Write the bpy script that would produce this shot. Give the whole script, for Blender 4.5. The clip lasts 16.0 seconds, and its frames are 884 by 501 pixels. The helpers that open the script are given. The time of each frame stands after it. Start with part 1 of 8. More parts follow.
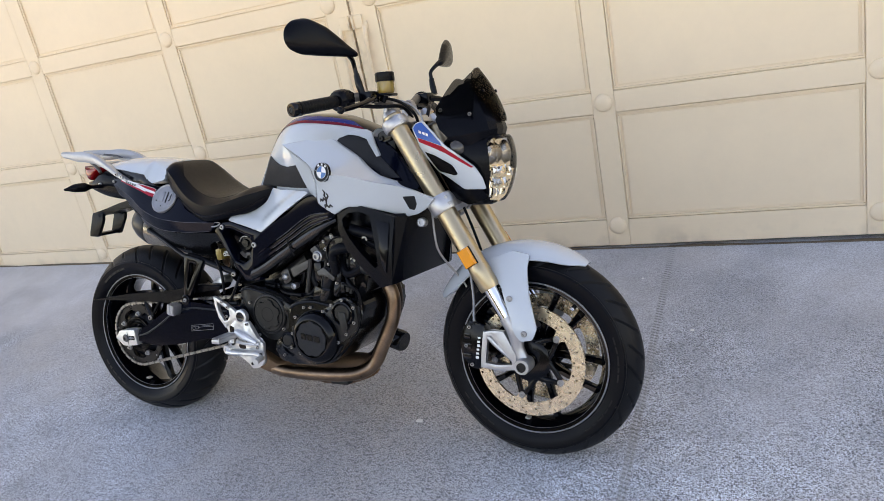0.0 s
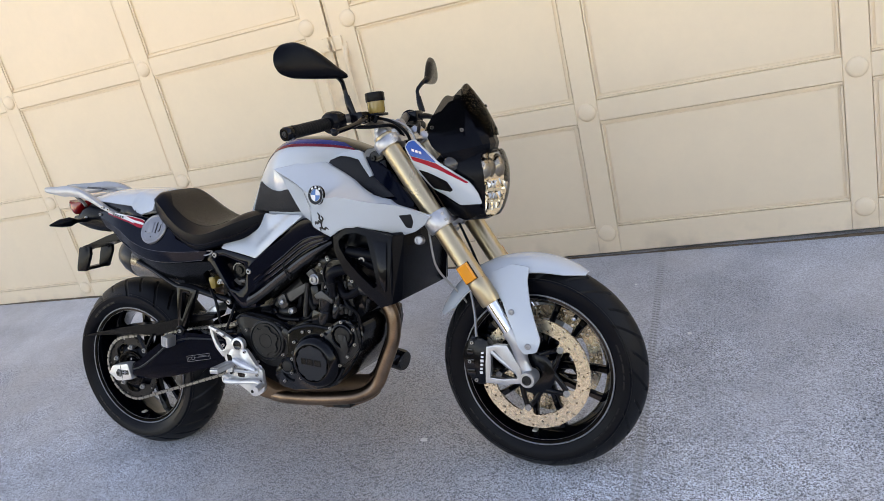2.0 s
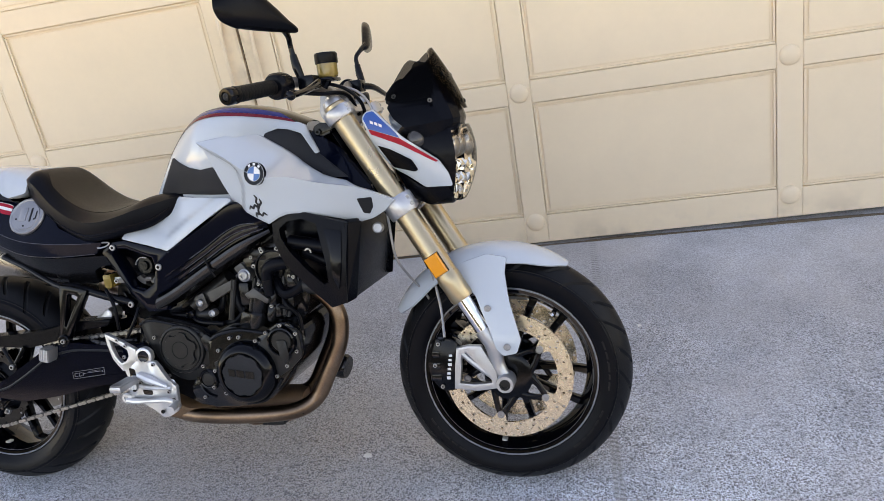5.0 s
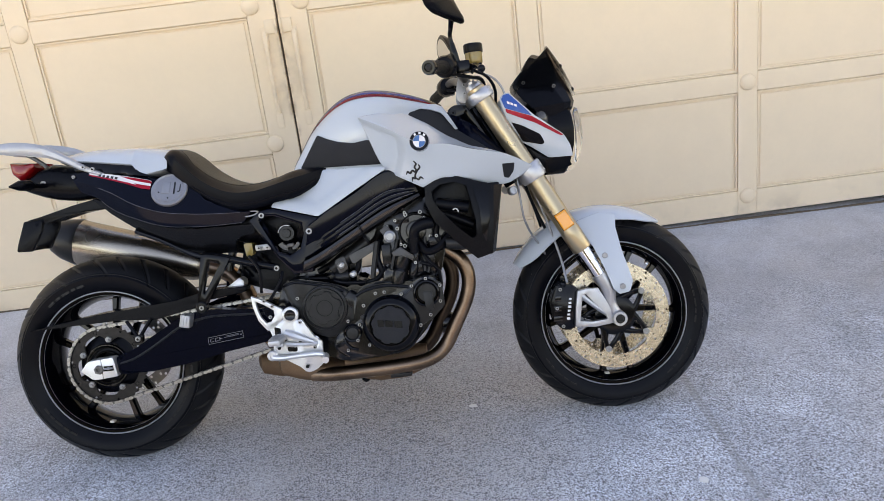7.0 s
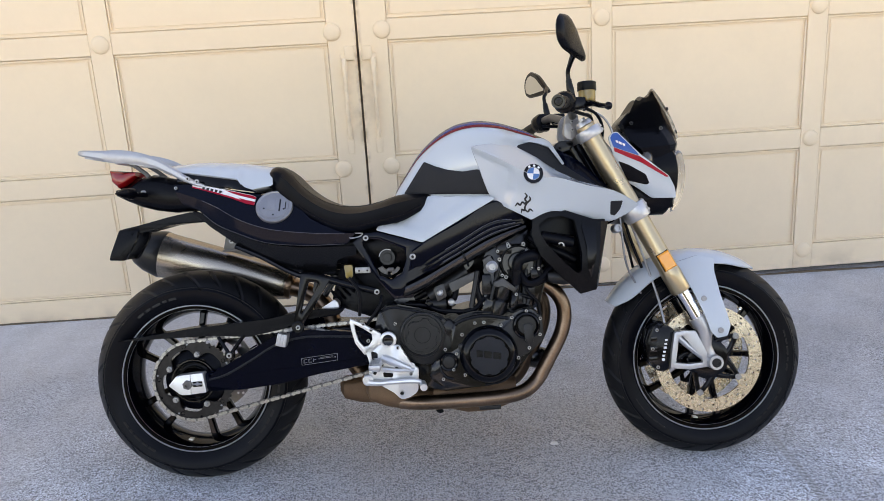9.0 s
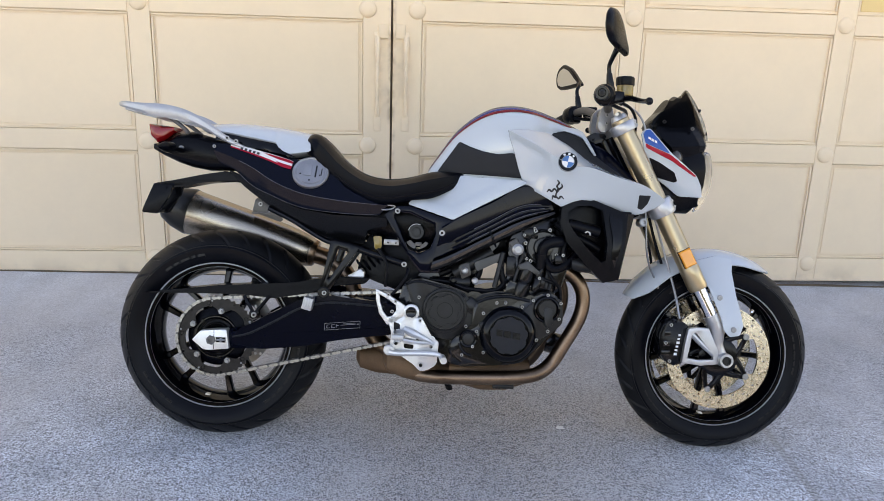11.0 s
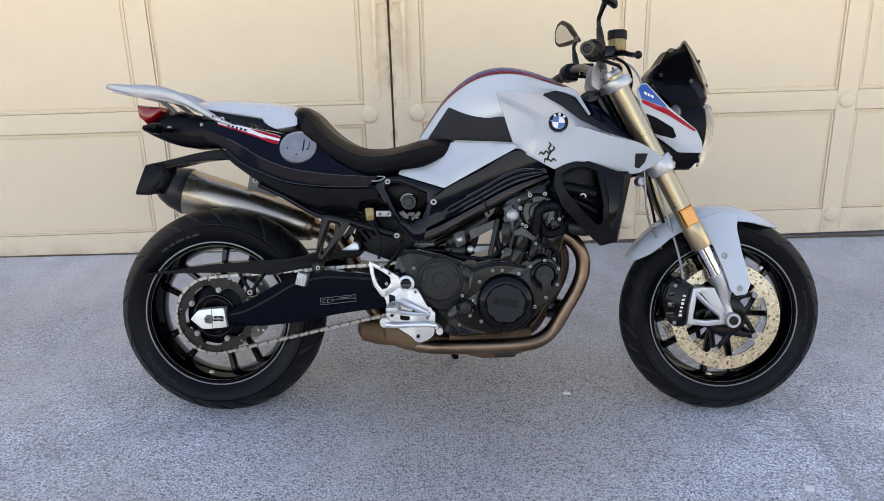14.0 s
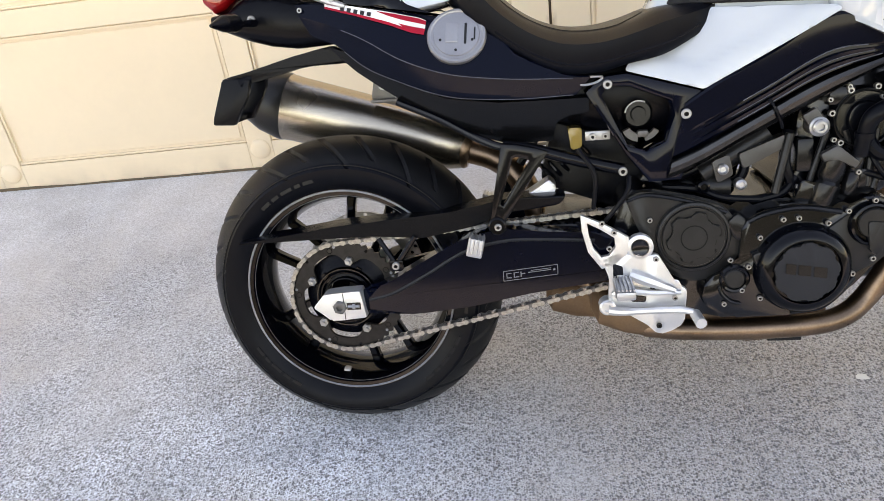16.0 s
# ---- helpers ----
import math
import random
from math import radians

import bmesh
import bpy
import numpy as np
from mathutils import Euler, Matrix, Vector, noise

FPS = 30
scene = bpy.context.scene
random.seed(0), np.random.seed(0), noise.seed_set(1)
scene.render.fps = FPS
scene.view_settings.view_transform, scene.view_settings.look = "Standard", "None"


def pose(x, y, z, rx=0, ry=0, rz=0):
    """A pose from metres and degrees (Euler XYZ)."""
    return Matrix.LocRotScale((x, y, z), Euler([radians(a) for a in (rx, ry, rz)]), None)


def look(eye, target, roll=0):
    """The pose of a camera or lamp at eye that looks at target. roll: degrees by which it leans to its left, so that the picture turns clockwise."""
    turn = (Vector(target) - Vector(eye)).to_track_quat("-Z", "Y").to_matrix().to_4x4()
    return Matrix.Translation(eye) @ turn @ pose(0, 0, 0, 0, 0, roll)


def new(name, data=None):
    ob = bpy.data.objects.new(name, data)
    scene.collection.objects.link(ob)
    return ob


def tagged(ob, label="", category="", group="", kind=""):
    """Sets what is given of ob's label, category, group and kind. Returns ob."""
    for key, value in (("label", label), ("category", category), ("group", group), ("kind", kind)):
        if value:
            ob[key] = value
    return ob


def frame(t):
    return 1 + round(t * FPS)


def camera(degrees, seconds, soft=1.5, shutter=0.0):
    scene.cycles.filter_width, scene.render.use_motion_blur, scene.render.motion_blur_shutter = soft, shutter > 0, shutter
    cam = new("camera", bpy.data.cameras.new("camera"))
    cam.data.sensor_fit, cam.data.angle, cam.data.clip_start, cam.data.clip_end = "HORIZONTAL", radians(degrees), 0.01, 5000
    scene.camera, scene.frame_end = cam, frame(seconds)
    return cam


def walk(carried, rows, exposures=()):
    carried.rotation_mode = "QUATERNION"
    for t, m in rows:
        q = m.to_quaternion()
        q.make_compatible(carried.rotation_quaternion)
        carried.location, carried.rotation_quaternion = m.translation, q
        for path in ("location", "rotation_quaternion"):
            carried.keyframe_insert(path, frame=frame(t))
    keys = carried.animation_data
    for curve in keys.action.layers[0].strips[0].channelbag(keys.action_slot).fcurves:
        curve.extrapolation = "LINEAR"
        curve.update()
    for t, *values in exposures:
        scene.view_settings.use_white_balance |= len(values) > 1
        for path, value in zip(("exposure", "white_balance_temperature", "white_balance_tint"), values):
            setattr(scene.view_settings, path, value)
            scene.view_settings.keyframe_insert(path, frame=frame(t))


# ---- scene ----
cam = camera(61.4, 16.0, 0.65)
PATH = [
    (0, (2.441, -1.685, 1.305), (1.601, 0.012, 0.661), -11.6),
    (0.5, (2.43, -1.676, 1.304), (1.6, 0.021, 0.648), -12.1),
    (1, (2.414, -1.675, 1.304), (1.595, 0.026, 0.644), -12.7),
    (1.5, (2.393, -1.698, 1.306), (1.589, 0.016, 0.663), -13.3),
    (2, (2.387, -1.7, 1.32), (1.604, 0.034, 0.701), -13.9),
    (2.5, (2.424, -1.606, 1.346), (1.672, 0.153, 0.763), -14.2),
    (3, (2.465, -1.44, 1.341), (1.753, 0.329, 0.738), -14.1),
    (3.2, (2.451, -1.381, 1.332), (1.766, 0.391, 0.708), -13.9),
    (5.3, (1.893, -1.608, 1.279), (1.562, 0.228, 0.559), -10.1),
    (5.5, (1.803, -1.657, 1.279), (1.517, 0.189, 0.566), -10.0),
    (6, (1.515, -1.759, 1.26), (1.362, 0.116, 0.583), -9.3),
    (6.5, (1.36, -1.884, 1.218), (1.328, 0.011, 0.58), -8.3),
    (7, (1.218, -1.978, 1.217), (1.282, -0.071, 0.618), -7.2),
    (7.5, (1.011, -1.915, 1.229), (1.122, 0.002, 0.668), -6.5),
    (8, (0.884, -1.88, 1.231), (1.007, 0.045, 0.701), -6.0),
    (8.2, (0.898, -1.892, 1.237), (1.017, 0.036, 0.718), -5.7),
    (10.3, (0.777, -2.001, 1.194), (0.928, -0.069, 0.699), 1.1),
    (10.5, (0.762, -1.998, 1.197), (0.914, -0.07, 0.69), 1.5),
    (11, (0.751, -2.001, 1.195), (0.905, -0.077, 0.671), 1.8),
    (11.5, (0.766, -2.001, 1.193), (0.919, -0.082, 0.651), 1.5),
    (12, (0.786, -2.007, 1.196), (0.937, -0.092, 0.639), 1.1),
    (12.5, (0.803, -2.01, 1.197), (0.945, -0.098, 0.628), 0.6),
    (13, (0.826, -2.009, 1.2), (0.948, -0.099, 0.621), -0.1),
    (13.5, (0.857, -1.991, 1.201), (0.948, -0.082, 0.611), -0.9),
    (14, (0.884, -1.969, 1.199), (0.933, -0.067, 0.583), -1.6),
    (14.5, (0.895, -1.947, 1.19), (0.9, -0.06, 0.527), -2.3),
    (15, (0.849, -1.833, 1.165), (0.796, 0.021, 0.417), -3.4),
    (15.5, (0.704, -1.534, 1.164), (0.569, 0.275, 0.323), -5.4),
    (16, (0.612, -1.157, 1.15), (0.407, 0.578, 0.176), -8.1),
]
walk(cam, [(t, look(eye, target, roll)) for t, eye, target, roll in PATH],
     [(0, 1.76, 9650, 24), (2, 1.76, 9700, 24), (3, 1.62, 9800, 24), (5.5, 1.85, 10000, 25), (8, 1.81, 9650, 25), (10.5, 1.79, 9450, 24), (13, 1.80, 9450, 24),
      (14.5, 1.81, 9500, 23), (15.5, 1.97, 9600, 21), (16, 2.37, 11700, 24)])

# ---- light: open shade, the sun stands behind the garage ----
SUN_UP, SUN_SIDE = 38.0, 20.0
world = bpy.data.worlds.new("sky")
scene.world = world
world.use_nodes = True
wn = world.node_tree.nodes
sky = wn.new("ShaderNodeTexSky")
sky.sky_type, sky.sun_disc = "NISHITA", False
sky.dust_density, sky.ozone_density = 0.15, 1.6
sky.sun_elevation, sky.sun_rotation = radians(SUN_UP), radians(SUN_SIDE)
wn["Background"].inputs["Strength"].default_value = 0.15
world.node_tree.links.new(sky.outputs["Color"], wn["Background"].inputs["Color"])
lamp = bpy.data.lights.new("sun", "SUN")
lamp.energy, lamp.angle, lamp.color = 4.0, radians(0.6), (1.0, 0.94, 0.85)
sun = new("sun", lamp)
d = Vector((math.sin(radians(SUN_SIDE)) * math.cos(radians(SUN_UP)),
            math.cos(radians(SUN_SIDE)) * math.cos(radians(SUN_UP)), math.sin(radians(SUN_UP))))
sun.matrix_world = look(d * 30, (0, 0, 0))


# ---- materials ----
def mat(name, col, rough=0.5, metal=0.0, var=0.08, scale=30.0, bump=0.0, bscale=250.0, coat=0.0,
        rvar=0.12, spec=0.5, trans=0.0, ior=1.45, dust=0.0, dustcol=(0.30, 0.26, 0.21)):
    """Base colour with grain at two scales, uneven gloss, fine relief and settled dust."""
    m = bpy.data.materials.new(name)
    m.use_nodes = True
    n, l = m.node_tree.nodes, m.node_tree.links
    b = n["Principled BSDF"]
    b.inputs["Metallic"].default_value = metal
    b.inputs["Coat Weight"].default_value = coat
    b.inputs["Coat Roughness"].default_value = 0.06
    b.inputs["Specular IOR Level"].default_value = spec
    b.inputs["Transmission Weight"].default_value = trans
    b.inputs["IOR"].default_value = ior
    tc = n.new("ShaderNodeTexCoord")
    big, fine = n.new("ShaderNodeTexNoise"), n.new("ShaderNodeTexNoise")
    for tex, sc, det in ((big, scale, 4.0), (fine, bscale, 3.0)):
        tex.inputs["Scale"].default_value = sc
        tex.inputs["Detail"].default_value = det
        l.new(tc.outputs["Object"], tex.inputs["Vector"])
    add = n.new("ShaderNodeMath")
    add.operation = "MULTIPLY_ADD"
    l.new(fine.outputs["Fac"], add.inputs[0])
    add.inputs[1].default_value = 0.35
    l.new(big.outputs["Fac"], add.inputs[2])
    ramp = n.new("ShaderNodeMapRange")
    ramp.inputs[1].default_value, ramp.inputs[2].default_value = 0.35, 1.0
    l.new(add.outputs[0], ramp.inputs[0])
    mix = n.new("ShaderNodeMix")
    mix.data_type = "RGBA"
    mix.inputs[6].default_value = (*[max(0, c * (1 - var)) for c in col], 1)
    mix.inputs[7].default_value = (*[min(1, c * (1 + var)) for c in col], 1)
    l.new(ramp.outputs[0], mix.inputs[0])
    out = mix.outputs[2]
    if dust:
        geo, sep = n.new("ShaderNodeNewGeometry"), n.new("ShaderNodeTexNoise")
        sep.inputs["Scale"].default_value = 9.0
        sep.inputs["Detail"].default_value = 6.0
        l.new(tc.outputs["Object"], sep.inputs["Vector"])
        mr = n.new("ShaderNodeMapRange")
        mr.inputs[1].default_value, mr.inputs[2].default_value, mr.inputs[4].default_value = 0.42, 0.75, dust
        l.new(sep.outputs["Fac"], mr.inputs[0])
        mx = n.new("ShaderNodeMix")
        mx.data_type = "RGBA"
        mx.inputs[7].default_value = (*dustcol, 1)
        l.new(mr.outputs[0], mx.inputs[0])
        l.new(out, mx.inputs[6])
        out = mx.outputs[2]
    l.new(out, b.inputs["Base Color"])
    rr = n.new("ShaderNodeMapRange")
    rr.inputs[3].default_value, rr.inputs[4].default_value = max(0.02, rough * (1 - rvar)), min(1, rough * (1 + rvar) + dust * 0.3)
    l.new(big.outputs["Fac"], rr.inputs[0])
    l.new(rr.outputs[0], b.inputs["Roughness"])
    if bump:
        bp = n.new("ShaderNodeBump")
        bp.inputs["Strength"].default_value = bump
        bp.inputs["Distance"].default_value = 0.002
        l.new(fine.outputs["Fac"], bp.inputs["Height"])
        l.new(bp.outputs["Normal"], b.inputs["Normal"])
    return m


def door_paint(name):
    """Cream gloss paint; use has greyed it along the meeting edges, and rust weeps from the gap."""
    m = mat(name, (0.87, 0.70, 0.505), 0.42, var=0.035, scale=2.3, bump=0.12, bscale=45, spec=0.4, dust=0.10, dustcol=(0.60, 0.49, 0.37))
    n, l = m.node_tree.nodes, m.node_tree.links
    b = n["Principled BSDF"]
    src = b.inputs["Base Color"].links[0].from_socket
    tc, sep = n.new("ShaderNodeTexCoord"), n.new("ShaderNodeSeparateXYZ")
    l.new(tc.outputs["Object"], sep.inputs[0])

    def away(sock, c, full, none):
        d = n.new("ShaderNodeMath")
        d.operation = "SUBTRACT"
        l.new(sock, d.inputs[0])
        d.inputs[1].default_value = c
        a = n.new("ShaderNodeMath")
        a.operation = "ABSOLUTE"
        l.new(d.outputs[0], a.inputs[0])
        r = n.new("ShaderNodeMapRange")
        r.inputs[1].default_value, r.inputs[2].default_value, r.inputs[3].default_value, r.inputs[4].default_value = full, none, 1.0, 0.0
        l.new(a.outputs[0], r.inputs[0])
        return r.outputs[0]

    def times(a, c):
        r = n.new("ShaderNodeMath")
        r.operation = "MULTIPLY"
        l.new(a, r.inputs[0])
        if isinstance(c, float):
            r.inputs[1].default_value = c
        else:
            l.new(c, r.inputs[1])
        return r.outputs[0]

    def blotch(sc, lo, hi):
        t = n.new("ShaderNodeTexNoise")
        t.inputs["Scale"].default_value, t.inputs["Detail"].default_value = sc, 5.0
        l.new(tc.outputs["Object"], t.inputs["Vector"])
        r = n.new("ShaderNodeMapRange")
        r.inputs[1].default_value, r.inputs[2].default_value = lo, hi
        l.new(t.outputs["Fac"], r.inputs[0])
        return r.outputs[0]

    def over(f, colour, below):
        x = n.new("ShaderNodeMix")
        x.data_type = "RGBA"
        l.new(f, x.inputs[0])
        l.new(below, x.inputs[6])
        x.inputs[7].default_value = (*colour, 1)
        return x.outputs[2]

    grimy = times(times(away(sep.outputs["X"], 0.773, 0.055, 0.10), away(sep.outputs["Z"], 1.06, 0.10, 0.22)), blotch(14.0, 0.40, 0.62))
    src = over(times(grimy, 0.26), (0.36, 0.29, 0.22), src)
    rust = times(times(away(sep.outputs["X"], 0.773, 0.006, 0.022), blotch(18.0, 0.44, 0.60)), 0.55)
    src = over(rust, (0.30, 0.17, 0.085), src)
    scuff = times(away(sep.outputs["Z"], 0.17, 0.01, 0.09), times(blotch(9.0, 0.48, 0.66), 0.40))
    l.new(over(scuff, (0.42, 0.33, 0.24), src), b.inputs["Base Color"])
    return m


def ground_mat():
    m = bpy.data.materials.new("aggregate_concrete")
    m.use_nodes = True
    n, l = m.node_tree.nodes, m.node_tree.links
    b = n["Principled BSDF"]
    tc = n.new("ShaderNodeTexCoord")

    def tex(kind, sc, **kw):
        t = n.new(kind)
        t.inputs["Scale"].default_value = sc
        if "det" in kw:
            t.inputs["Detail"].default_value = kw["det"]
        l.new(tc.outputs["Object"], t.inputs["Vector"])
        return t

    def maprange(src, a, bb, c, dd):
        r = n.new("ShaderNodeMapRange")
        for k, v in ((1, a), (2, bb), (3, c), (4, dd)):
            r.inputs[k].default_value = v
        l.new(src, r.inputs[0])
        return r.outputs[0]

    def math_(op, a, bb):
        r = n.new("ShaderNodeMath")
        r.operation = op
        for k, v in ((0, a), (1, bb)):
            if isinstance(v, float):
                r.inputs[k].default_value = v
            else:
                l.new(v, r.inputs[k])
        return r.outputs[0]

    def mix(f, a, bb):
        r = n.new("ShaderNodeMix")
        r.data_type = "RGBA"
        for k, v in ((0, f), (6, a), (7, bb)):
            if isinstance(v, tuple):
                r.inputs[k].default_value = (*v, 1)
            elif isinstance(v, float):
                r.inputs[k].default_value = v
            else:
                l.new(v, r.inputs[k])
        return r.outputs[2]

    def dots(sc, lo, hi, soft):
        """Round grains of uneven size: one in each cell, many of them too small to show."""
        v = tex("ShaderNodeTexVoronoi", sc)
        v.voronoi_dimensions = "2D"
        c = n.new("ShaderNodeSeparateColor")
        l.new(v.outputs["Color"], c.inputs[0])
        r = maprange(c.outputs[0], 0.0, 1.0, lo, hi)
        return maprange(math_("SUBTRACT", r, v.outputs["Distance"]), -soft, soft, 0.0, 1.0), c

    edge = tex("ShaderNodeTexVoronoi", 190.0)
    edge.feature = "DISTANCE_TO_EDGE"
    blot, stain, grit, warm = tex("ShaderNodeTexNoise", 2.2, det=6.0), tex("ShaderNodeTexNoise", 7.0, det=8.0), tex("ShaderNodeTexNoise", 420.0, det=2.0), tex("ShaderNodeTexNoise", 1.1, det=3.0)
    sep = n.new("ShaderNodeSeparateXYZ")
    l.new(tc.outputs["Object"], sep.inputs[0])
    # the strip before the door is trowelled smoother
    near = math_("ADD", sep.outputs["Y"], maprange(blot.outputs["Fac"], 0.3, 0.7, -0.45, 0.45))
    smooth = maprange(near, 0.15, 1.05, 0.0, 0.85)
    light = maprange(math_("ADD", stain.outputs["Fac"], math_("SUBTRACT", blot.outputs["Fac"], 0.5)), 0.28, 0.72, 0.56, 0.98)
    comb = n.new("ShaderNodeCombineColor")
    worm = tex("ShaderNodeTexNoise", 175.0, det=3.0)
    light = math_("MULTIPLY", light, maprange(worm.outputs["Fac"], 0.36, 0.62, 0.62, 1.30))
    # bluish matrix: the sky's tint is painted into the outer slab
    l.new(math_("MULTIPLY", light, 0.93), comb.inputs[0])
    l.new(math_("MULTIPLY", light, 0.985), comb.inputs[1])
    l.new(math_("MULTIPLY", light, 1.065), comb.inputs[2])
    # strip tone paints in warm light off the door, darker towards the right
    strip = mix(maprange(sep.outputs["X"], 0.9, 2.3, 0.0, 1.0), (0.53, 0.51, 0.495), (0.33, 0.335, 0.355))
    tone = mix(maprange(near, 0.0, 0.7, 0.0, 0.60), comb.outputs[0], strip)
    # brown patch below the engine: staining, with the shade there painted in
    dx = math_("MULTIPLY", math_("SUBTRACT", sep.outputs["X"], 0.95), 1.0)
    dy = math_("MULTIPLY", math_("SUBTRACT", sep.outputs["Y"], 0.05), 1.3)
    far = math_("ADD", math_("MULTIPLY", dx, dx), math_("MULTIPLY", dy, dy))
    brown_patch = math_("ADD", math_("MULTIPLY", far, 1.5), maprange(stain.outputs["Fac"], 0.3, 0.7, 0.25, -0.25))
    tone = mix(maprange(brown_patch, 0.0, 0.75, 0.62, 0.0), tone, (0.40, 0.325, 0.265))
    tone = mix(maprange(warm.outputs["Fac"], 0.45, 0.68, 0.0, 0.40), tone, (0.55, 0.475, 0.40))
    # dark grains of two sizes and a few pale ones in a paler matrix
    small, sc1 = dots(200.0, 0.00, 0.54, 0.24)
    large, sc2 = dots(118.0, -0.70, 0.46, 0.16)
    white, sc3 = dots(230.0, -0.55, 0.48, 0.10)
    bare = math_("SUBTRACT", 1.0, smooth)
    patch = maprange(stain.outputs["Fac"], 0.30, 0.55, 0.62, 1.0)
    grain1 = mix(sc1.outputs[1], (0.135, 0.105, 0.090), (0.080, 0.095, 0.125))
    peba = mix(math_("MULTIPLY", math_("MULTIPLY", small, patch), math_("MULTIPLY", bare, 0.90)), tone, grain1)
    pebb = mix(math_("MULTIPLY", white, math_("MULTIPLY", bare, 0.7)), peba, (0.74, 0.74, 0.75))
    pebb = mix(math_("MULTIPLY", large, math_("MULTIPLY", bare, 0.66)), pebb, mix(sc2.outputs[1], (0.070, 0.058, 0.052), (0.045, 0.055, 0.075)))
    # tyre track running to the door: two rows of slanted bars
    off = math_("SUBTRACT", sep.outputs["X"], 2.018)
    lat = math_("ABSOLUTE", off, 0.0)
    band = math_("MULTIPLY", maprange(lat, 0.009, 0.016, 1.0, 0.0), maprange(lat, 0.001, 0.003, 0.4, 1.0))
    wave = math_("SINE", math_("ADD", math_("MULTIPLY", sep.outputs["Y"], 390.0), math_("MULTIPLY", off, 150.0)), 0.0)
    worn = maprange(math_("ADD", math_("MULTIPLY", stain.outputs["Fac"], 0.6), math_("MULTIPLY", grit.outputs["Fac"], 0.4)), 0.36, 0.58, 0.2, 1.0)
    pebc = mix(math_("MULTIPLY", band, 0.50), pebb, (0.47, 0.465, 0.46))
    pebd = mix(math_("MULTIPLY", math_("MULTIPLY", band, worn), maprange(wave, -0.1, 0.7, 0.0, 0.68)), pebc, (0.085, 0.085, 0.09))
    fin = mix(maprange(grit.outputs["Fac"], 0.35, 0.65, 0.0, 0.22), pebd, (0.22, 0.22, 0.22))
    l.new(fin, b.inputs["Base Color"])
    b.inputs["Roughness"].default_value = 0.82
    bp = n.new("ShaderNodeBump")
    bp.inputs["Strength"].default_value = 0.55
    bp.inputs["Distance"].default_value = 0.004
    l.new(math_("MULTIPLY", maprange(edge.outputs["Distance"], 0.0, 0.3, 0.0, 1.0), math_("SUBTRACT", 1.05, smooth)), bp.inputs["Height"])
    l.new(bp.outputs["Normal"], b.inputs["Normal"])
    return m


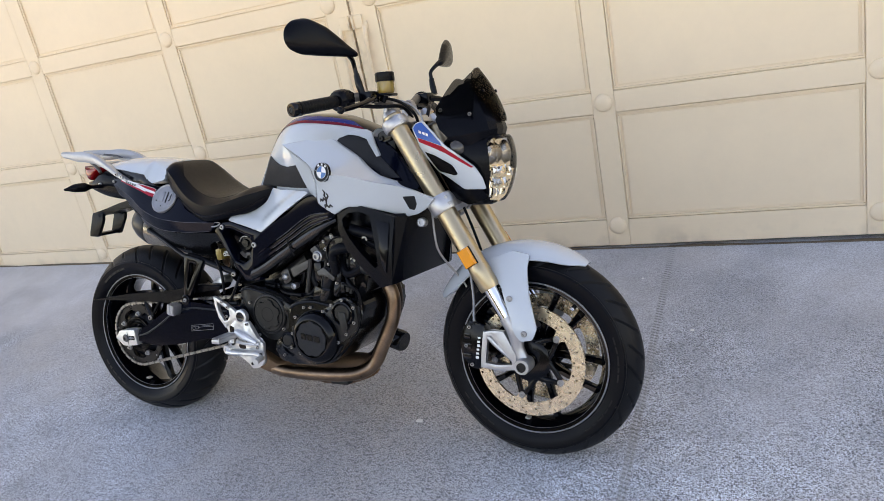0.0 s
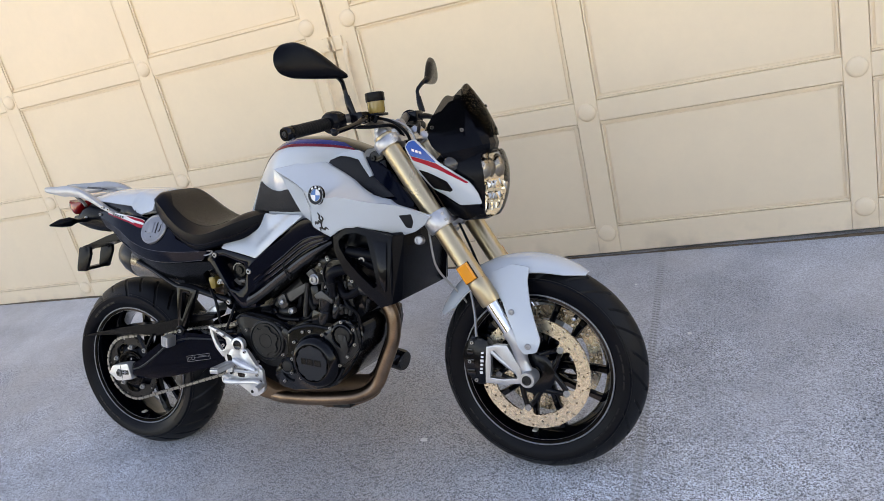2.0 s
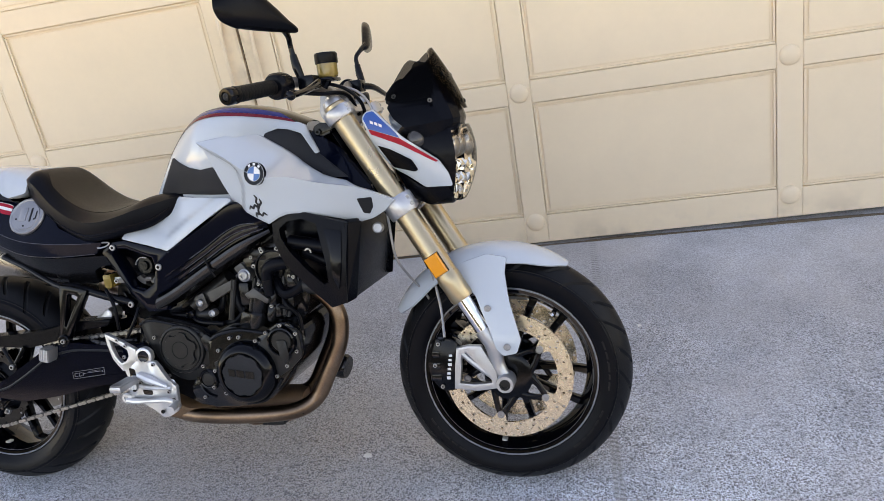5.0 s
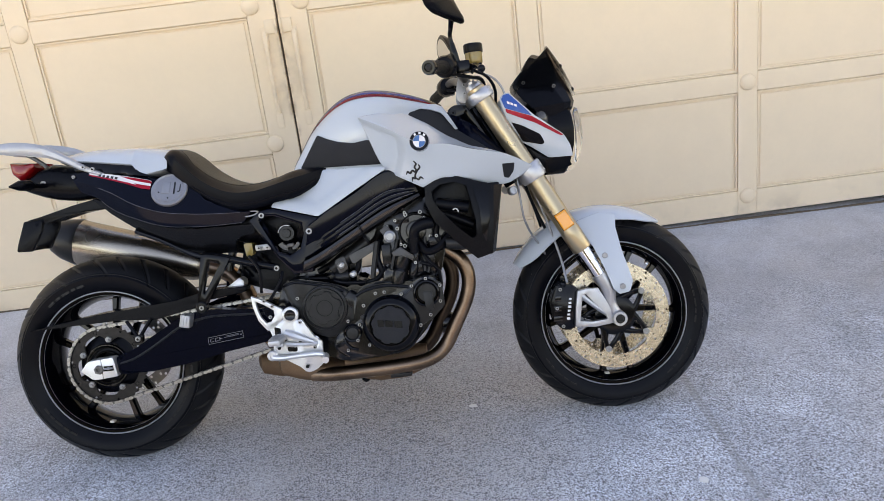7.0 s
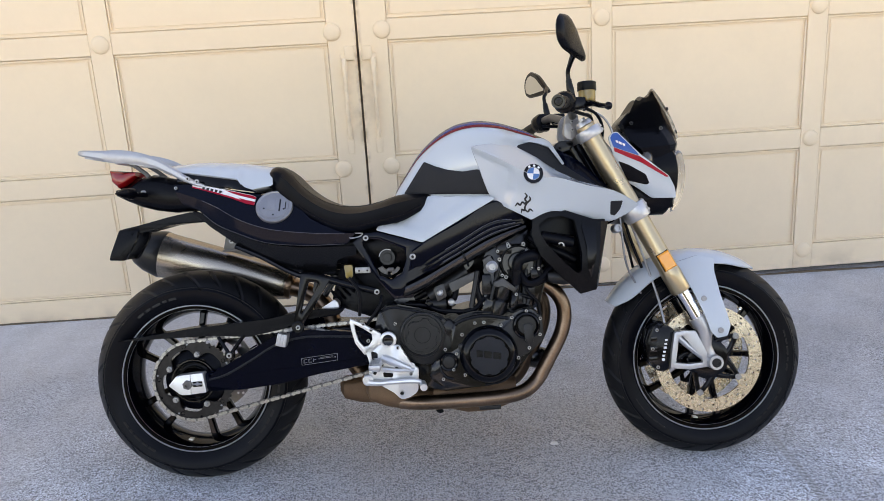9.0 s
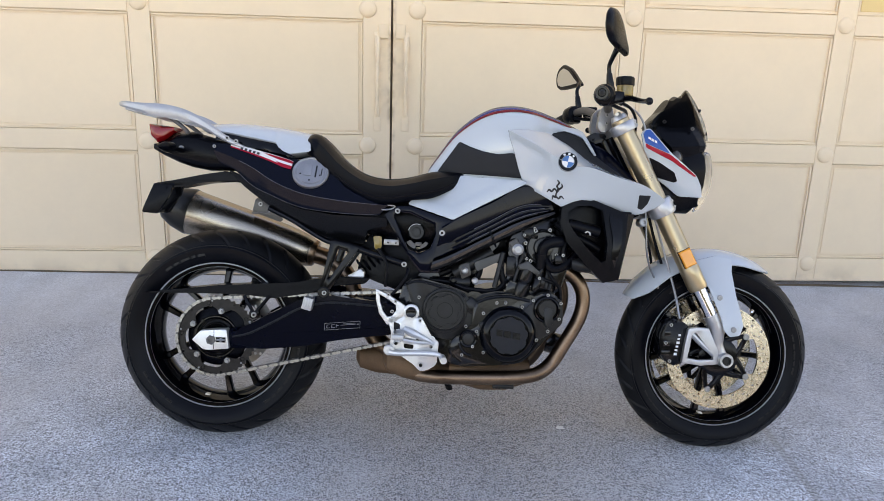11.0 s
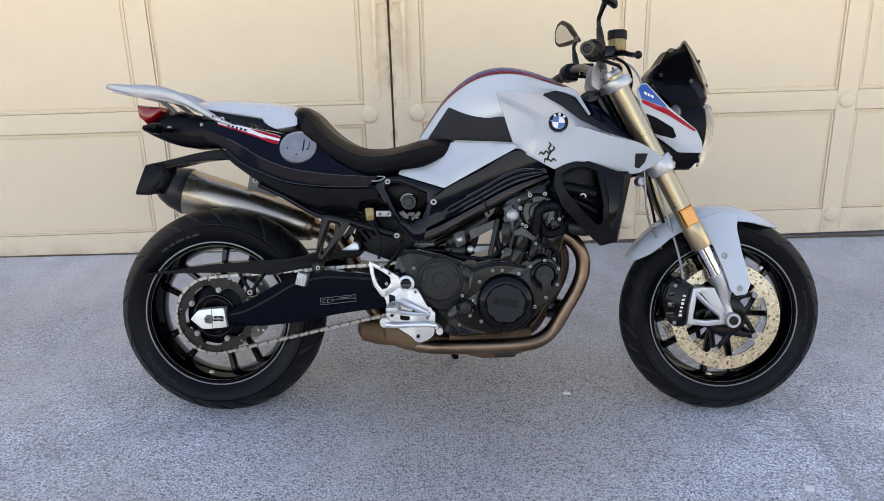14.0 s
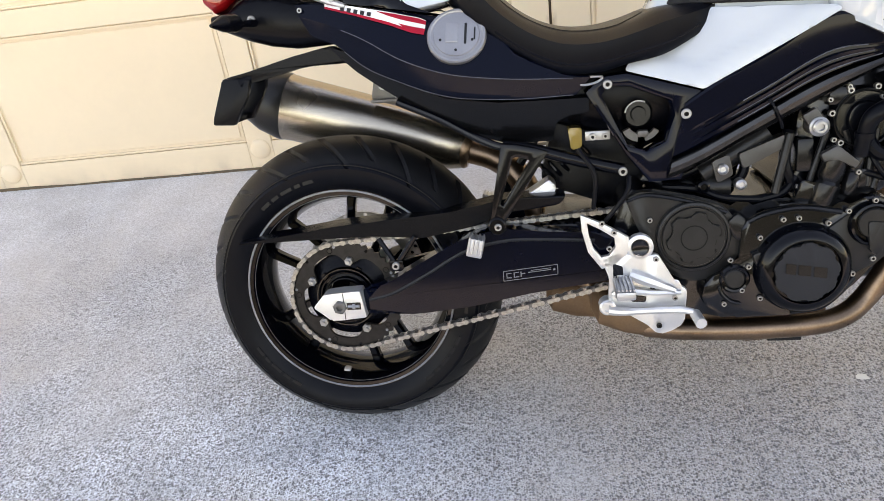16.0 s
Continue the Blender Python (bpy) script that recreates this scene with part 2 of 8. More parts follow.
M = dict(
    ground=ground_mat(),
    door=door_paint("cream_door_paint"),
    door_yellow=mat("yellowed_door_paint", (0.80, 0.58, 0.27), 0.45, var=0.03, scale=2.3, bump=0.1, bscale=45),
    seam=mat("door_gap_dark", (0.13, 0.095, 0.062), 0.8),
    wall=mat("cream_render", (0.66, 0.58, 0.45), 0.85, var=0.06, scale=3, bump=0.5, bscale=160),
    unseen_wall=mat("unseen_dark_wall", (0.022, 0.028, 0.018), 0.8, var=0.3, scale=4, bump=0.4, bscale=60),
    white=mat("pearl_white_paint", (0.50, 0.55, 0.585), 0.14, var=0.015, scale=8, coat=0.8, rvar=0.2),
    silver_white=mat("silver_white_paint", (0.50, 0.55, 0.59), 0.22, var=0.02, scale=8, coat=0.6, rvar=0.2),
    cast_grey=mat("raw_cast_grey", (0.13, 0.125, 0.12), 0.42, 0.6, var=0.15, bump=0.15, bscale=500),
    chain_dark=mat("oily_chain_steel", (0.16, 0.16, 0.16), 0.35, 0.9, var=0.25, scale=120),
    gloss_black=mat("gloss_black_paint", (0.0010, 0.0014, 0.0028), 0.06, rvar=0.3, spec=0.32),
    navy=mat("deep_navy_black_paint", (0.0013, 0.0027, 0.0085), 0.08, rvar=0.3, spec=0.19),
    satin_black=mat("satin_black_metal", (0.0013, 0.0018, 0.0034), 0.15, var=0.2, bump=0.04, spec=0.27),
    engine_black=mat("engine_black_coat", (0.0030, 0.0036, 0.0052), 0.13, var=0.25, bump=0.05, bscale=500, spec=0.5),
    engine_grey=mat("engine_grey_coat", (0.018, 0.0185, 0.019), 0.32, 0.4, var=0.25, bump=0.10, bscale=500, spec=0.45),
    plastic=mat("black_plastic", (0.0018, 0.0023, 0.0042), 0.25, var=0.15, bump=0.12, bscale=700, spec=0.15),
    rubber=mat("tyre_rubber", (0.0020, 0.0026, 0.0046), 0.32, var=0.2, bump=0.12, bscale=300, spec=0.16, dust=0.05, dustcol=(0.020, 0.020, 0.021)),
    mark=mat("moulded_tyre_mark", (0.0065, 0.0068, 0.0075), 0.36, spec=0.32),
    grip=mat("grip_rubber", (0.003, 0.003, 0.003), 0.5, bump=0.4, bscale=900, spec=0.25),
    pad=mat("knee_pad_rubber", (0.018, 0.0190, 0.0220), 0.5, bump=0.4, bscale=1100, spec=0.25),
    seat=mat("black_seat_vinyl", (0.0020, 0.0028, 0.0054), 0.32, var=0.15, bump=0.06, bscale=800, spec=0.11),
    alu=mat("cast_aluminium", (0.50, 0.505, 0.515), 0.36, 0.85, var=0.08, bump=0.15, bscale=500, rvar=0.25),
    bright=mat("bright_aluminium", (0.70, 0.70, 0.69), 0.34, 0.75, var=0.06, bump=0.1, bscale=400, rvar=0.25),
    chrome=mat("hard_chrome", (0.80, 0.81, 0.83), 0.08, 1.0, var=0.02),
    bolt=mat("zinc_bolt", (0.36, 0.36, 0.36), 0.34, 0.85, var=0.15),
    gold=mat("gold_anodised", (0.52, 0.41, 0.265), 0.30, 0.9, var=0.05, scale=20, rvar=0.25),
    steel=mat("brushed_steel", (0.36, 0.318, 0.265), 0.27, 1.0, var=0.10, scale=3, bump=0.02, bscale=900, rvar=0.2),
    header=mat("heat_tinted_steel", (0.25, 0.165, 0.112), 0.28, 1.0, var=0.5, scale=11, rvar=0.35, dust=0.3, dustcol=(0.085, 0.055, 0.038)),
    sooty=mat("dusty_exhaust_box", (0.17, 0.098, 0.056), 0.5, 0.4, var=0.4, scale=12, dust=0.45, dustcol=(0.33, 0.185, 0.095)),
    disc=mat("brake_disc_steel", (0.72, 0.625, 0.49), 0.27, 1.0, var=0.10, scale=60, bump=0.06, bscale=900),
    chain=mat("chain_steel", (0.40, 0.385, 0.36), 0.30, 0.9, var=0.35, scale=120),
    rim_line=mat("rim_edge_silver", (0.24, 0.255, 0.28), 0.35, 0.7),
    blue=mat("blue_stripe_paint", (0.008, 0.082, 0.34), 0.22, coat=0.15, spec=0.3),
    navy_stripe=mat("dark_blue_stripe_paint", (0.006, 0.024, 0.17), 0.16, spec=0.22),
    red=mat("red_stripe_paint", (0.40, 0.006, 0.022), 0.25, coat=0.15, spec=0.3),
    roundel_blue=mat("badge_blue", (0.025, 0.14, 0.36), 0.2, coat=0.6),
    decal_white=mat("white_decal", (0.78, 0.78, 0.78), 0.35),
    decal_grey=mat("grey_decal", (0.16, 0.165, 0.175), 0.4),
    decal_black=mat("black_decal", (0.012, 0.012, 0.012), 0.35),
    amber=mat("amber_reflector", (0.95, 0.32, 0.02), 0.18, coat=0.8, var=0.04),
    fluid=mat("amber_reservoir", (0.30, 0.20, 0.05), 0.18, trans=0.25, coat=0.4),
    tail=mat("red_tail_lens", (0.27, 0.005, 0.007), 0.12, coat=0.35),
    smoke=mat("smoked_screen", (0.11, 0.093, 0.083), 0.05, trans=1.0, ior=1.04, coat=0.08, var=0.0, rvar=0.0, spec=0.2),
    smoke_side=mat("dark_smoked_screen", (0.022, 0.020, 0.019), 0.06, trans=1.0, ior=1.04, coat=0.1, var=0.0, rvar=0.0, spec=0.2),
    glass=mat("clear_lens", (1.0, 1.0, 1.0), 0.02, trans=1.0, ior=1.2, var=0.0),
    reflector=mat("lamp_reflector", (0.88, 0.80, 0.67), 0.09, 1.0, var=0.08, scale=30),
    mirror=mat("mirror_glass", (0.62, 0.61, 0.60), 0.03, 1.0, var=0.0, rvar=0.0),
    dark_red=mat("dark_red_stripe_paint", (0.18, 0.006, 0.018), 0.16, spec=0.22),
    lens_grey=mat("smoky_indicator_lens", (0.045, 0.042, 0.040), 0.10, coat=0.5, var=0.3, scale=90),
    flange_grey=mat("satin_frame_flange", (0.060, 0.058, 0.056), 0.24, 1.0, var=0.2, bump=0.05, bscale=400),
    cast_mid=mat("worn_cast_aluminium", (0.34, 0.34, 0.345), 0.40, 0.85, var=0.12, bump=0.15, bscale=500),
    rack_alu=mat("rack_aluminium", (0.46, 0.465, 0.475), 0.42, 0.6, var=0.1, bump=0.10, bscale=500),
    edge_glint=mat("edge_glint_grey", (0.10, 0.105, 0.118), 0.3, 0.5),
    sprocket_steel=mat("grimy_sprocket_steel", (0.028, 0.026, 0.025), 0.36, 0.75, var=0.35, scale=60, bump=0.1, bscale=400),
    rear_disc_steel=mat("rear_disc_steel", (0.34, 0.33, 0.32), 0.3, 0.9, var=0.12, scale=60, bump=0.06, bscale=900),
    engine_mid=mat("engine_satin_coat", (0.015, 0.0155, 0.017), 0.20, 0.6, var=0.25, bump=0.06, bscale=500),
    recess_shade=mat("recess_shade_black", (0.004, 0.004, 0.004), 0.6, spec=0.2),
    tread=mat("worn_tread_rubber", (0.0060, 0.0064, 0.0075), 0.42, var=0.3, scale=40, bump=0.2, bscale=300, spec=0.22),
    throttle_grey=mat("bare_throttle_casting", (0.060, 0.059, 0.058), 0.32, 0.5, var=0.25, bump=0.1, bscale=400),
    shaded_header=mat("shaded_heat_tinted_steel", (0.065, 0.044, 0.032), 0.34, 1.0, var=0.5, scale=11, rvar=0.35, dust=0.3, dustcol=(0.03, 0.02, 0.015)),
    seat_top=mat("worn_seat_top_vinyl", (0.0110, 0.0085, 0.0066), 0.42, var=0.35, scale=12, bump=0.25, bscale=800, spec=0.30, dust=0.06, dustcol=(0.045, 0.034, 0.025)),
    side_plastic=mat("satin_side_plastic", (0.0030, 0.0034, 0.0042), 0.26, var=0.15, bump=0.05, bscale=700, spec=0.30),
    paint_chip=mat("white_paper_scrap", (0.80, 0.79, 0.76), 0.8, var=0.05),
)


# ---- mesh helpers ----
def finish(bm, sharp=32.0):
    bmesh.ops.remove_doubles(bm, verts=bm.verts, dist=1e-5)
    bmesh.ops.recalc_face_normals(bm, faces=bm.faces)
    lim = radians(sharp)
    for f in bm.faces:
        f.smooth = True
    for e in bm.edges:
        if len(e.link_faces) == 2 and e.calc_face_angle(0) > lim:
            e.smooth = False


def part(name, bm, material, parent=None, label="", sharp=32.0, second="recess_shade"):
    """One mesh object under a thing or under a part; faces marked 1 take the second material."""
    finish(bm, sharp)
    me = bpy.data.meshes.new(name)
    bm.to_mesh(me)
    bm.free()
    me.materials.append(M[material])
    if any(p.material_index for p in me.polygons):
        me.materials.append(M[second])
    ob = new(name, me)
    ob.parent = parent
    return tagged(ob, label) if label else ob


def again(ob, m, parent=None):
    """Another part on the same mesh."""
    o = new(ob.name.split(".")[0], ob.data)
    o.parent = parent or ob.parent
    o.matrix_basis = m
    if "label" in ob:
        o["label"] = ob["label"]
    return o


def box(bm, lo, hi, bevel=0.0, seg=2):
    r = bmesh.ops.create_cube(bm, size=1.0)
    lo, hi = Vector(lo), Vector(hi)
    for v in r["verts"]:
        v.co = Vector([(lo[k] + hi[k]) / 2 + v.co[k] * (hi[k] - lo[k]) for k in range(3)])
    if bevel:
        bmesh.ops.bevel(bm, geom=list({e for v in r["verts"] for e in v.link_edges}), offset=bevel, segments=seg, affect="EDGES", profile=0.6)
    return bm


def ring(c, u, v, r, n, ry=None, ph=0.0):
    ry = ry or r
    return [c + u * (r * math.cos(2 * math.pi * k / n + ph)) + v * (ry * math.sin(2 * math.pi * k / n + ph)) for k in range(n)]


def skin(bm, rings, caps=True, closed=False):
    """Quads between rings of equal length."""
    vs = [[bm.verts.new(p) for p in r] for r in rings]
    pairs = list(zip(vs, vs[1:])) + ([(vs[-1], vs[0])] if closed else [])
    for a, b in pairs:
        for k in range(len(a)):
            j = (k + 1) % len(a)
            bm.faces.new((a[k], a[j], b[j], b[k]))
    if caps and not closed:
        bm.faces.new(vs[0][::-1])
        bm.faces.new(vs[-1])
    return vs


def rod(bm, p0, p1, r0, r1=None, n=16, ry=None):
    p0, p1 = Vector(p0), Vector(p1)
    w = (p1 - p0).normalized()
    u = w.orthogonal().normalized()
    v = w.cross(u)
    r1 = r0 if r1 is None else r1
    skin(bm, [ring(p0, u, v, r0, n), ring(p1, u, v, r1, n)])
    return bm


def smooth_path(pts, per=8):
    """Catmull-Rom through points of any length."""
    pts = [Vector(p) for p in pts]
    ext = [pts[0] * 2 - pts[1]] + pts + [pts[-1] * 2 - pts[-2]]
    out = []
    for i in range(1, len(ext) - 2):
        a, b, c, d2 = ext[i - 1:i + 3]
        for k in range(per):
            t = k / per
            out.append(0.5 * ((2 * b) + (c - a) * t + (2 * a - 5 * b + 4 * c - d2) * t * t + (3 * b - a - 3 * c + d2) * t ** 3))
    return out + [pts[-1]]


def tube(bm, pts, r, n=12, per=6, smooth=True, flat=1.0):
    """Sweep along points; r is one radius or one for each point; flat squashes sideways."""
    rs = r if isinstance(r, (list, tuple)) else [r] * len(pts)
    if smooth and len(pts) > 2:
        path = smooth_path(pts, per)
        rad = [rs[min(len(rs) - 1, k // per)] + (rs[min(len(rs) - 1, k // per + 1)] - rs[min(len(rs) - 1, k // per)]) * (k % per) / per for k in range(len(path))]
    else:
        path, rad = [Vector(p) for p in pts], list(rs)
    rings, u = [], None
    for k, p in enumerate(path):
        w = (path[min(k + 1, len(path) - 1)] - path[max(k - 1, 0)]).normalized()
        u = (w.orthogonal() if u is None else u - w * u.dot(w)).normalized()
        rings.append(ring(p, u, w.cross(u), rad[k], n, rad[k] * flat))
    skin(bm, rings)
    return bm


def lathe(bm, prof, c=(0, 0), n=64, wob=None):
    """Turn a closed profile of (radius, y) about the sideways axis through c = (x, z)."""
    rings = []
    for k in range(n):
        a = 2 * math.pi * k / n
        rings.append([Vector((c[0] + r * math.cos(a), y, c[1] + r * math.sin(a))) for r, y in prof])
    skin(bm, rings, caps=False, closed=True)
    return bm


def turned(bm, prof, p0, axis, n=32):
    """Turn an open profile of (radius, distance) about an axis from p0; ends closed where the radius is above nought."""
    p0, w = Vector(p0), Vector(axis).normalized()
    u = w.orthogonal().normalized()
    v = w.cross(u)
    skin(bm, [ring(p0 + w * h, u, v, max(r, 1e-4), n) for r, h in prof])
    return bm


def plate(bm, outline, y0, y1, bevel=0.003, seg=2):
    """An outline in x, z given thickness from y0 to y1, with rounded edges."""
    a = [bm.verts.new((x, y0, z)) for x, z in outline]
    b = [bm.verts.new((x, y1, z)) for x, z in outline]
    fs = [bm.faces.new(a), bm.faces.new(b[::-1])]
    for k in range(len(a)):
        j = (k + 1) % len(a)
        fs.append(bm.faces.new((a[k], b[k], b[j], a[j])))
    if bevel:
        rim = [e for f in fs[:2] for e in f.edges]
        bmesh.ops.bevel(bm, geom=rim, offset=bevel, segments=seg, affect="EDGES", profile=0.6)
    return bm


def frame_plate(bm, outer, inner, y0, y1, bevel=0.0):
    """A plate with one opening; outer and inner have the same number of corners."""
    rows = [[bm.verts.new((x, y, z)) for x, z in o] for o, y in ((outer, y0), (inner, y0), (inner, y1), (outer, y1))]
    n = len(outer)
    for a, b in zip(rows, rows[1:] + rows[:1]):
        for k in range(n):
            j = (k + 1) % n
            bm.faces.new((a[k], a[j], b[j], b[k]))
    if bevel:
        rim = [bm.edges.get((r[k], r[(k + 1) % n])) for r in rows for k in range(n)]
        bmesh.ops.bevel(bm, geom=rim, offset=bevel, segments=2, affect="EDGES", profile=0.6)
    return bm


def rounded(pts, r=0.008, per=4):
    """Round off the corners of an outline."""
    out, n = [], len(pts)
    for k in range(n):
        p, a, b = Vector(pts[k]), Vector(pts[k - 1]), Vector(pts[(k + 1) % n])
        ra, rb = min(r, (a - p).length * 0.45), min(r, (b - p).length * 0.45)
        s, e = p + (a - p).normalized() * ra, p + (b - p).normalized() * rb
        for i in range(per + 1):
            t = i / per
            out.append(tuple(s * (1 - t) ** 2 + p * 2 * t * (1 - t) + e * t * t))
    return out


def surface(ctrl):
    """A smooth height y(x, z) through a few given places (thin plate)."""
    c = np.array(ctrl, float)
    P, f = c[:, :2], c[:, 2]
    n = len(c)

    def ker(dd):
        return np.where(dd > 1e-9, dd ** 2 * np.log(np.maximum(dd, 1e-9)), 0.0)

    A = np.zeros((n + 3, n + 3))
    A[:n, :n] = ker(np.linalg.norm(P[:, None] - P[None], axis=-1)) + 1e-4 * np.eye(n)
    A[:n, n], A[:n, n + 1:] = 1, P
    A[n, :n], A[n + 1:, :n] = 1, P.T
    w = np.linalg.solve(A, np.r_[f, 0, 0, 0])

    def y(x, z):
        q = np.array([x, z])
        return float(ker(np.linalg.norm(P - q, axis=1)) @ w[:n] + w[n] + w[n + 1:] @ q)
    return y


def panel(outline, fn, thick=0.004, side=-1, step=0.022, lift=0.0, edge=0.003, round_=0.006):
    """A shell with that outline in x, z, laid on the body's side at y = side * (fn + lift)."""
    bm = bmesh.new()
    o = rounded(outline, round_, 3) if round_ else outline
    face = bm.faces.new([bm.verts.new((x, 0, z)) for x, z in o])
    xs, zs = [p[0] for p in o], [p[1] for p in o]
    for axis, lo, hi in ((0, min(xs), max(xs)), (2, min(zs), max(zs))):
        k = lo + step
        while k < hi - step * 0.3:
            co, no = [0, 0, 0], [0, 0, 0]
            co[axis], no[axis] = k, 1
            bmesh.ops.bisect_plane(bm, geom=bm.verts[:] + bm.edges[:] + bm.faces[:], plane_co=co, plane_no=no, dist=1e-5)
            k += step
    rim = {v for e in bm.edges if len(e.link_faces) == 1 for v in e.verts}
    front = list(bm.faces)
    out = {v: v for v in bm.verts}
    # outer skin
    for v in bm.verts:
        v.co.y = side * (fn(v.co.x, v.co.z) + lift - (edge if v in rim else 0.0))
    back = {v: bm.verts.new((v.co.x, v.co.y - side * thick, v.co.z)) for v in rim}
    for e in [e for e in bm.edges if len(e.link_faces) == 1]:
        a, b = e.verts
        bm.faces.new((a, b, back[b], back[a]))
    return bm


def ridge_panel(top, low, ridge, fn, side, nx=80, n_low=18, n_up=10, lift=0.003, edge=0.002, thick=0.012):
    """A shell between two outlines over x whose mesh follows a crease."""
    bm = bmesh.new()
    cols = []
    x0, x1 = top[0][0] + 0.0005, top[-1][0] - 0.0005
    for i in range(nx + 1):
        x = x0 + (x1 - x0) * i / nx
        zu = float(np.interp(x, [p[0] for p in top], [p[1] for p in top]))
        zl = float(np.interp(x, [p[0] for p in low], [p[1] for p in low]))
        zr = min(max(ridge(x), zl + 0.001), zu - 0.001)
        zs = [zl + (zr - zl) * j / n_low for j in range(n_low + 1)] + [zr + (zu - zr) * j / n_up for j in range(1, n_up + 1)]
        last = n_low + n_up
        col = [Vector((x, side * (fn(x, z) + lift - (edge if j in (0, last) else 0)), z)) for j, z in enumerate(zs)]
        back = Vector((0, side * thick, 0))
        cols.append([col[0] - back] + col + [col[-1] - back])
    vs = [[bm.verts.new(p) for p in c] for c in cols]
    for p, q in zip(vs, vs[1:]):
        for j in range(len(p) - 1):
            bm.faces.new((p[j], p[j + 1], q[j + 1], q[j]))
    return bm


def loft(secs, n=20, p=2.6):
    """Secs: (x, half width, z low, z high). Rounded box sections skinned along x."""
    bm = bmesh.new()
    rings = []
    for x, w, z0, z1 in secs:
        zc, h, r = (z0 + z1) / 2, (z1 - z0) / 2, []
        for k in range(n):
            a = 2 * math.pi * k / n
            c, s = math.cos(a), math.sin(a)
            r.append(Vector((x, w * math.copysign(abs(c) ** (2 / p), c), zc + h * math.copysign(abs(s) ** (2 / p), s))))
        rings.append(r)
    skin(bm, rings)
    return bm


def spline(keys):
    """A smooth curve through (x, value) keys."""
    xs, ys = np.array([k[0] for k in keys], float), np.array([k[1] for k in keys], float)
    m = np.gradient(ys, xs)

    def f(x):
        x = min(max(x, xs[0]), xs[-1])
        i = int(min(max(np.searchsorted(xs, x) - 1, 0), len(xs) - 2))
        h = xs[i + 1] - xs[i]
        t = (x - xs[i]) / h
        return float((2 * t ** 3 - 3 * t * t + 1) * ys[i] + (t ** 3 - 2 * t * t + t) * h * m[i] + (-2 * t ** 3 + 3 * t * t) * ys[i + 1] + (t ** 3 - t * t) * h * m[i + 1])
    return f


def bolt(bm, x, y, z, r=0.006, side=-1, h=0.005, sock=True):
    """A socket-head bolt whose head points sideways."""
    r *= 0.82
    prof = [(r * 0.9, 0.0), (r, h * 0.3), (r, h * 0.8), (r * 0.85, h), (r * 0.46, h)] + ([(r * 0.44, h * 0.3), (0, h * 0.3)] if sock else [(0, h)])
    old = set(bm.faces)
    turned(bm, prof, (x, y, z), (0, side, 0), 12)
    # socket faces get a near-black material: the recess's shade is painted on
    for f in bm.faces:
        if f not in old and sock and all(math.hypot(v.co.x - x, v.co.z - z) < r * 0.50 for v in f.verts):
            f.material_index = 1
    return bm


# ---- ground, door and wall ----
def floor_z(x, y):
    z = 0.012 + 0.135 * (max(y, -7.0) - 0.1) - 0.012 * (max(-4, min(x, 6)) - 1)
    return z


def build_ground():
    bm = bmesh.new()
    xs = [-600, -120, -30, -10, -4] + [-3.5 + 0.5 * k for k in range(18)] + [6, 12, 30, 120, 600]
    ys = [-600, -120, -30, -12, -9, -8, -7, -6] + [-5 + 0.5 * k for k in range(14)] + [3, 6, 30, 120, 600]
    vs = [[bm.verts.new((x, y, floor_z(x, min(y, 1.6)))) for x in xs] for y in ys]
    for a, b in zip(vs, vs[1:]):
        for k in range(len(xs) - 1):
            bm.faces.new((a[k], a[k + 1], b[k + 1], b[k]))
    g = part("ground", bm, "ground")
    tagged(g, "grey exposed-aggregate concrete driveway sloping up to the door", "driveway", kind="structure")


DOOR_Y = 1.27
ROWS_Z = [0.26, 0.777, 1.345, 1.913, 2.481]


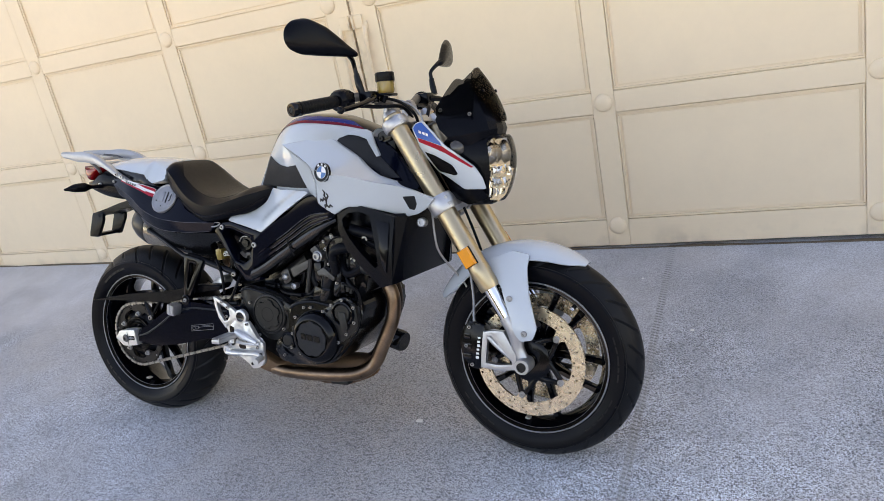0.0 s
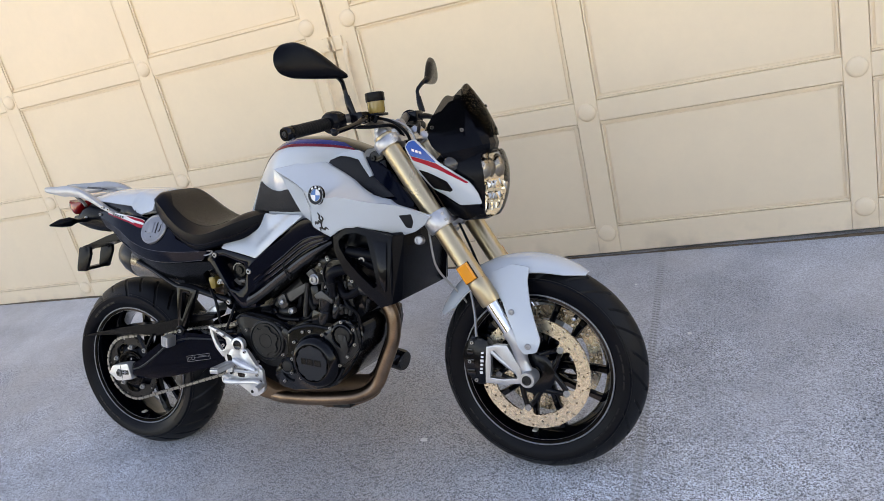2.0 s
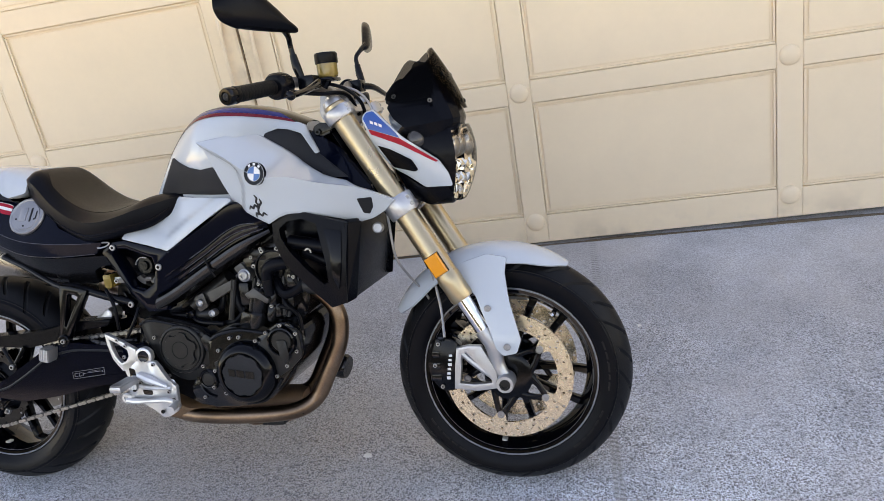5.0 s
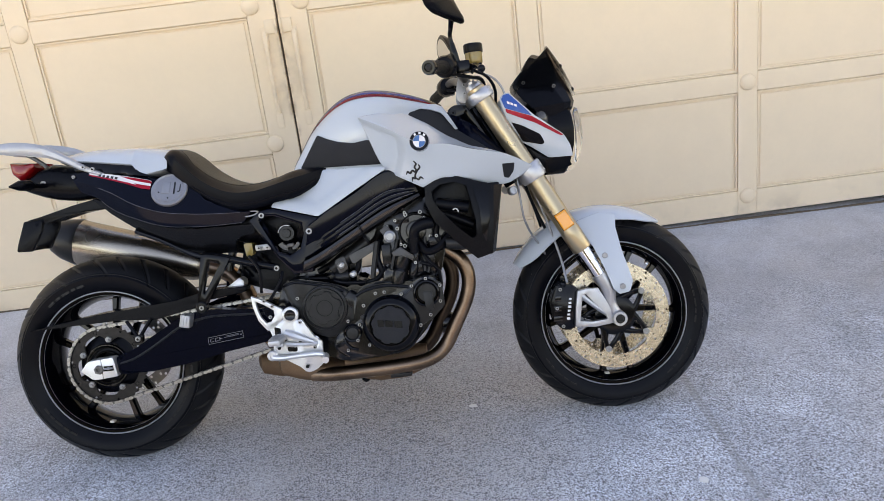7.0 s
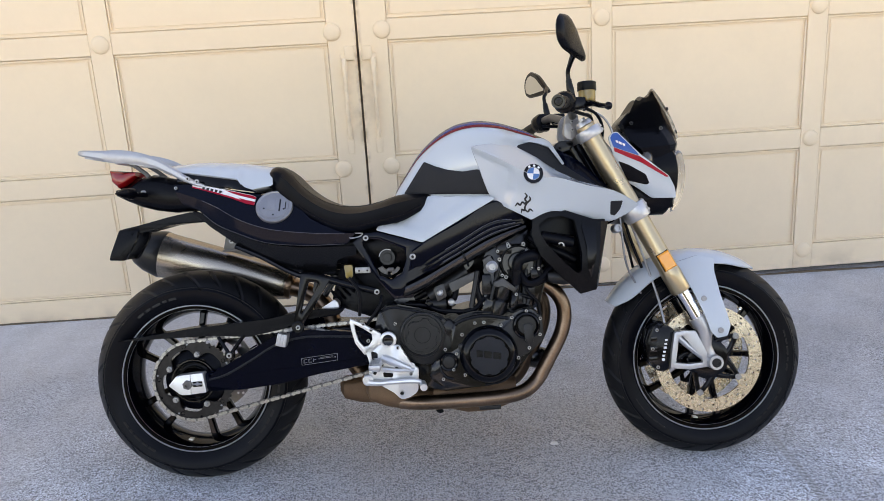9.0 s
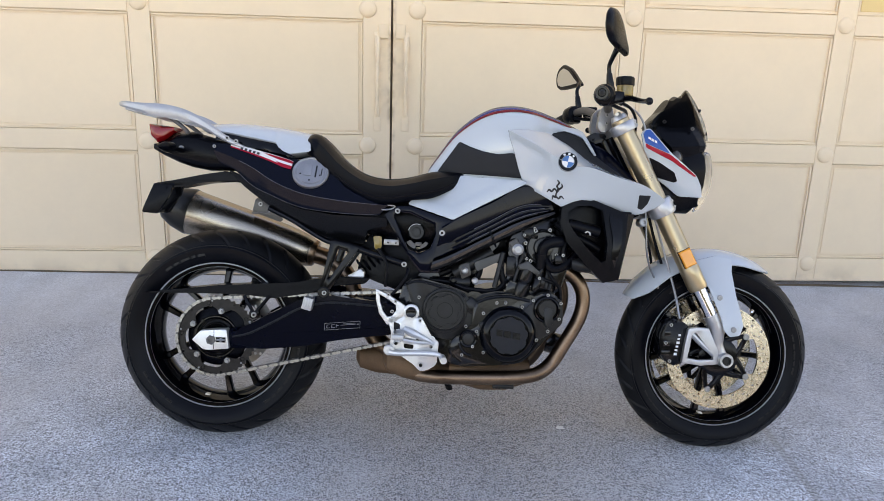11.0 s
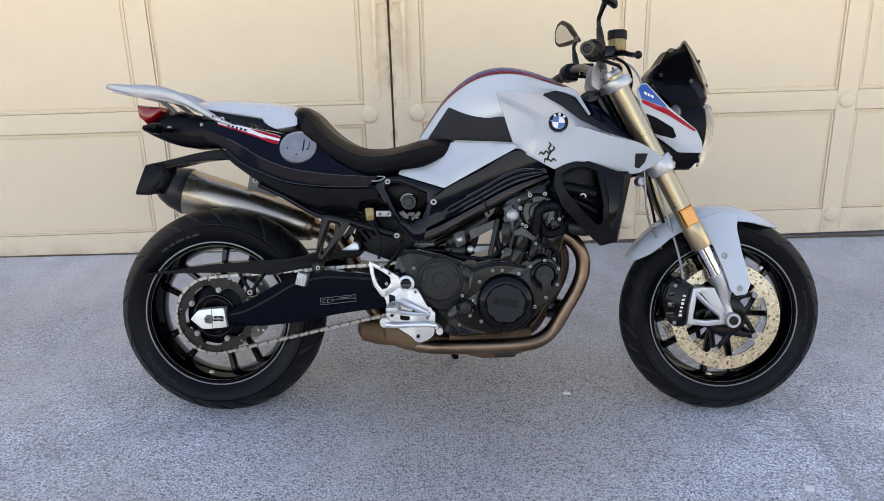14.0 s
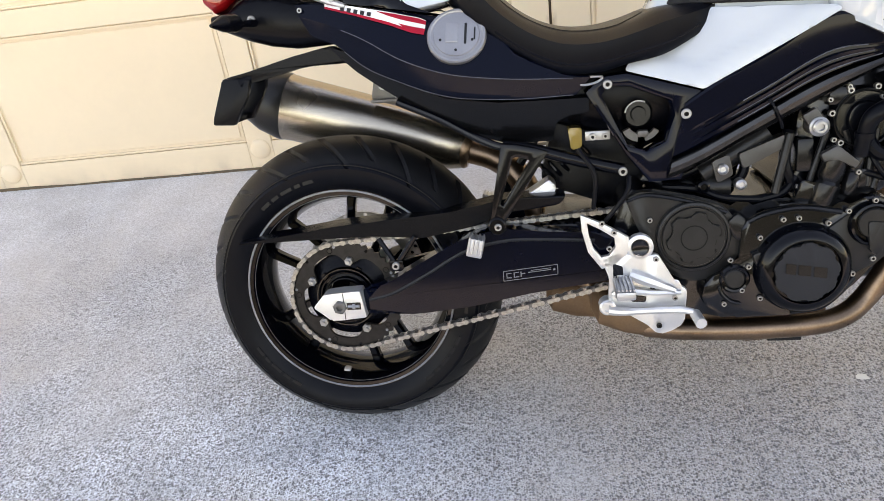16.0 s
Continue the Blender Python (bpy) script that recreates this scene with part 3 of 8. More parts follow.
def door_leaf(name, cols, edge, label):
    """Cols: stile centres from the meeting edge outwards; edge: x of the meeting edge."""
    sgn = 1 if cols[1] > cols[0] else -1
    end = cols[-1] + sgn * 0.05
    lo, hi = min(edge, end), max(edge, end)
    bottom = 0.172
    bm = bmesh.new()
    box(bm, (lo, DOOR_Y + 0.014, bottom), (hi, DOOR_Y + 0.05, 2.56))
    leaf = part(name, bm, "door")
    tagged(leaf, label, "garage door", kind="structure")
    # stiles and rails stand proud of the sheet
    spans = []
    for k, c in enumerate(cols):
        a, b = (c - 0.044, c + 0.044)
        if k == 0:
            a, b = min(edge, c - sgn * 0.0 + sgn * 0.02), max(edge, c + sgn * 0.02)
        spans.append((a, b))
        bm = bmesh.new()
        box(bm, (a, DOOR_Y, bottom), (b, DOOR_Y + 0.0138, 2.56), 0.002, 1)
        part("stile", bm, "door", leaf)
    for i in range(len(cols) - 1):
        a = max(min(spans[i]), min(spans[i + 1]))
        x0 = min(spans[i][1], spans[i + 1][1])
        x1 = max(spans[i][0], spans[i + 1][0])
        zs = [(bottom, 0.285)] + [(z - 0.042, z + 0.042) for z in ROWS_Z[1:]]
        for z0, z1 in zs:
            bm = bmesh.new()
            box(bm, (x0 + 0.0005, DOOR_Y + 0.0006, z0), (x1 - 0.0005, DOOR_Y + 0.0138, z1), 0.002, 1)
            part("rail", bm, "door", leaf)
        for (za, zb), (zc, zd) in zip(zs, zs[1:]):
            # bead round the sunk panel
            bm = bmesh.new()
            o = 0.0125
            for (p, q, r, s) in ((x0, zb, x1, zb + o), (x0, zc - o, x1, zc), (x0, zb + o, x0 + o, zc - o), (x1 - o, zb + o, x1, zc - o)):
                box(bm, (p + 0.0026, DOOR_Y + 0.004, q + 0.0026), (r - 0.0026, DOOR_Y + 0.0139, s - 0.0026), 0.0025, 2)
            part("moulding", bm, "door", leaf)
            bm = bmesh.new()
            box(bm, (x0 + o + 0.006, DOOR_Y + 0.0105, zb + o + 0.006), (x1 - o - 0.006, DOOR_Y + 0.0139, zc - o - 0.006), 0.002, 1)
            yellow = name == "door_2" and i == 2 and 1.3 < za < 1.4
            part("panel", bm, "door_yellow" if yellow else "door", leaf, "yellowed sheet panel" if yellow else "")
    bm = bmesh.new()
    turned(bm, [(0.0365, 0), (0.036, 0.004), (0.032, 0.009), (0.025, 0.0125), (0.014, 0.0150), (0.0, 0.0155)], (0, 0, 0), (0, -1, 0), 28)
    first = None
    for c in cols:
        for z in ROWS_Z:
            if first is None:
                first = part("stud", bm, "door", leaf)
                first.matrix_basis = pose(c, DOOR_Y, z)
            else:
                again(first, pose(c, DOOR_Y, z))
    # grab handle and hasp half by the meeting edge
    hx = edge - 0.056 * -sgn
    bm = bmesh.new()
    tube(bm, [(hx, DOOR_Y - 0.004, 1.235), (hx, DOOR_Y - 0.016, 1.20), (hx, DOOR_Y - 0.024, 1.12), (hx, DOOR_Y - 0.024, 1.0), (hx, DOOR_Y - 0.012, 0.93), (hx, DOOR_Y - 0.004, 0.905)],
         [0.011, 0.011, 0.008, 0.0075, 0.009, 0.011], 10)
    h = part("handle", bm, "door", leaf)
    for z in (1.225, 0.875):
        bm = bmesh.new()
        box(bm, (hx - 0.014, DOOR_Y - 0.006, z - 0.035), (hx + 0.014, DOOR_Y - 0.0002, z + 0.03), 0.003)
        part("handle_plate", bm, "door", h)
    bm = bmesh.new()
    a, b = sorted((edge + sgn * 0.004, edge + sgn * 0.052))
    box(bm, (a, DOOR_Y - 0.012, 1.228), (b, DOOR_Y - 0.0002, 1.285), 0.004)
    rod(bm, (edge + sgn * 0.006, DOOR_Y - 0.014, 1.226), (edge + sgn * 0.006, DOOR_Y - 0.014, 1.288), 0.006, n=10)
    part("hasp", bm, "door", leaf)
    return leaf


def build_setting():
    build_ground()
    door_leaf("door_1", [0.672, -0.262, -1.206, -2.15, -3.09], 0.7685, "cream painted steel garage door leaf with sunk panels and domed studs")
    door_leaf("door_2", [0.878, 1.806, 2.757, 3.70, 4.64], 0.7775, "cream painted steel garage door leaf, hasp and long handle at its edge")
    bm = bmesh.new()
    box(bm, (0.7686, DOOR_Y + 0.016, 0.172), (0.7774, DOOR_Y + 0.05, 2.56))
    tagged(part("trim", bm, "seam"), "dark gap between the two door leaves", "door gap", kind="structure")
    # wall and roof stand out of view; their height sets the shade's edge
    bm = bmesh.new()
    for lo, hi in (((-12, 1.22, -0.3), (-3.15, 1.5, 2.62)), ((4.70, 1.22, -0.3), (14, 1.5, 2.62)), ((-12, 1.22, 2.62), (14, 1.5, 2.95))):
        box(bm, lo, hi)
    tagged(part("wall_north", bm, "wall"), "unseen cream garage wall round the double door, added to hold off the sun", "wall", kind="structure")
    bm = bmesh.new()
    box(bm, (-12, 1.5, 2.65), (14, 9, 2.95))
    tagged(part("ceiling", bm, "wall"), "unseen flat roof slab added to block the sun", "roof", kind="structure")
    # unseen wall added so the black parts mirror something dark
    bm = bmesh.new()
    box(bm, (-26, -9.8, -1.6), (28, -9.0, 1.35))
    tagged(part("wall_south", bm, "unseen_wall"), "unseen dark wall added across the drive to darken reflections", "hedge", kind="structure")
    # uneven dark strip stands in for the shadow under the doors
    bm = bmesh.new()
    rows = []
    rnd = random.Random(5)
    for k in range(41):
        x = -3.14 + 7.82 * k / 40
        h = 0.006 + rnd.uniform(-0.003, 0.004)
        z = floor_z(x, 1.262)
        rows.append([Vector((x, y, zz)) for y, zz in ((1.262, z - 0.01), (1.262, z + h), (1.2695, z + h), (1.2695, z - 0.01))])
    skin(bm, rows)
    tagged(part("baseboard", bm, "seam"), "dark strip drawing the shadow gap along the foot of the doors", "door seal", kind="structure")
    bm = bmesh.new()
    box(bm, (-3.2, 1.34, -0.2), (4.75, 1.345, 2.62))
    tagged(part("backdrop", bm, "seam"), "dark closing sheet behind the door leaves", "door back", kind="structure")


# ---- motorcycle: its own axes are x ahead, y to its left, z up, from under the rear axle ----
AXLE_R, AXLE_F = (0.0, 0.317), (1.526, 0.301)


def tyre_mesh(c, big, hw, drop, turn):
    """Round-shouldered tyre with slanted cuts in its tread."""
    bm = bmesh.new()
    n, pitches = 364, 26
    prof = []
    seat = 0.217
    for k in range(4):
        t = k / 4
        prof.append((seat + (big - drop - seat) * t, -(hw * 0.80 + hw * 0.20 * math.sin(t * math.pi / 2)), 0))
    for k in range(21):
        y = -hw + 2 * hw * k / 20
        prof.append((big - drop * abs(y / hw) ** 2.1, y, 1))
    for k in range(3, -1, -1):
        t = k / 4
        prof.append((seat + (big - drop - seat) * t, hw * 0.80 + hw * 0.20 * math.sin(t * math.pi / 2), 0))
    prof.append((seat - 0.004, hw * 0.6, 0))
    prof.append((seat - 0.004, -hw * 0.6, 0))
    rings = []
    for i in range(n):
        row = []
        for r, y, tread in prof:
            v = y / hw
            a = 2 * math.pi * (i - turn * 15 * min(abs(v), 1.0) ** 1.6) / n
            if tread and 0.16 < abs(v) < 0.92:
                ph = (i + (7 if v > 0 else 0)) % (n / pitches)
                odd = int((i + (7 if v > 0 else 0)) // (n / pitches)) % 2
                if ph < 1.1 and (abs(v) < 0.74 or odd):
                    r -= 0.0055
            row.append(Vector((c[0] + r * math.cos(a), y, c[1] + r * math.sin(a))))
        rings.append(row)
    skin(bm, rings, caps=False, closed=True)
    for f in bm.faces:
        m = f.calc_center_median()
        if abs(m.y) < 0.86 * hw and math.hypot(m.x - c[0], m.z - c[1]) > big - drop - 0.003:
            f.material_index = 1
    return bm


def arc_block(bm, c, r0, r1, a0, a1, y0, y1, n=6):
    rows = []
    for k in range(n + 1):
        a = a0 + (a1 - a0) * k / n
        rows.append([Vector((c[0] + r * math.cos(a), y, c[1] + r * math.sin(a))) for r, y in ((r0, y0), (r1, y0), (r1, y1), (r0, y1))])
    skin(bm, rows)
    return bm


def drilled_disc(c, r0, r1, y, th, rows=3, cells=40, hole=0.0046, every=2):
    """A brake disc with real holes in staggered rows."""
    bm = bmesh.new()
    dr = (r1 - r0) / rows

    def put(r, a, yy):
        return bm.verts.new((c[0] + r * math.cos(a), yy, c[1] + r * math.sin(a)))

    for row in range(rows):
        for k in range(cells):
            da = 2 * math.pi / cells
            a = k * da + (row % 2) * da / 2
            ra, rb, rm = r0 + row * dr, r0 + (row + 1) * dr, r0 + (row + 0.5) * dr
            holed = (k + row) % every == 0
            for yy in (y - th / 2, y + th / 2):
                sq = [put(r, a + s * da / 2, yy) for r, s in ((ra, -1), (ra, 0), (ra, 1), (rm, 1), (rb, 1), (rb, 0), (rb, -1), (rm, -1))]
                if not holed:
                    bm.faces.new(sq)
                    continue
                h = []
                for q in range(8):
                    h.append(put(rm - hole * math.cos(q * math.pi / 4 - math.pi / 4), a + hole * math.sin(q * math.pi / 4 - math.pi / 4) / rm, yy))
                for q in range(8):
                    j = (q + 1) % 8
                    bm.faces.new((sq[q], sq[j], h[j], h[q]))
                if yy < y:
                    keep = h
                elif holed:
                    for q in range(8):
                        j = (q + 1) % 8
                        bm.faces.new((keep[q], keep[j], h[j], h[q]))
    for r in (r0, r1):
        seg = cells * 2
        for k in range(seg):
            a, b = 2 * math.pi * k / seg, 2 * math.pi * (k + 1) / seg
            bm.faces.new((put(r, a, y - th / 2), put(r, b, y - th / 2), put(r, b, y + th / 2), put(r, a, y + th / 2)))
    return bm


def build_wheel(name, bike, c, big, hw, drop, rim_hw, phase, valve, turn, label):
    bm = bmesh.new()
    k = rim_hw
    lathe(bm, [(0.222, -k), (0.225, -k + 0.004), (0.216, -k + 0.008), (0.212, -k * 0.6), (0.199, -k * 0.3), (0.199, k * 0.3), (0.212, k * 0.6), (0.216, k - 0.008),
               (0.225, k - 0.004), (0.222, k), (0.209, k - 0.001), (0.204, k - 0.010), (0.190, k * 0.3), (0.188, 0.0), (0.190, -k * 0.3), (0.204, -k + 0.010), (0.209, -k + 0.001)], c, 96)
    wheel = part(name, bm, "gloss_black", bike, label)
    part("tyre", tyre_mesh(c, big, hw, drop, turn), "rubber", wheel, "black road tyre, dusty sidewall", 25, "tread")
    bm = bmesh.new()
    lathe(bm, [(0.2185 + 0.0023 * math.cos(q * math.pi / 3), -k - 0.0006 + 0.0014 * math.sin(q * math.pi / 3)) for q in range(6)], c, 96)
    lathe(bm, [(0.2185 + 0.0023 * math.cos(q * math.pi / 3), k + 0.0006 + 0.0014 * math.sin(q * math.pi / 3)) for q in range(6)], c, 96)
    for sd in (-1, 1):
        lathe(bm, [(0.2070 + 0.0009 * math.cos(q * math.pi / 3), sd * (k - 0.0055) + 0.0009 * math.sin(q * math.pi / 3)) for q in range(6)], c, 96)
    part("rim_edge", bm, "rim_line", wheel, "thin silver rim edge")
    for sd in (-1, 1):
        bm = bmesh.new()
        rl, yl2 = big - drop * 0.94 ** 2.1 + 0.0006, sd * hw * 0.945
        lathe(bm, [(rl + 0.0011 * math.cos(q * math.pi / 3), yl2 + 0.0011 * math.sin(q * math.pi / 3)) for q in range(6)], c, 96)
        part("shoulder_line", bm, "mark", wheel)
    bm = bmesh.new()
    lathe(bm, [(0.020, -k * 0.9), (0.040, -k * 0.9), (0.046, -k * 0.5), (0.042, 0), (0.046, k * 0.5), (0.040, k * 0.9), (0.020, k * 0.9)], c, 40)
    part("hub", bm, "satin_black", wheel)
    for j in range(5):
        for s in (-1, 1):
            a = radians(phase + 72 * j + s * 12.5)
            ah = radians(phase + 72 * j + s * 20)
            bm = bmesh.new()
            rows = []
            for t in (0.0, 0.25, 0.6, 0.9, 1.0):
                r = 0.040 + (0.196 - 0.040) * t
                aa = ah + (a - ah) * t
                w, dpt = 0.0105 - 0.003 * t + 0.004 * max(0, t - 0.8) * 5, 0.019 - 0.007 * t
                ctr = Vector((c[0] + r * math.cos(aa), 0, c[1] + r * math.sin(aa)))
                tn = Vector((-math.sin(aa), 0, math.cos(aa)))
                rows.append([ctr + tn * (w * p) + Vector((0, dpt * q, 0)) for p, q in ((-1, -0.6), (-0.6, -1), (0.6, -1), (1, -0.6), (1, 0.6), (0.6, 1), (-0.6, 1), (-1, 0.6))])
            skin(bm, rows)
            part("spoke", bm, "gloss_black", wheel)
    # raised maker's marks on the sidewall stay plain bars
    for base in (348, 100, 208, 306):
        a = base
        for wid in (5, 3, 6, 4, 5):
            for sd in (-1, 1):
                ys = sd * (hw * 0.972)
                bm = bmesh.new()
                arc_block(bm, c, 0.243, 0.253, radians(a), radians(a + wid), ys - sd * 0.006, ys + sd * 0.0002, 3)
                part("sidewall_mark", bm, "mark", wheel)
            a += wid + 1.6
    a = radians(valve)
    u, p = Vector((math.cos(a), 0, math.sin(a))), Vector((c[0], -0.012, c[1]))
    bm = bmesh.new()
    rod(bm, p + u * 0.194, p + u * 0.184 + Vector((0, -0.006, 0)), 0.006, n=12)
    stem = part("valve", bm, "rubber", wheel)
    bm = bmesh.new()
    turned(bm, [(0.0055, 0), (0.0075, 0.001), (0.0075, 0.010), (0.0062, 0.012), (0.0045, 0.012), (0.0045, 0.006), (0, 0.006)], p + u * 0.186 + Vector((0, -0.006, 0)), Vector((0, -1, 0)) - u * 0.4, 14)
    part("valve_cap", bm, "chrome", stem, "small chrome valve cap")
    bm = bmesh.new()
    arc_block(bm, c, 0.186, 0.190, radians(258), radians(262), -k + 0.012, -k + 0.03, 3)
    part("balance_weight", bm, "bright", wheel)
    return wheel


def build_front_disc(bike, wheel, side):
    c, y = AXLE_F, side * 0.070
    disc = part("brake_disc", drilled_disc(c, 0.122, 0.160, y, 0.0075, cells=44, hole=0.0036), "disc", wheel, "golden steel drilled brake disc")
    bm = bmesh.new()
    lathe(bm, [(0.022, y - 0.006), (0.050, y - 0.006), (0.057, y - 0.004), (0.061, y - 0.002), (0.061, y + 0.002), (0.057, y + 0.004), (0.050, y + 0.006), (0.022, y + 0.006)], c, 48)
    carrier = part("disc_carrier", bm, "satin_black", wheel)
    o = Vector((c[0], y, c[1]))
    for k in range(5):
        a = radians(38 + 72 * k)
        u, t = Vector((math.cos(a), 0, math.sin(a))), Vector((-math.sin(a), 0, math.cos(a)))
        # hollow arm: two legs that meet at the bobbin
        for sg in (-1, 1):
            rows = []
            for r, at_, w in ((0.050, 0.027, 0.0085), (0.072, 0.019, 0.0075), (0.092, 0.009, 0.0075), (0.104, 0.003, 0.0075)):
                m_ = o + u * r + t * (sg * at_)
                rows.append([m_ + t * (w * p) + Vector((0, 0.0045 * q, 0)) for p, q in ((-1, -0.5), (-0.5, -1), (0.5, -1), (1, -0.5), (1, 1), (-1, 1))])
            bm = bmesh.new()
            skin(bm, rows)
            part("carrier_arm", bm, "satin_black", carrier)
        # ear of the ring that reaches in to the bobbin
        rows = []
        for r, w in ((0.1235, 0.023), (0.116, 0.0155), (0.108, 0.0120), (0.099, 0.0105), (0.0945, 0.006)):
            rows.append([o + u * r + t * (w * p) + Vector((0, 0.0025 * q, 0)) for p, q in ((-1, -1), (1, -1), (1, 1), (-1, 1))])
        bm = bmesh.new()
        skin(bm, rows)
        part("disc_ear", bm, "disc", disc)
        bm = bmesh.new()
        q = o + u * 0.105
        turned(bm, [(0.0095, 0), (0.0095, 0.0045), (0.0080, 0.006), (0.005, 0.006), (0.0045, 0.003), (0, 0.003)], (q.x, y + side * 0.002, q.z), (0, side, 0), 18)
        part("bobbin", bm, "bolt", wheel)


FORK_TOP, FORK_END = Vector((1.172, 0, 1.012)), Vector((1.500, 0, 0.400))
FORK_DIR = (FORK_END - FORK_TOP).normalized()


def on_fork(t, y):
    """A place t metres down the fork leg."""
    p = FORK_TOP + FORK_DIR * t
    return Vector((p.x, y, p.z))


def build_fork(bike):
    for side in (-1, 1):
        y = side * 0.106
        bm = bmesh.new()
        turned(bm, [(0.024, 0), (0.0275, 0.004), (0.0275, 0.27), (0.0285, 0.29), (0.0285, 0.49), (0.030, 0.495), (0.030, 0.512), (0.0295, 0.516), (0.0295, 0.555), (0.027, 0.562), (0.022, 0.562)], on_fork(0.005, y), FORK_DIR, 36)
        leg = part("fork_leg", bm, "gold", bike, "gold anodised upside-down fork leg")
        bm = bmesh.new()
        turned(bm, [(0.0205, 0), (0.0205, 0.14)], on_fork(0.555, y), FORK_DIR, 32)
        part("stanchion", bm, "chrome", leg, "polished chrome stanchion")
        bm = bmesh.new()
        turned(bm, [(0.012, -0.008), (0.020, -0.008), (0.024, -0.002), (0.0255, 0.006)], on_fork(0.0, y), FORK_DIR, 28)
        rod(bm, on_fork(-0.016, y), on_fork(-0.006, y), 0.011, n=6)
        part("fork_cap", bm, "alu", leg)
        # cast foot with its caliper arm
        bm = bmesh.new()
        tube(bm, [on_fork(0.655, y), on_fork(0.70, y), (1.508, y - side * 0.002, 0.345), (AXLE_F[0], y, AXLE_F[1])], [0.0235, 0.0230, 0.0175, 0.0165], 20)
        foot = part("fork_foot", bm, "alu", leg, "cast aluminium fork foot")
        yy = side * 0.112
        bm = bmesh.new()
        lathe(bm, [(0.0130, yy - 0.026), (0.0205, yy - 0.026), (0.0220, yy - 0.022), (0.0220, yy + 0.022), (0.0205, yy + 0.026), (0.0130, yy + 0.026)], AXLE_F, 28)
        a, b, cc, dd = (1.412, 0.392), (1.397, 0.288), (1.510, 0.287), (1.474, 0.395)
        frame_plate(bm, [a, (1.403, 0.340), b, (1.455, 0.281), cc, (1.505, 0.33), dd, (1.44, 0.397)], [(1.424, 0.377), (1.420, 0.340), (1.413, 0.303), (1.45, 0.298), (1.492, 0.301), (1.490, 0.315), (1.455, 0.357), (1.436, 0.380)], yy - 0.009, yy + 0.009, 0.003)
        tube(bm, [(1.418, yy, 0.384), (1.45, yy, 0.352), (1.498, yy, 0.312)], 0.0085, 8)
        part("caliper_bracket", bm, "alu", leg, "cast aluminium triangular caliper bracket")
        bm = bmesh.new()
        turned(bm, [(0.0135, 0), (0.0135, 0.003), (0.009, 0.003), (0.009, -0.012), (0, -0.012)], (AXLE_F[0], side * 0.137, AXLE_F[1]), (0, side, 0), 18)
        part("axle", bm, "engine_grey", leg)
        # caliper
        bm = bmesh.new()
        out = [(q + 0.012, w) for q, w in [(1.330, 0.392), (1.350, 0.418), (1.392, 0.410), (1.412, 0.388), (1.402, 0.340), (1.396, 0.286), (1.365, 0.274), (1.340, 0.286), (1.322, 0.320), (1.318, 0.360)]]
        y0, y1 = sorted((side * 0.104, side * 0.076))
        plate(bm, rounded(out, 0.01, 3), y0, y1, 0.006)
        y0, y1 = sorted((side * 0.064, side * 0.022))
        plate(bm, rounded(out, 0.01, 3), y0, y1, 0.006)
        plate(bm, [(1.330, 0.365), (1.342, 0.40), (1.357, 0.395), (1.350, 0.30), (1.338, 0.305)], *sorted((side * 0.098, side * 0.03)), 0.002)
        cal = part("brake_caliper", bm, "satin_black", leg, "black four-piston brake caliper")
        for x, z in ((1.364, 0.400), (1.364, 0.290), (1.350, 0.345)):
            bm = bmesh.new()
            bolt(bm, x, side * 0.104, z, 0.0065, side)
            part("caliper_bolt", bm, "bolt", cal)
        for k in range(3):
            bm = bmesh.new()
            box(bm, (1.338 + 0.004 * k, min(side * 0.1035, side * 0.1065), 0.305 + 0.030 * k), (1.364, max(side * 0.1035, side * 0.1065), 0.322 + 0.030 * k), 0.002)
            part("caliper_rib", bm, "engine_black", cal)
        bm = bmesh.new()
        turned(bm, [(0.010, 0), (0.010, 0.010), (0.006, 0.013), (0, 0.013)], (1.374, side * 0.098, 0.412), (0, side * 0.6, 0.8), 14)
        part("hose_joint", bm, "engine_black", cal)
        bm = bmesh.new()
        for k in range(6):
            p = Vector((1.381 + 0.0022 * k, side * 0.1044, 0.312 + 0.0115 * k))
            h = 0.0088 if k in (0, 3) else 0.0068
            box(bm, (p.x - 0.0045, min(p.y, p.y + side * 0.0006), p.z - h / 2), (p.x + h * 0.55, max(p.y, p.y + side * 0.0006), p.z + h / 2 - 0.001), 0.0)
        part("caliper_mark", bm, "decal_white", cal, "white maker's mark as plain bars")
        # amber side reflector
        bm = bmesh.new()
        p = on_fork(0.462, y)
        u = FORK_DIR
        v = Vector((-u.z, 0, u.x))
        rows = []
        for h, k in ((0.0, 1.0), (0.008, 1.0), (0.011, 0.86)):
            rows.append([Vector((p.x, side * (0.1335 + h), p.z)) + u * (0.026 * k * i) + v * (0.018 * k * j) for i, j in ((-1, -1), (1, -1), (1, 1), (-1, 1))])
        skin(bm, rows)
        part("reflector", bm, "amber", leg, "amber side reflector")
        bm = bmesh.new()
        rows = [[Vector((p.x, side * h, p.z)) + u * (0.027 * i) + v * (0.019 * j) for i, j in ((-1, -1), (1, -1), (1, 1), (-1, 1))] for h in (0.128, 0.1352)]
        skin(bm, rows)
        part("reflector_base", bm, "plastic", leg)
    # clamps
    for t, th, name, mt in ((0.018, 0.030, "upper_clamp", "alu"), (0.272, 0.048, "lower_clamp", "alu")):
        bm = bmesh.new()
        for side in (-1, 1):
            turned(bm, [(0.029, 0), (0.0365, 0.0), (0.039, 0.005), (0.039, th - 0.005), (0.0365, th), (0.029, th)], on_fork(t, side * 0.106), FORK_DIR, 32)
        c0, c1 = on_fork(t + 0.005, 0), on_fork(t + th - 0.005, 0)
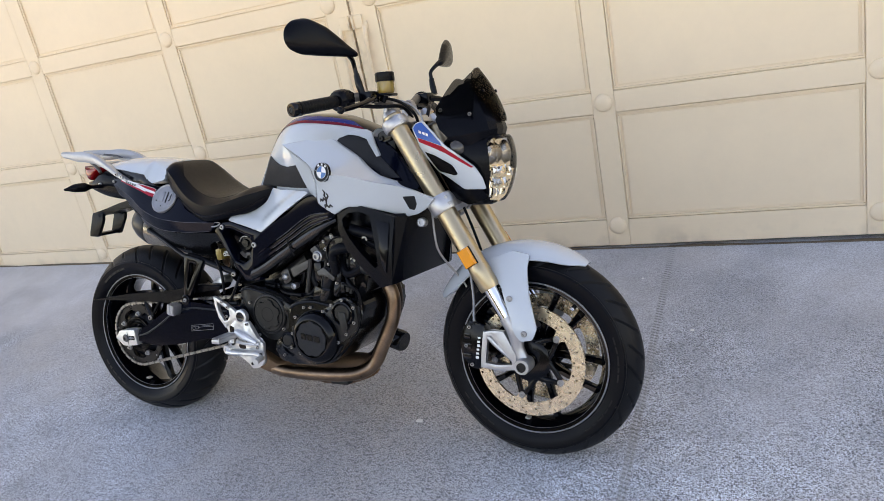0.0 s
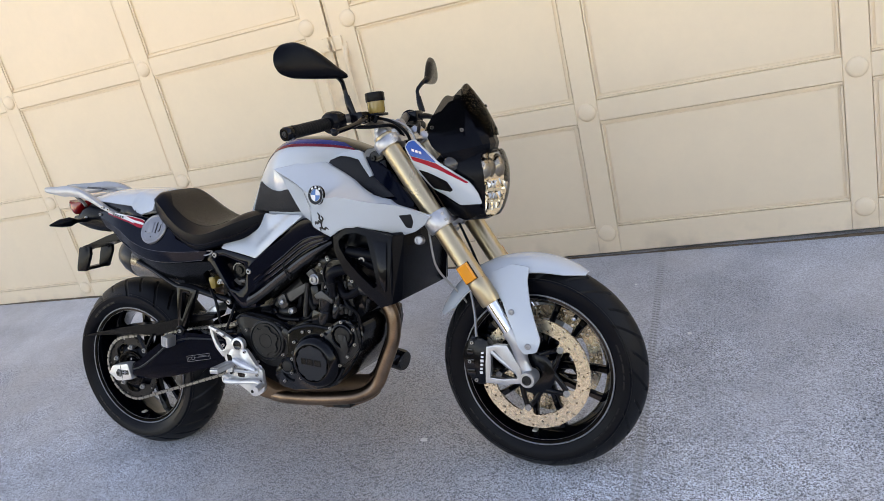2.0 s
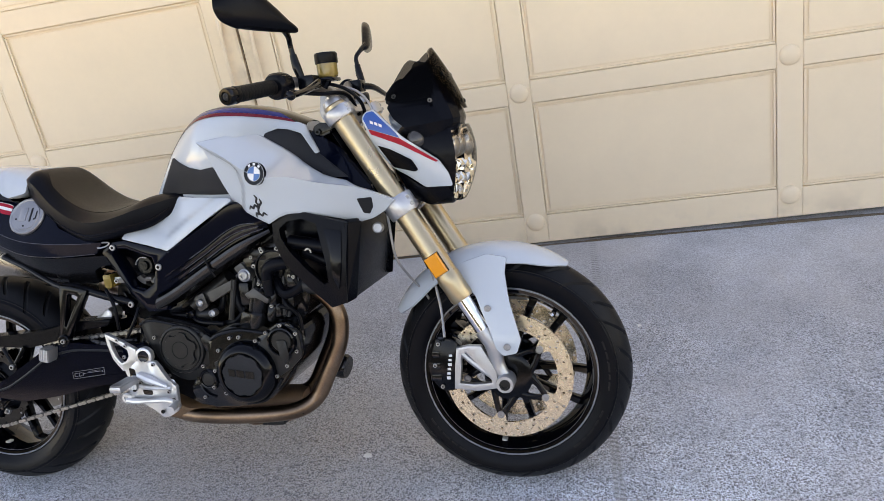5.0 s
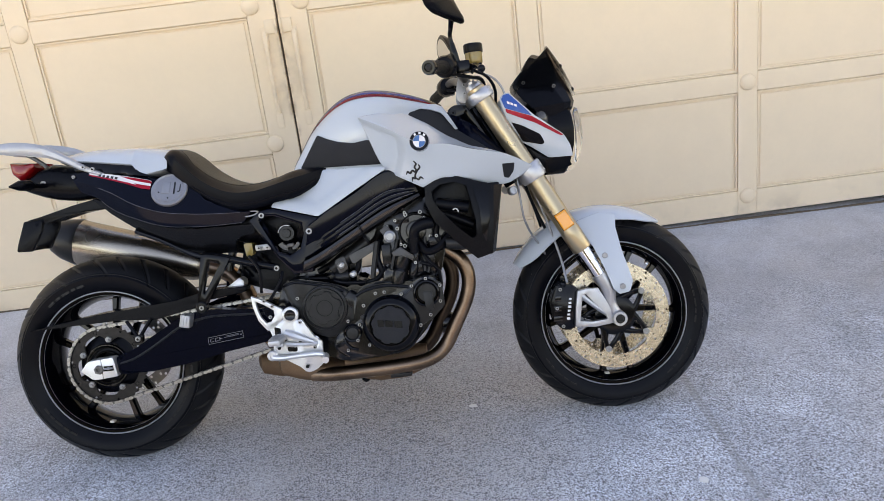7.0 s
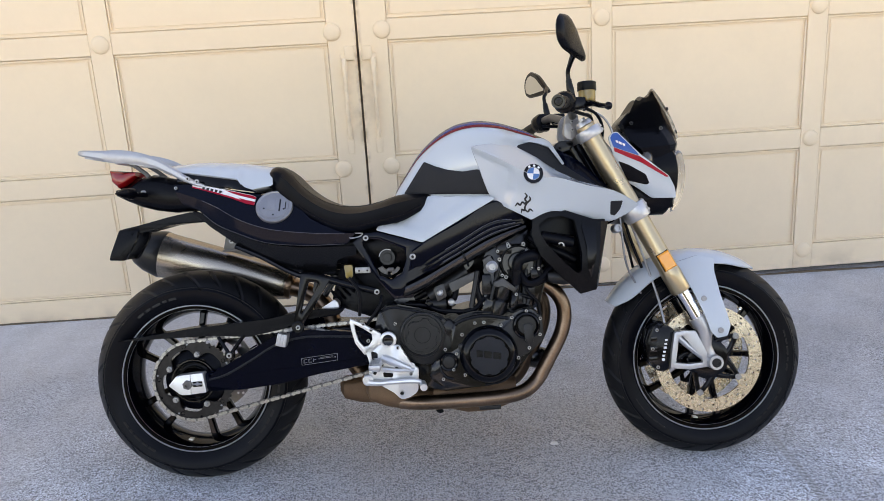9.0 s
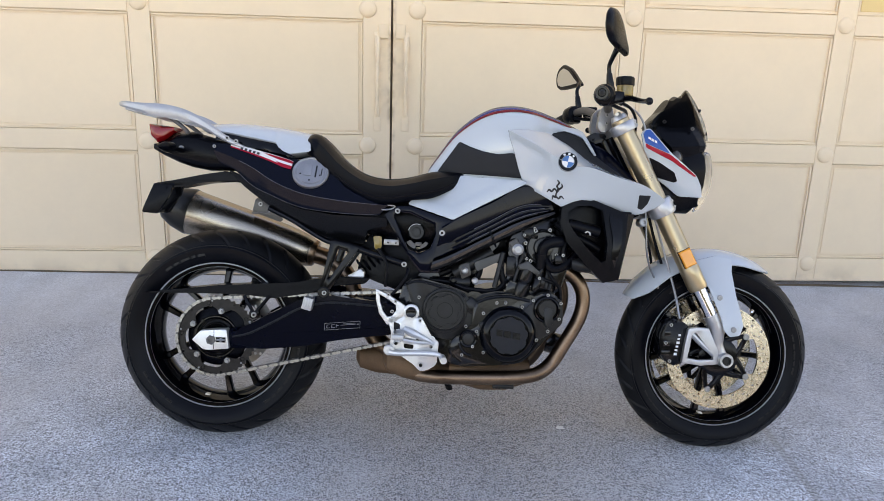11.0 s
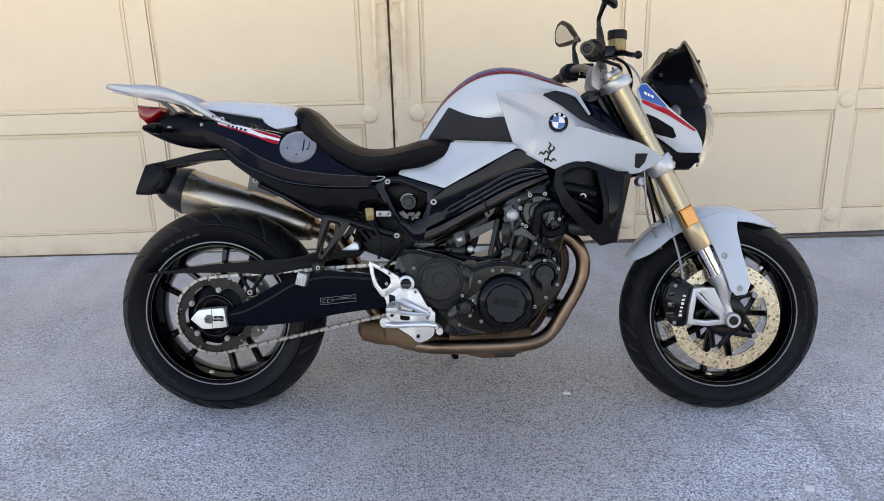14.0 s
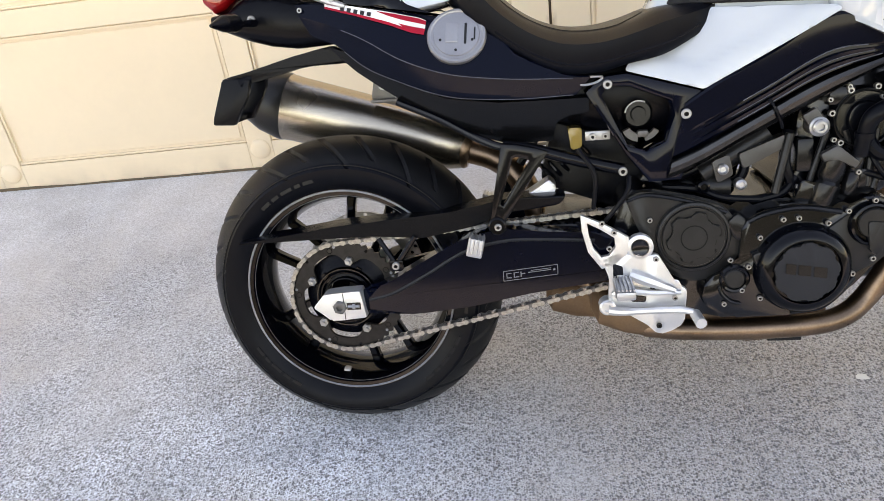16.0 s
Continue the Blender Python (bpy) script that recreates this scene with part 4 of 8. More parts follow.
        w = Vector((-FORK_DIR.z, 0, FORK_DIR.x))
        rows = []
        for yy, e, back in ((-0.085, 0.022, 0.018), (-0.045, 0.03, 0.04), (0, 0.03, 0.05), (0.045, 0.03, 0.04), (0.085, 0.022, 0.018)):
            rows.append([Vector((0, yy, 0)) + c + w * k for c, k in ((c0, e), (c1, e), (c1, -back), (c0, -back))])
        skin(bm, rows)
        cl = part(name, bm, mt, bike, "cast silver fork clamp")
        for side in (-1, 1):
            for dd in (0.3, 0.7):
                bm = bmesh.new()
                p = on_fork(t + th * dd, side * 0.118) + Vector((0.036, 0, 0.02))
                rod(bm, p - Vector((0.010, 0, 0.006)), p + Vector((-0.006, side * 0.012, -0.006)), 0.0048, n=10)
                part("clamp_bolt", bm, "cast_mid", cl)
    bm = bmesh.new()
    rod(bm, on_fork(0.03, 0) - Vector((0.04, 0, 0.02)), on_fork(0.30, 0) - Vector((0.04, 0, 0.02)), 0.034, n=24)
    part("steering_head", bm, "satin_black", bike)


def build_fender(bike):
    bm = bmesh.new()
    rows = []
    cx, cz = AXLE_F
    rad = spline([(58, 0.312), (75, 0.322), (95, 0.331), (115, 0.337), (135, 0.337), (148, 0.335)])
    wid = spline([(58, 0.022), (66, 0.056), (78, 0.072), (100, 0.077), (130, 0.076), (142, 0.066), (148, 0.045)])
    fall = spline([(58, 0.006), (66, 0.022), (78, 0.034), (95, 0.045), (120, 0.045), (142, 0.036), (148, 0.02)])
    for th in (0.0, 0.0035):
        for k in range(31):
            a = 58 + 90 * k / 30
            row = []
            for j in range(17):
                v = -1 + 2 * j / 16
                r = rad(a) - fall(a) * abs(v) ** 2.6 - th
                row.append(Vector((cx + r * math.cos(radians(a)), v * (wid(a) - th), cz + r * math.sin(radians(a)))))
            rows.append(row)
    grid = [[bm.verts.new(p) for p in r] for r in rows]
    for blk in (grid[:31], grid[31:]):
        for a, b in zip(blk, blk[1:]):
            for j in range(16):
                bm.faces.new((a[j], a[j + 1], b[j + 1], b[j]))
    o, i = grid[:31], grid[31:]
    for k in range(30):
        for j in (0, 16):
            bm.faces.new((o[k][j], o[k + 1][j], i[k + 1][j], i[k][j]))
    for k in (0, 30):
        for j in range(16):
            bm.faces.new((o[k][j], o[k][j + 1], i[k][j + 1], i[k][j]))
    fender = part("front_fender", bm, "silver_white", bike, "glossy silver-white front mudguard")
    fn = surface([(1.46, 0.60, 0.074), (1.53, 0.61, 0.077), (1.40, 0.57, 0.076), (1.50, 0.50, 0.118), (1.555, 0.48, 0.120), (1.56, 0.38, 0.137), (1.52, 0.42, 0.136), (1.535, 0.57, 0.092)])
    for side in (-1, 1):
        part("fender_stay", panel([(1.395, 0.565), (1.44, 0.595), (1.50, 0.612), (1.55, 0.602), (1.544, 0.566), (1.552, 0.500), (1.574, 0.408), (1.562, 0.378), (1.530, 0.374), (1.514, 0.392), (1.500, 0.440), (1.470, 0.520), (1.430, 0.550)], fn, 0.006, side), "silver_white", fender)
        for x, z in ((1.500, 0.489), (1.541, 0.396)):
            bm = bmesh.new()
            turned(bm, [(0.0085, 0), (0.0085, 0.003), (0.0070, 0.0045), (0.0030, 0.0045), (0.0026, 0.002), (0, 0.002)], (x, side * (fn(x, z) + 0.0005), z), (0, side, 0), 18)
            part("fender_bolt", bm, "cast_mid", fender)


# tank: half width at each height
TANK_TOP = spline([(0.612, 0.836), (0.628, 0.862), (0.650, 0.895), (0.682, 0.942), (0.729, 0.990), (0.790, 1.028), (0.849, 1.040), (0.919, 1.034), (1.008, 1.008), (1.06, 0.985), (1.12, 0.955)])
TANK_W = spline([(0.612, 0.048), (0.65, 0.062), (0.70, 0.082), (0.76, 0.116), (0.82, 0.146), (0.88, 0.156), (0.93, 0.140), (0.97, 0.104), (1.00, 0.088), (1.06, 0.073), (1.12, 0.055)])
TANK_MID = spline([(0.612, 0.80), (0.70, 0.86), (0.80, 0.905), (0.90, 0.915), (1.0, 0.90), (1.12, 0.88)])


def tank_point(x, s, lift=0.0):
    """s from 0 on the ridge to 1 at the widest and 1.6 at the foot."""
    zt, w, zm = TANK_TOP(x), TANK_W(x), TANK_MID(x)
    if s <= 1:
        a = s * math.pi / 2
        y, z = w * math.sin(a) ** (2 / 3.2), zm + (zt - zm) * max(math.cos(a), 0) ** (2 / 3.0)
        n = Vector((0, math.sin(a) / w, math.cos(a) / max(zt - zm, 0.03))).normalized()
    else:
        k = (s - 1) / 0.6
        y, z = w * (1 - 0.17 * k), zm - 0.14 * k
        n = Vector((0, 1, 0))
    return Vector((x, y + n.y * lift, z + n.z * lift))


def tank_half(z, x):
    """Half width of the tank at a height."""
    zt, w, zm = TANK_TOP(x), TANK_W(x), TANK_MID(x)
    if z <= zm:
        return w * (1 - 0.17 * (zm - z) / 0.14)
    q = min((z - zm) / max(zt - zm, 1e-3), 0.999)
    a = math.acos(q ** (3.0 / 2))
    return w * math.sin(a) ** (2 / 3.2)


def tank_strip(x0, x1, s0, s1, lift, side, nx=26, ns=8):
    """A painted band on the tank; s0 and s1 are numbers or curves of x."""
    bm = bmesh.new()
    f0 = s0 if callable(s0) else (lambda x: s0)
    f1 = s1 if callable(s1) else (lambda x: s1)
    g = []
    for i in range(nx + 1):
        x = x0 + (x1 - x0) * i / nx
        row = []
        for j in range(ns + 1):
            p = tank_point(x, f0(x) + (f1(x) - f0(x)) * j / ns, lift)
            row.append(bm.verts.new((p.x, p.y * side, p.z)))
        g.append(row)
    for a, b in zip(g, g[1:]):
        for j in range(ns):
            bm.faces.new((a[j], a[j + 1], b[j + 1], b[j]))
    return bm


# wing panel: an upper and a lower face meeting in a crease
RIDGE = spline([(0.80, 0.975), (0.843, 0.953), (0.92, 0.912), (0.98, 0.876), (1.02, 0.858), (1.06, 0.856), (1.15, 0.832), (1.266, 0.799), (1.32, 0.765)])
RIDGE_Y = spline([(0.80, 0.172), (0.843, 0.182), (0.92, 0.205), (0.98, 0.225), (1.02, 0.229), (1.06, 0.224), (1.15, 0.208), (1.266, 0.176), (1.32, 0.148)])
SEAMS = [(x, RIDGE(x), RIDGE_Y(x)) for x in (0.82, 0.87, 0.92, 0.97, 1.02, 1.07, 1.12, 1.17, 1.22, 1.27, 1.31)]
WING_UP = surface(SEAMS + [(0.90, 0.965, 0.146), (0.967, 0.960, 0.102), (1.03, 0.922, 0.116), (1.083, 0.882, 0.124), (1.142, 0.850, 0.142), (1.20, 0.832, 0.148), (0.93, 0.935, 0.168)])
WING_LOW = surface(SEAMS + [(1.012, 0.745, 0.184), (1.112, 0.764, 0.180), (1.241, 0.725, 0.128), (0.893, 0.802, 0.160), (0.945, 0.775, 0.176), (1.06, 0.80, 0.200), (1.18, 0.77, 0.170), (0.96, 0.83, 0.196)])


def wing_y(x, z):
    if z > RIDGE(x):
        return WING_UP(x, z)
    # the hollow behind the badge
    edge_x = 0.965 - 0.35 * max(0.0, 0.84 - z)
    k = max(0.0, min(1.0, (RIDGE(x) - z) / 0.018)) * max(0.0, min(1.0, (edge_x - x) / 0.030))
    k = k * k * (3 - 2 * k)
    return WING_LOW(x, z) - 0.014 * k


def badge(bike_part, x, y, z, side, r=0.0275):
    """Round badge: black ring, chrome rim, quartered field."""
    n = Vector((-0.10, side, 0.12)).normalized()
    u = Vector((1, side * 0.10, 0)).normalized()
    u = (u - n * u.dot(n)).normalized()
    v = n.cross(u) * (1 if n.cross(u).z > 0 else -1)
    o = Vector((x, y, z))
    bm = bmesh.new()
    turned(bm, [(r, -0.006), (r, 0.002), (r * 0.97, 0.003), (0, 0.003)], o, n, 40)
    ringm = part("badge", bm, "gloss_black", bike_part, "round badge with blue and white quarters")
    for r0, r1, m in ((r * 0.965, r, "bolt"), (r * 0.61, r * 0.645, "bolt")):
        bm = bmesh.new()
        rows = []
        for k in range(40):
            a = 2 * math.pi * k / 40
            dd = u * math.cos(a) + v * math.sin(a)
            rows.append([o + dd * r0 + n * 0.003, o + dd * r1 + n * 0.003, o + dd * r1 + n * 0.0042, o + dd * r0 + n * 0.0042])
        skin(bm, rows, caps=False, closed=True)
        part("badge_ring", bm, m, bike_part)
    tilt = radians(-8)
    for q in range(4):
        bm = bmesh.new()
        vs = [bm.verts.new(o + n * 0.0037)]
        for k in range(9):
            a = tilt + math.pi / 2 * q + math.pi / 2 * k / 8
            vs.append(bm.verts.new(o + n * 0.0037 + (u * math.cos(a) + v * math.sin(a)) * r * 0.60))
        bm.faces.new(vs)
        part("badge_quarter", bm, "roundel_blue" if q % 2 == (1 if side < 0 else 0) else "decal_white", bike_part)
    for k in (-1, 0, 1):
        bm = bmesh.new()
        a = math.pi / 2 - k * 0.62 + tilt
        dd, tt = u * math.cos(a) + v * math.sin(a), v * math.cos(a) - u * math.sin(a)
        c = o + dd * r * 0.80 + n * 0.0036
        rows = [[c + dd * (i * r * 0.10) + tt * (j * r * 0.11) + n * h for i, j in ((-1, -1), (1, -1), (1, 1), (-1, 1))] for h in (0, 0.0008)]
        skin(bm, rows)
        part("badge_mark", bm, "decal_white", bike_part)


def build_tank(bike):
    bm = bmesh.new()
    rows = []
    for i in range(36):
        x = 0.612 + (1.075 - 0.612) * i / 35
        half = [tank_point(x, 1.6 * j / 20) for j in range(21)]
        rows.append([Vector((p.x, -p.y, p.z)) for p in half[::-1]] + half[1:])
    skin(bm, rows)
    tank = part("tank_cover", bm, "white", bike, "pearl white tank cover with blue and red stripes", 50)
    red_hi = spline([(0.62, 0.40), (0.68, 0.41), (0.78, 0.49), (0.90, 0.51), (1.0, 0.46), (1.05, 0.40)])
    for side in (-1, 1):
        part("red_stripe", tank_strip(0.618, 1.050, lambda x: red_hi(x) - 0.085, red_hi, 0.0012, side), "dark_red", tank, "dark red stripe")
        part("blue_stripe", tank_strip(0.618, 1.050, lambda x: red_hi(x) - 0.26, lambda x: red_hi(x) - 0.085, 0.0014, side), "navy_stripe", tank, "dark blue stripe")
        part("centre_panel", tank_strip(0.614, 1.074, 0.0, lambda x: red_hi(x) - 0.255 * max(0.0, min(1.0, (1.05 - x) / 0.045)), 0.0018, side, nx=60), "gloss_black", tank, "gloss black centre panel")
        knee = lambda x, z: tank_half(z, x)
        part("knee_pad", panel([(0.640, 0.834), (0.704, 0.926), (0.735, 0.910), (0.772, 0.896), (0.815, 0.888), (0.852, 0.892), (0.865, 0.890), (0.892, 0.820)], knee, 0.004, side, step=0.012, lift=0.0065), "pad", tank, "black rubber knee pad")
        low = surface([(0.56, 0.731, 0.150), (0.69, 0.691, 0.152), (0.90, 0.81, 0.166), (0.62, 0.83, 0.068), (0.70, 0.83, 0.094), (0.78, 0.83, 0.132), (0.72, 0.76, 0.138), (0.60, 0.79, 0.098)])

        def embossed(x, z):
            d1 = (z - (0.733 - (x - 0.558) * 0.31)) * 0.955
            d2 = (z - (0.692 + (x - 0.690) * 0.543)) * 0.879
            k = max(0.0, min(1.0, (min(d1, d2) - 0.024) / 0.018))
            return low(x, z) - 0.011 * k * k * (3 - 2 * k)
        lower = part("tank_side_panel", panel([(0.558, 0.733), (0.690, 0.692), (0.800, 0.752), (0.900, 0.806), (0.892, 0.813), (0.76, 0.821), (0.64, 0.829), (0.60, 0.79)], embossed, 0.004, side, lift=0.006, step=0.009), "white", tank, "pearl white side panel below the tank")
        # large wing panel, with its sunk lower rear facet and an air slot near the nose
        body = [(0.838, 0.956), (0.90, 0.964), (0.967, 0.958), (1.03, 0.920), (1.083, 0.880), (1.142, 0.846), (1.20, 0.828), (1.262, 0.800), (1.312, 0.772), (1.285, 0.748), (1.248, 0.730), (1.215, 0.724), (1.149, 0.746),
                (1.100, 0.762), (1.055, 0.764), (1.030, 0.757), (0.999, 0.742), (0.945, 0.772), (0.893, 0.802), (0.876, 0.845), (0.858, 0.900)]
        wing = part("wing_panel", ridge_panel(body[:9], [body[0]] + body[:7:-1], RIDGE, wing_y, side), "white", tank, "pearl white wing panel with a badge", 12)
        badge(tank, 1.004, side * (wing_y(1.004, 0.868) + 0.007), 0.868, side)
        part("air_slot", panel([(1.226, 0.784), (1.262, 0.784), (1.258, 0.760), (1.244, 0.742), (1.230, 0.746)], wing_y, 0.002, side, lift=0.0045, step=0.012, round_=0.003, edge=0.001), "decal_black", tank, "black air slot")
        rec = surface([(0.966, 0.957, 0.094), (1.014, 0.967, 0.090), (1.071, 0.949, 0.080), (1.105, 0.905, 0.087), (1.195, 0.832, 0.128), (1.083, 0.870, 0.102), (1.02, 0.915, 0.106)])
        part("intake_panel", panel([(0.966, 0.957), (1.014, 0.968), (1.040, 0.962), (1.071, 0.949), (1.104, 0.904), (1.140, 0.876), (1.195, 0.834), (1.142, 0.836), (1.083, 0.866), (1.02, 0.908)], rec, 0.004, side, lift=0.003, step=0.012, round_=0.003), "pad", tank, "matt black intake panel")
        rim = surface([(1.000, 0.972, 0.088), (1.030, 0.982, 0.066), (1.075, 0.972, 0.060), (1.112, 0.900, 0.088), (1.070, 0.950, 0.082), (1.014, 0.970, 0.088)])
        part("tank_edge", panel([(0.996, 0.968), (1.030, 0.982), (1.058, 0.979), (1.076, 0.970), (1.086, 0.953), (1.115, 0.899), (1.107, 0.897), (1.072, 0.950), (1.042, 0.963), (1.014, 0.968)], rim, 0.008, side, lift=0.007, round_=0.002, step=0.012, edge=0.002), "white", tank)
        inner = surface([(1.05, 0.95, 0.075), (1.28, 0.80, 0.125), (1.15, 0.83, 0.135), (1.2, 0.93, 0.075)])
        part("inner_cover", panel([(1.04, 0.965), (1.10, 0.950), (1.17, 0.90), (1.245, 0.815), (1.25, 0.76), (1.14, 0.80), (1.08, 0.87)], inner, 0.01, side, lift=-0.015, step=0.012), "navy", tank)
        # thin snake-like sticker
        if side < 0:
            bm = bmesh.new()
            base = lambda x, z: (0.980 + (x - 0.984) * 0.84, -(wing_y(0.980 + (x - 0.984) * 0.84, 0.788 + (z - 0.801) * 0.92) + 0.0034), 0.788 + (z - 0.801) * 0.92)
            for ln in ([(0.955, 0.795), (0.962, 0.803), (0.970, 0.797), (0.978, 0.806), (0.986, 0.800), (0.990, 0.806)],
                       [(0.985, 0.833), (0.992, 0.824), (0.986, 0.814), (0.992, 0.806)],
                       [(0.974, 0.772), (0.976, 0.784), (0.984, 0.780), (0.986, 0.792), (0.992, 0.800)],
                       [(1.012, 0.776), (1.002, 0.783), (0.995, 0.776), (0.987, 0.782)],
                       [(1.000, 0.822), (1.003, 0.812), (0.994, 0.804), (0.986, 0.796)]):
                tube(bm, [base(*q) for q in ln], [0.0014] + [0.0028] * (len(ln) - 2) + [0.0022], 6, 4)
            part("sticker", bm, "decal_black", tank, "thin curling black sticker")


def seat_fall(v):
    """Nearly flat across the top, then rolling down to the sides."""
    k = abs(v)
    return 0.06 * k * k + 0.32 * max(0.0, (k - 0.62) / 0.38) ** 1.7


def build_seat(bike):
    top = spline([(0.245, 0.920), (0.264, 0.932), (0.290, 0.929), (0.312, 0.912), (0.348, 0.872), (0.390, 0.838), (0.438, 0.815), (0.508, 0.806), (0.569, 0.815), (0.62, 0.832), (0.70, 0.838)])
    low = spline([(0.245, 0.880), (0.275, 0.858), (0.331, 0.806), (0.369, 0.778), (0.452, 0.737), (0.517, 0.735), (0.566, 0.745), (0.631, 0.756), (0.685, 0.781), (0.714, 0.797), (0.726, 0.812)])
    wid = spline([(0.245, 0.078), (0.258, 0.100), (0.280, 0.117), (0.332, 0.136), (0.438, 0.160), (0.508, 0.168), (0.58, 0.162), (0.64, 0.136), (0.70, 0.106), (0.726, 0.080)])
    bm = bmesh.new()
    rows = []
    for i in range(40):
        x = 0.245 + (0.726 - 0.245) * i / 39
        w, zt, zl = wid(x), top(x), low(x)
        row = []
        for j in range(21):
            v = -1 + 2 * j / 20
            z = zl + 0.012 + (zt - zl - 0.012) * (1 - seat_fall(v))
            if x > 0.6:
                z = min(z, 0.834)
            row.append(Vector((x, v * w * (0.985 if abs(v) < 1 else 1.0), z)))
        row.append(Vector((x, w * 1.005, zl + 0.012)))
        row.append(Vector((x, w * 0.97, zl)))
        row.append(Vector((x, 0, zl - 0.012)))
        row.append(Vector((x, -w * 0.97, zl)))
        row.append(Vector((x, -w * 1.005, zl + 0.012)))
        rows.append(row)
    skin(bm, rows)
    seat = part("seat", bm, "seat", bike, "black vinyl rider seat, worn dusty top", 60)
    # textured top cover, a little proud of the smooth sides
    bm = bmesh.new()
    rows = []
    for i in range(28):
        x = 0.285 + (0.600 - 0.285) * i / 27
        w, zt, zl = wid(x), top(x), low(x)
        end = min(1.0, 0.55 + 3.0 * min(i, 27 - i) / 27)
        up_ = [Vector((x, v * w * 0.985 * end, zl + 0.0132 + (zt - zl - 0.012) * (1 - seat_fall(v * end)))) for v in [0.70 * (-1 + j / 7) for j in range(15)]]
        rows.append(up_ + [p - Vector((0, 0, 0.004)) for p in up_[::-1]])
    skin(bm, rows)
    part("seat_top", bm, "seat_top", seat, "worn brownish textured seat top", 60)
    for side in (-1, 1):
        bm = bmesh.new()
        tube(bm, [(x, side * (wid(x) * 1.003), low(x) + 0.016) for x in (0.34, 0.40, 0.46, 0.52, 0.58, 0.64, 0.69)], 0.0022, 6, 3)
        part("piping", bm, "plastic", seat)


def build_tail(bike):
    # white hump behind the rider
    bm = bmesh.new()
    tp = spline([(-0.06, 0.950), (0.033, 0.958), (0.122, 0.954), (0.201, 0.945), (0.262, 0.934)])
    wd = spline([(-0.06, 0.080), (0.05, 0.098), (0.15, 0.112), (0.22, 0.120), (0.262, 0.122)])
    lw = [(-0.06, 0.934), (0.021, 0.924), (0.160, 0.900), (0.166, 0.897), (0.176, 0.878), (0.186, 0.871), (0.205, 0.867), (0.255, 0.875), (0.262, 0.882)]
    rows = []
    for i in range(56):
        x = -0.06 + 0.318 * i / 55
        w, zt, zl = wd(x), tp(x), float(np.interp(x, [p[0] for p in lw], [p[1] for p in lw]))
        row = []
        for j in range(25):
            v = -1 + 2 * j / 24
            fall = abs(v) ** 3.4
            z = zl + (zt - zl) * (1 - fall)
            row.append(Vector((x + 0.010 * fall * max(0.0, i / 55 - 0.8) * 5, v * w, z)))
        row += [Vector((x, w * 0.95, zl - 0.004)), Vector((x, 0, zl - 0.01)), Vector((x, -w * 0.95, zl - 0.004))]
        rows.append(row)
    skin(bm, rows)
    part("tail_cover", bm, "white", bike, "pearl white tail hump", 45)
    line = spline([(-0.03, 0.874), (0.04, 0.850), (0.097, 0.825), (0.164, 0.786), (0.241, 0.756), (0.337, 0.739), (0.462, 0.729), (0.50, 0.727)])
    upper = surface([(-0.03, 0.874, 0.086), (0.04, 0.850, 0.108), (0.097, 0.825, 0.126), (0.164, 0.786, 0.146), (0.241, 0.756, 0.160), (0.337, 0.739, 0.166), (0.462, 0.729, 0.155),
                     (0.0, 0.893, 0.086), (0.07, 0.882, 0.102), (0.16, 0.866, 0.108), (0.233, 0.850, 0.110), (0.318, 0.850, 0.102), (0.345, 0.815, 0.128), (0.40, 0.765, 0.148), (0.27, 0.813, 0.133)])

    def up(x, z):
        return upper(x, max(z, line(x))) - 0.22 * max(0.0, line(x) - z)
    crease = spline([(-0.02, 0.835), (0.045, 0.812), (0.094, 0.772), (0.159, 0.742), (0.241, 0.712), (0.339, 0.699), (0.48, 0.696)])

    def dn(x, z):
        zc = crease(x)
        return up(x, zc) - 0.006 - 0.30 * max(0.0, zc - z) - 2.0 * max(0.0, zc - z) ** 2
    for side in (-1, 1):
        top = [(-0.03, 0.893), (0.012, 0.893), (0.068, 0.882), (0.160, 0.866), (0.233, 0.850), (0.273, 0.860), (0.318, 0.850), (0.345, 0.815), (0.372, 0.775), (0.455, 0.735), (0.500, 0.729)]
        bottom = [(-0.03, 0.890), (-0.02, 0.862), (-0.005, 0.835), (0.045, 0.815), (0.094, 0.773), (0.159, 0.743), (0.241, 0.713), (0.339, 0.700), (0.400, 0.696), (0.475, 0.697), (0.500, 0.726)]
        body = part("tail_panel", ridge_panel(top, bottom, line, up, side, 70, 8, 12, 0.003, 0.001, 0.018), "navy", bike, "deep navy-black fuel tank side panel", 11)
        part("tail_lower_panel", panel([(0.020, 0.815), (0.060, 0.800), (0.110, 0.762), (0.170, 0.736), (0.245, 0.707), (0.339, 0.694), (0.498, 0.690), (0.498, 0.664), (0.462, 0.660), (0.440, 0.650), (0.432, 0.612), (0.346, 0.615), (0.272, 0.639), (0.205, 0.678), (0.122, 0.731), (0.073, 0.765)], dn, 0.030, side, step=0.011, edge=0.0), "side_plastic", bike, "satin black lower tail panel")
        part("tail_insert", panel([(-0.02, 0.934), (0.152, 0.904), (0.168, 0.900), (0.182, 0.876), (0.230, 0.856), (0.068, 0.886), (-0.02, 0.898)], surface([(0, 0.93, 0.082), (0.2, 0.88, 0.118), (0.0, 0.89, 0.088), (0.2, 0.86, 0.128)]), 0.004, side), "gloss_black", body)
        # model stripe: white ground, red sweep, plain bars for the lettering
        flat = dict(step=0.02, round_=0, edge=0.0)
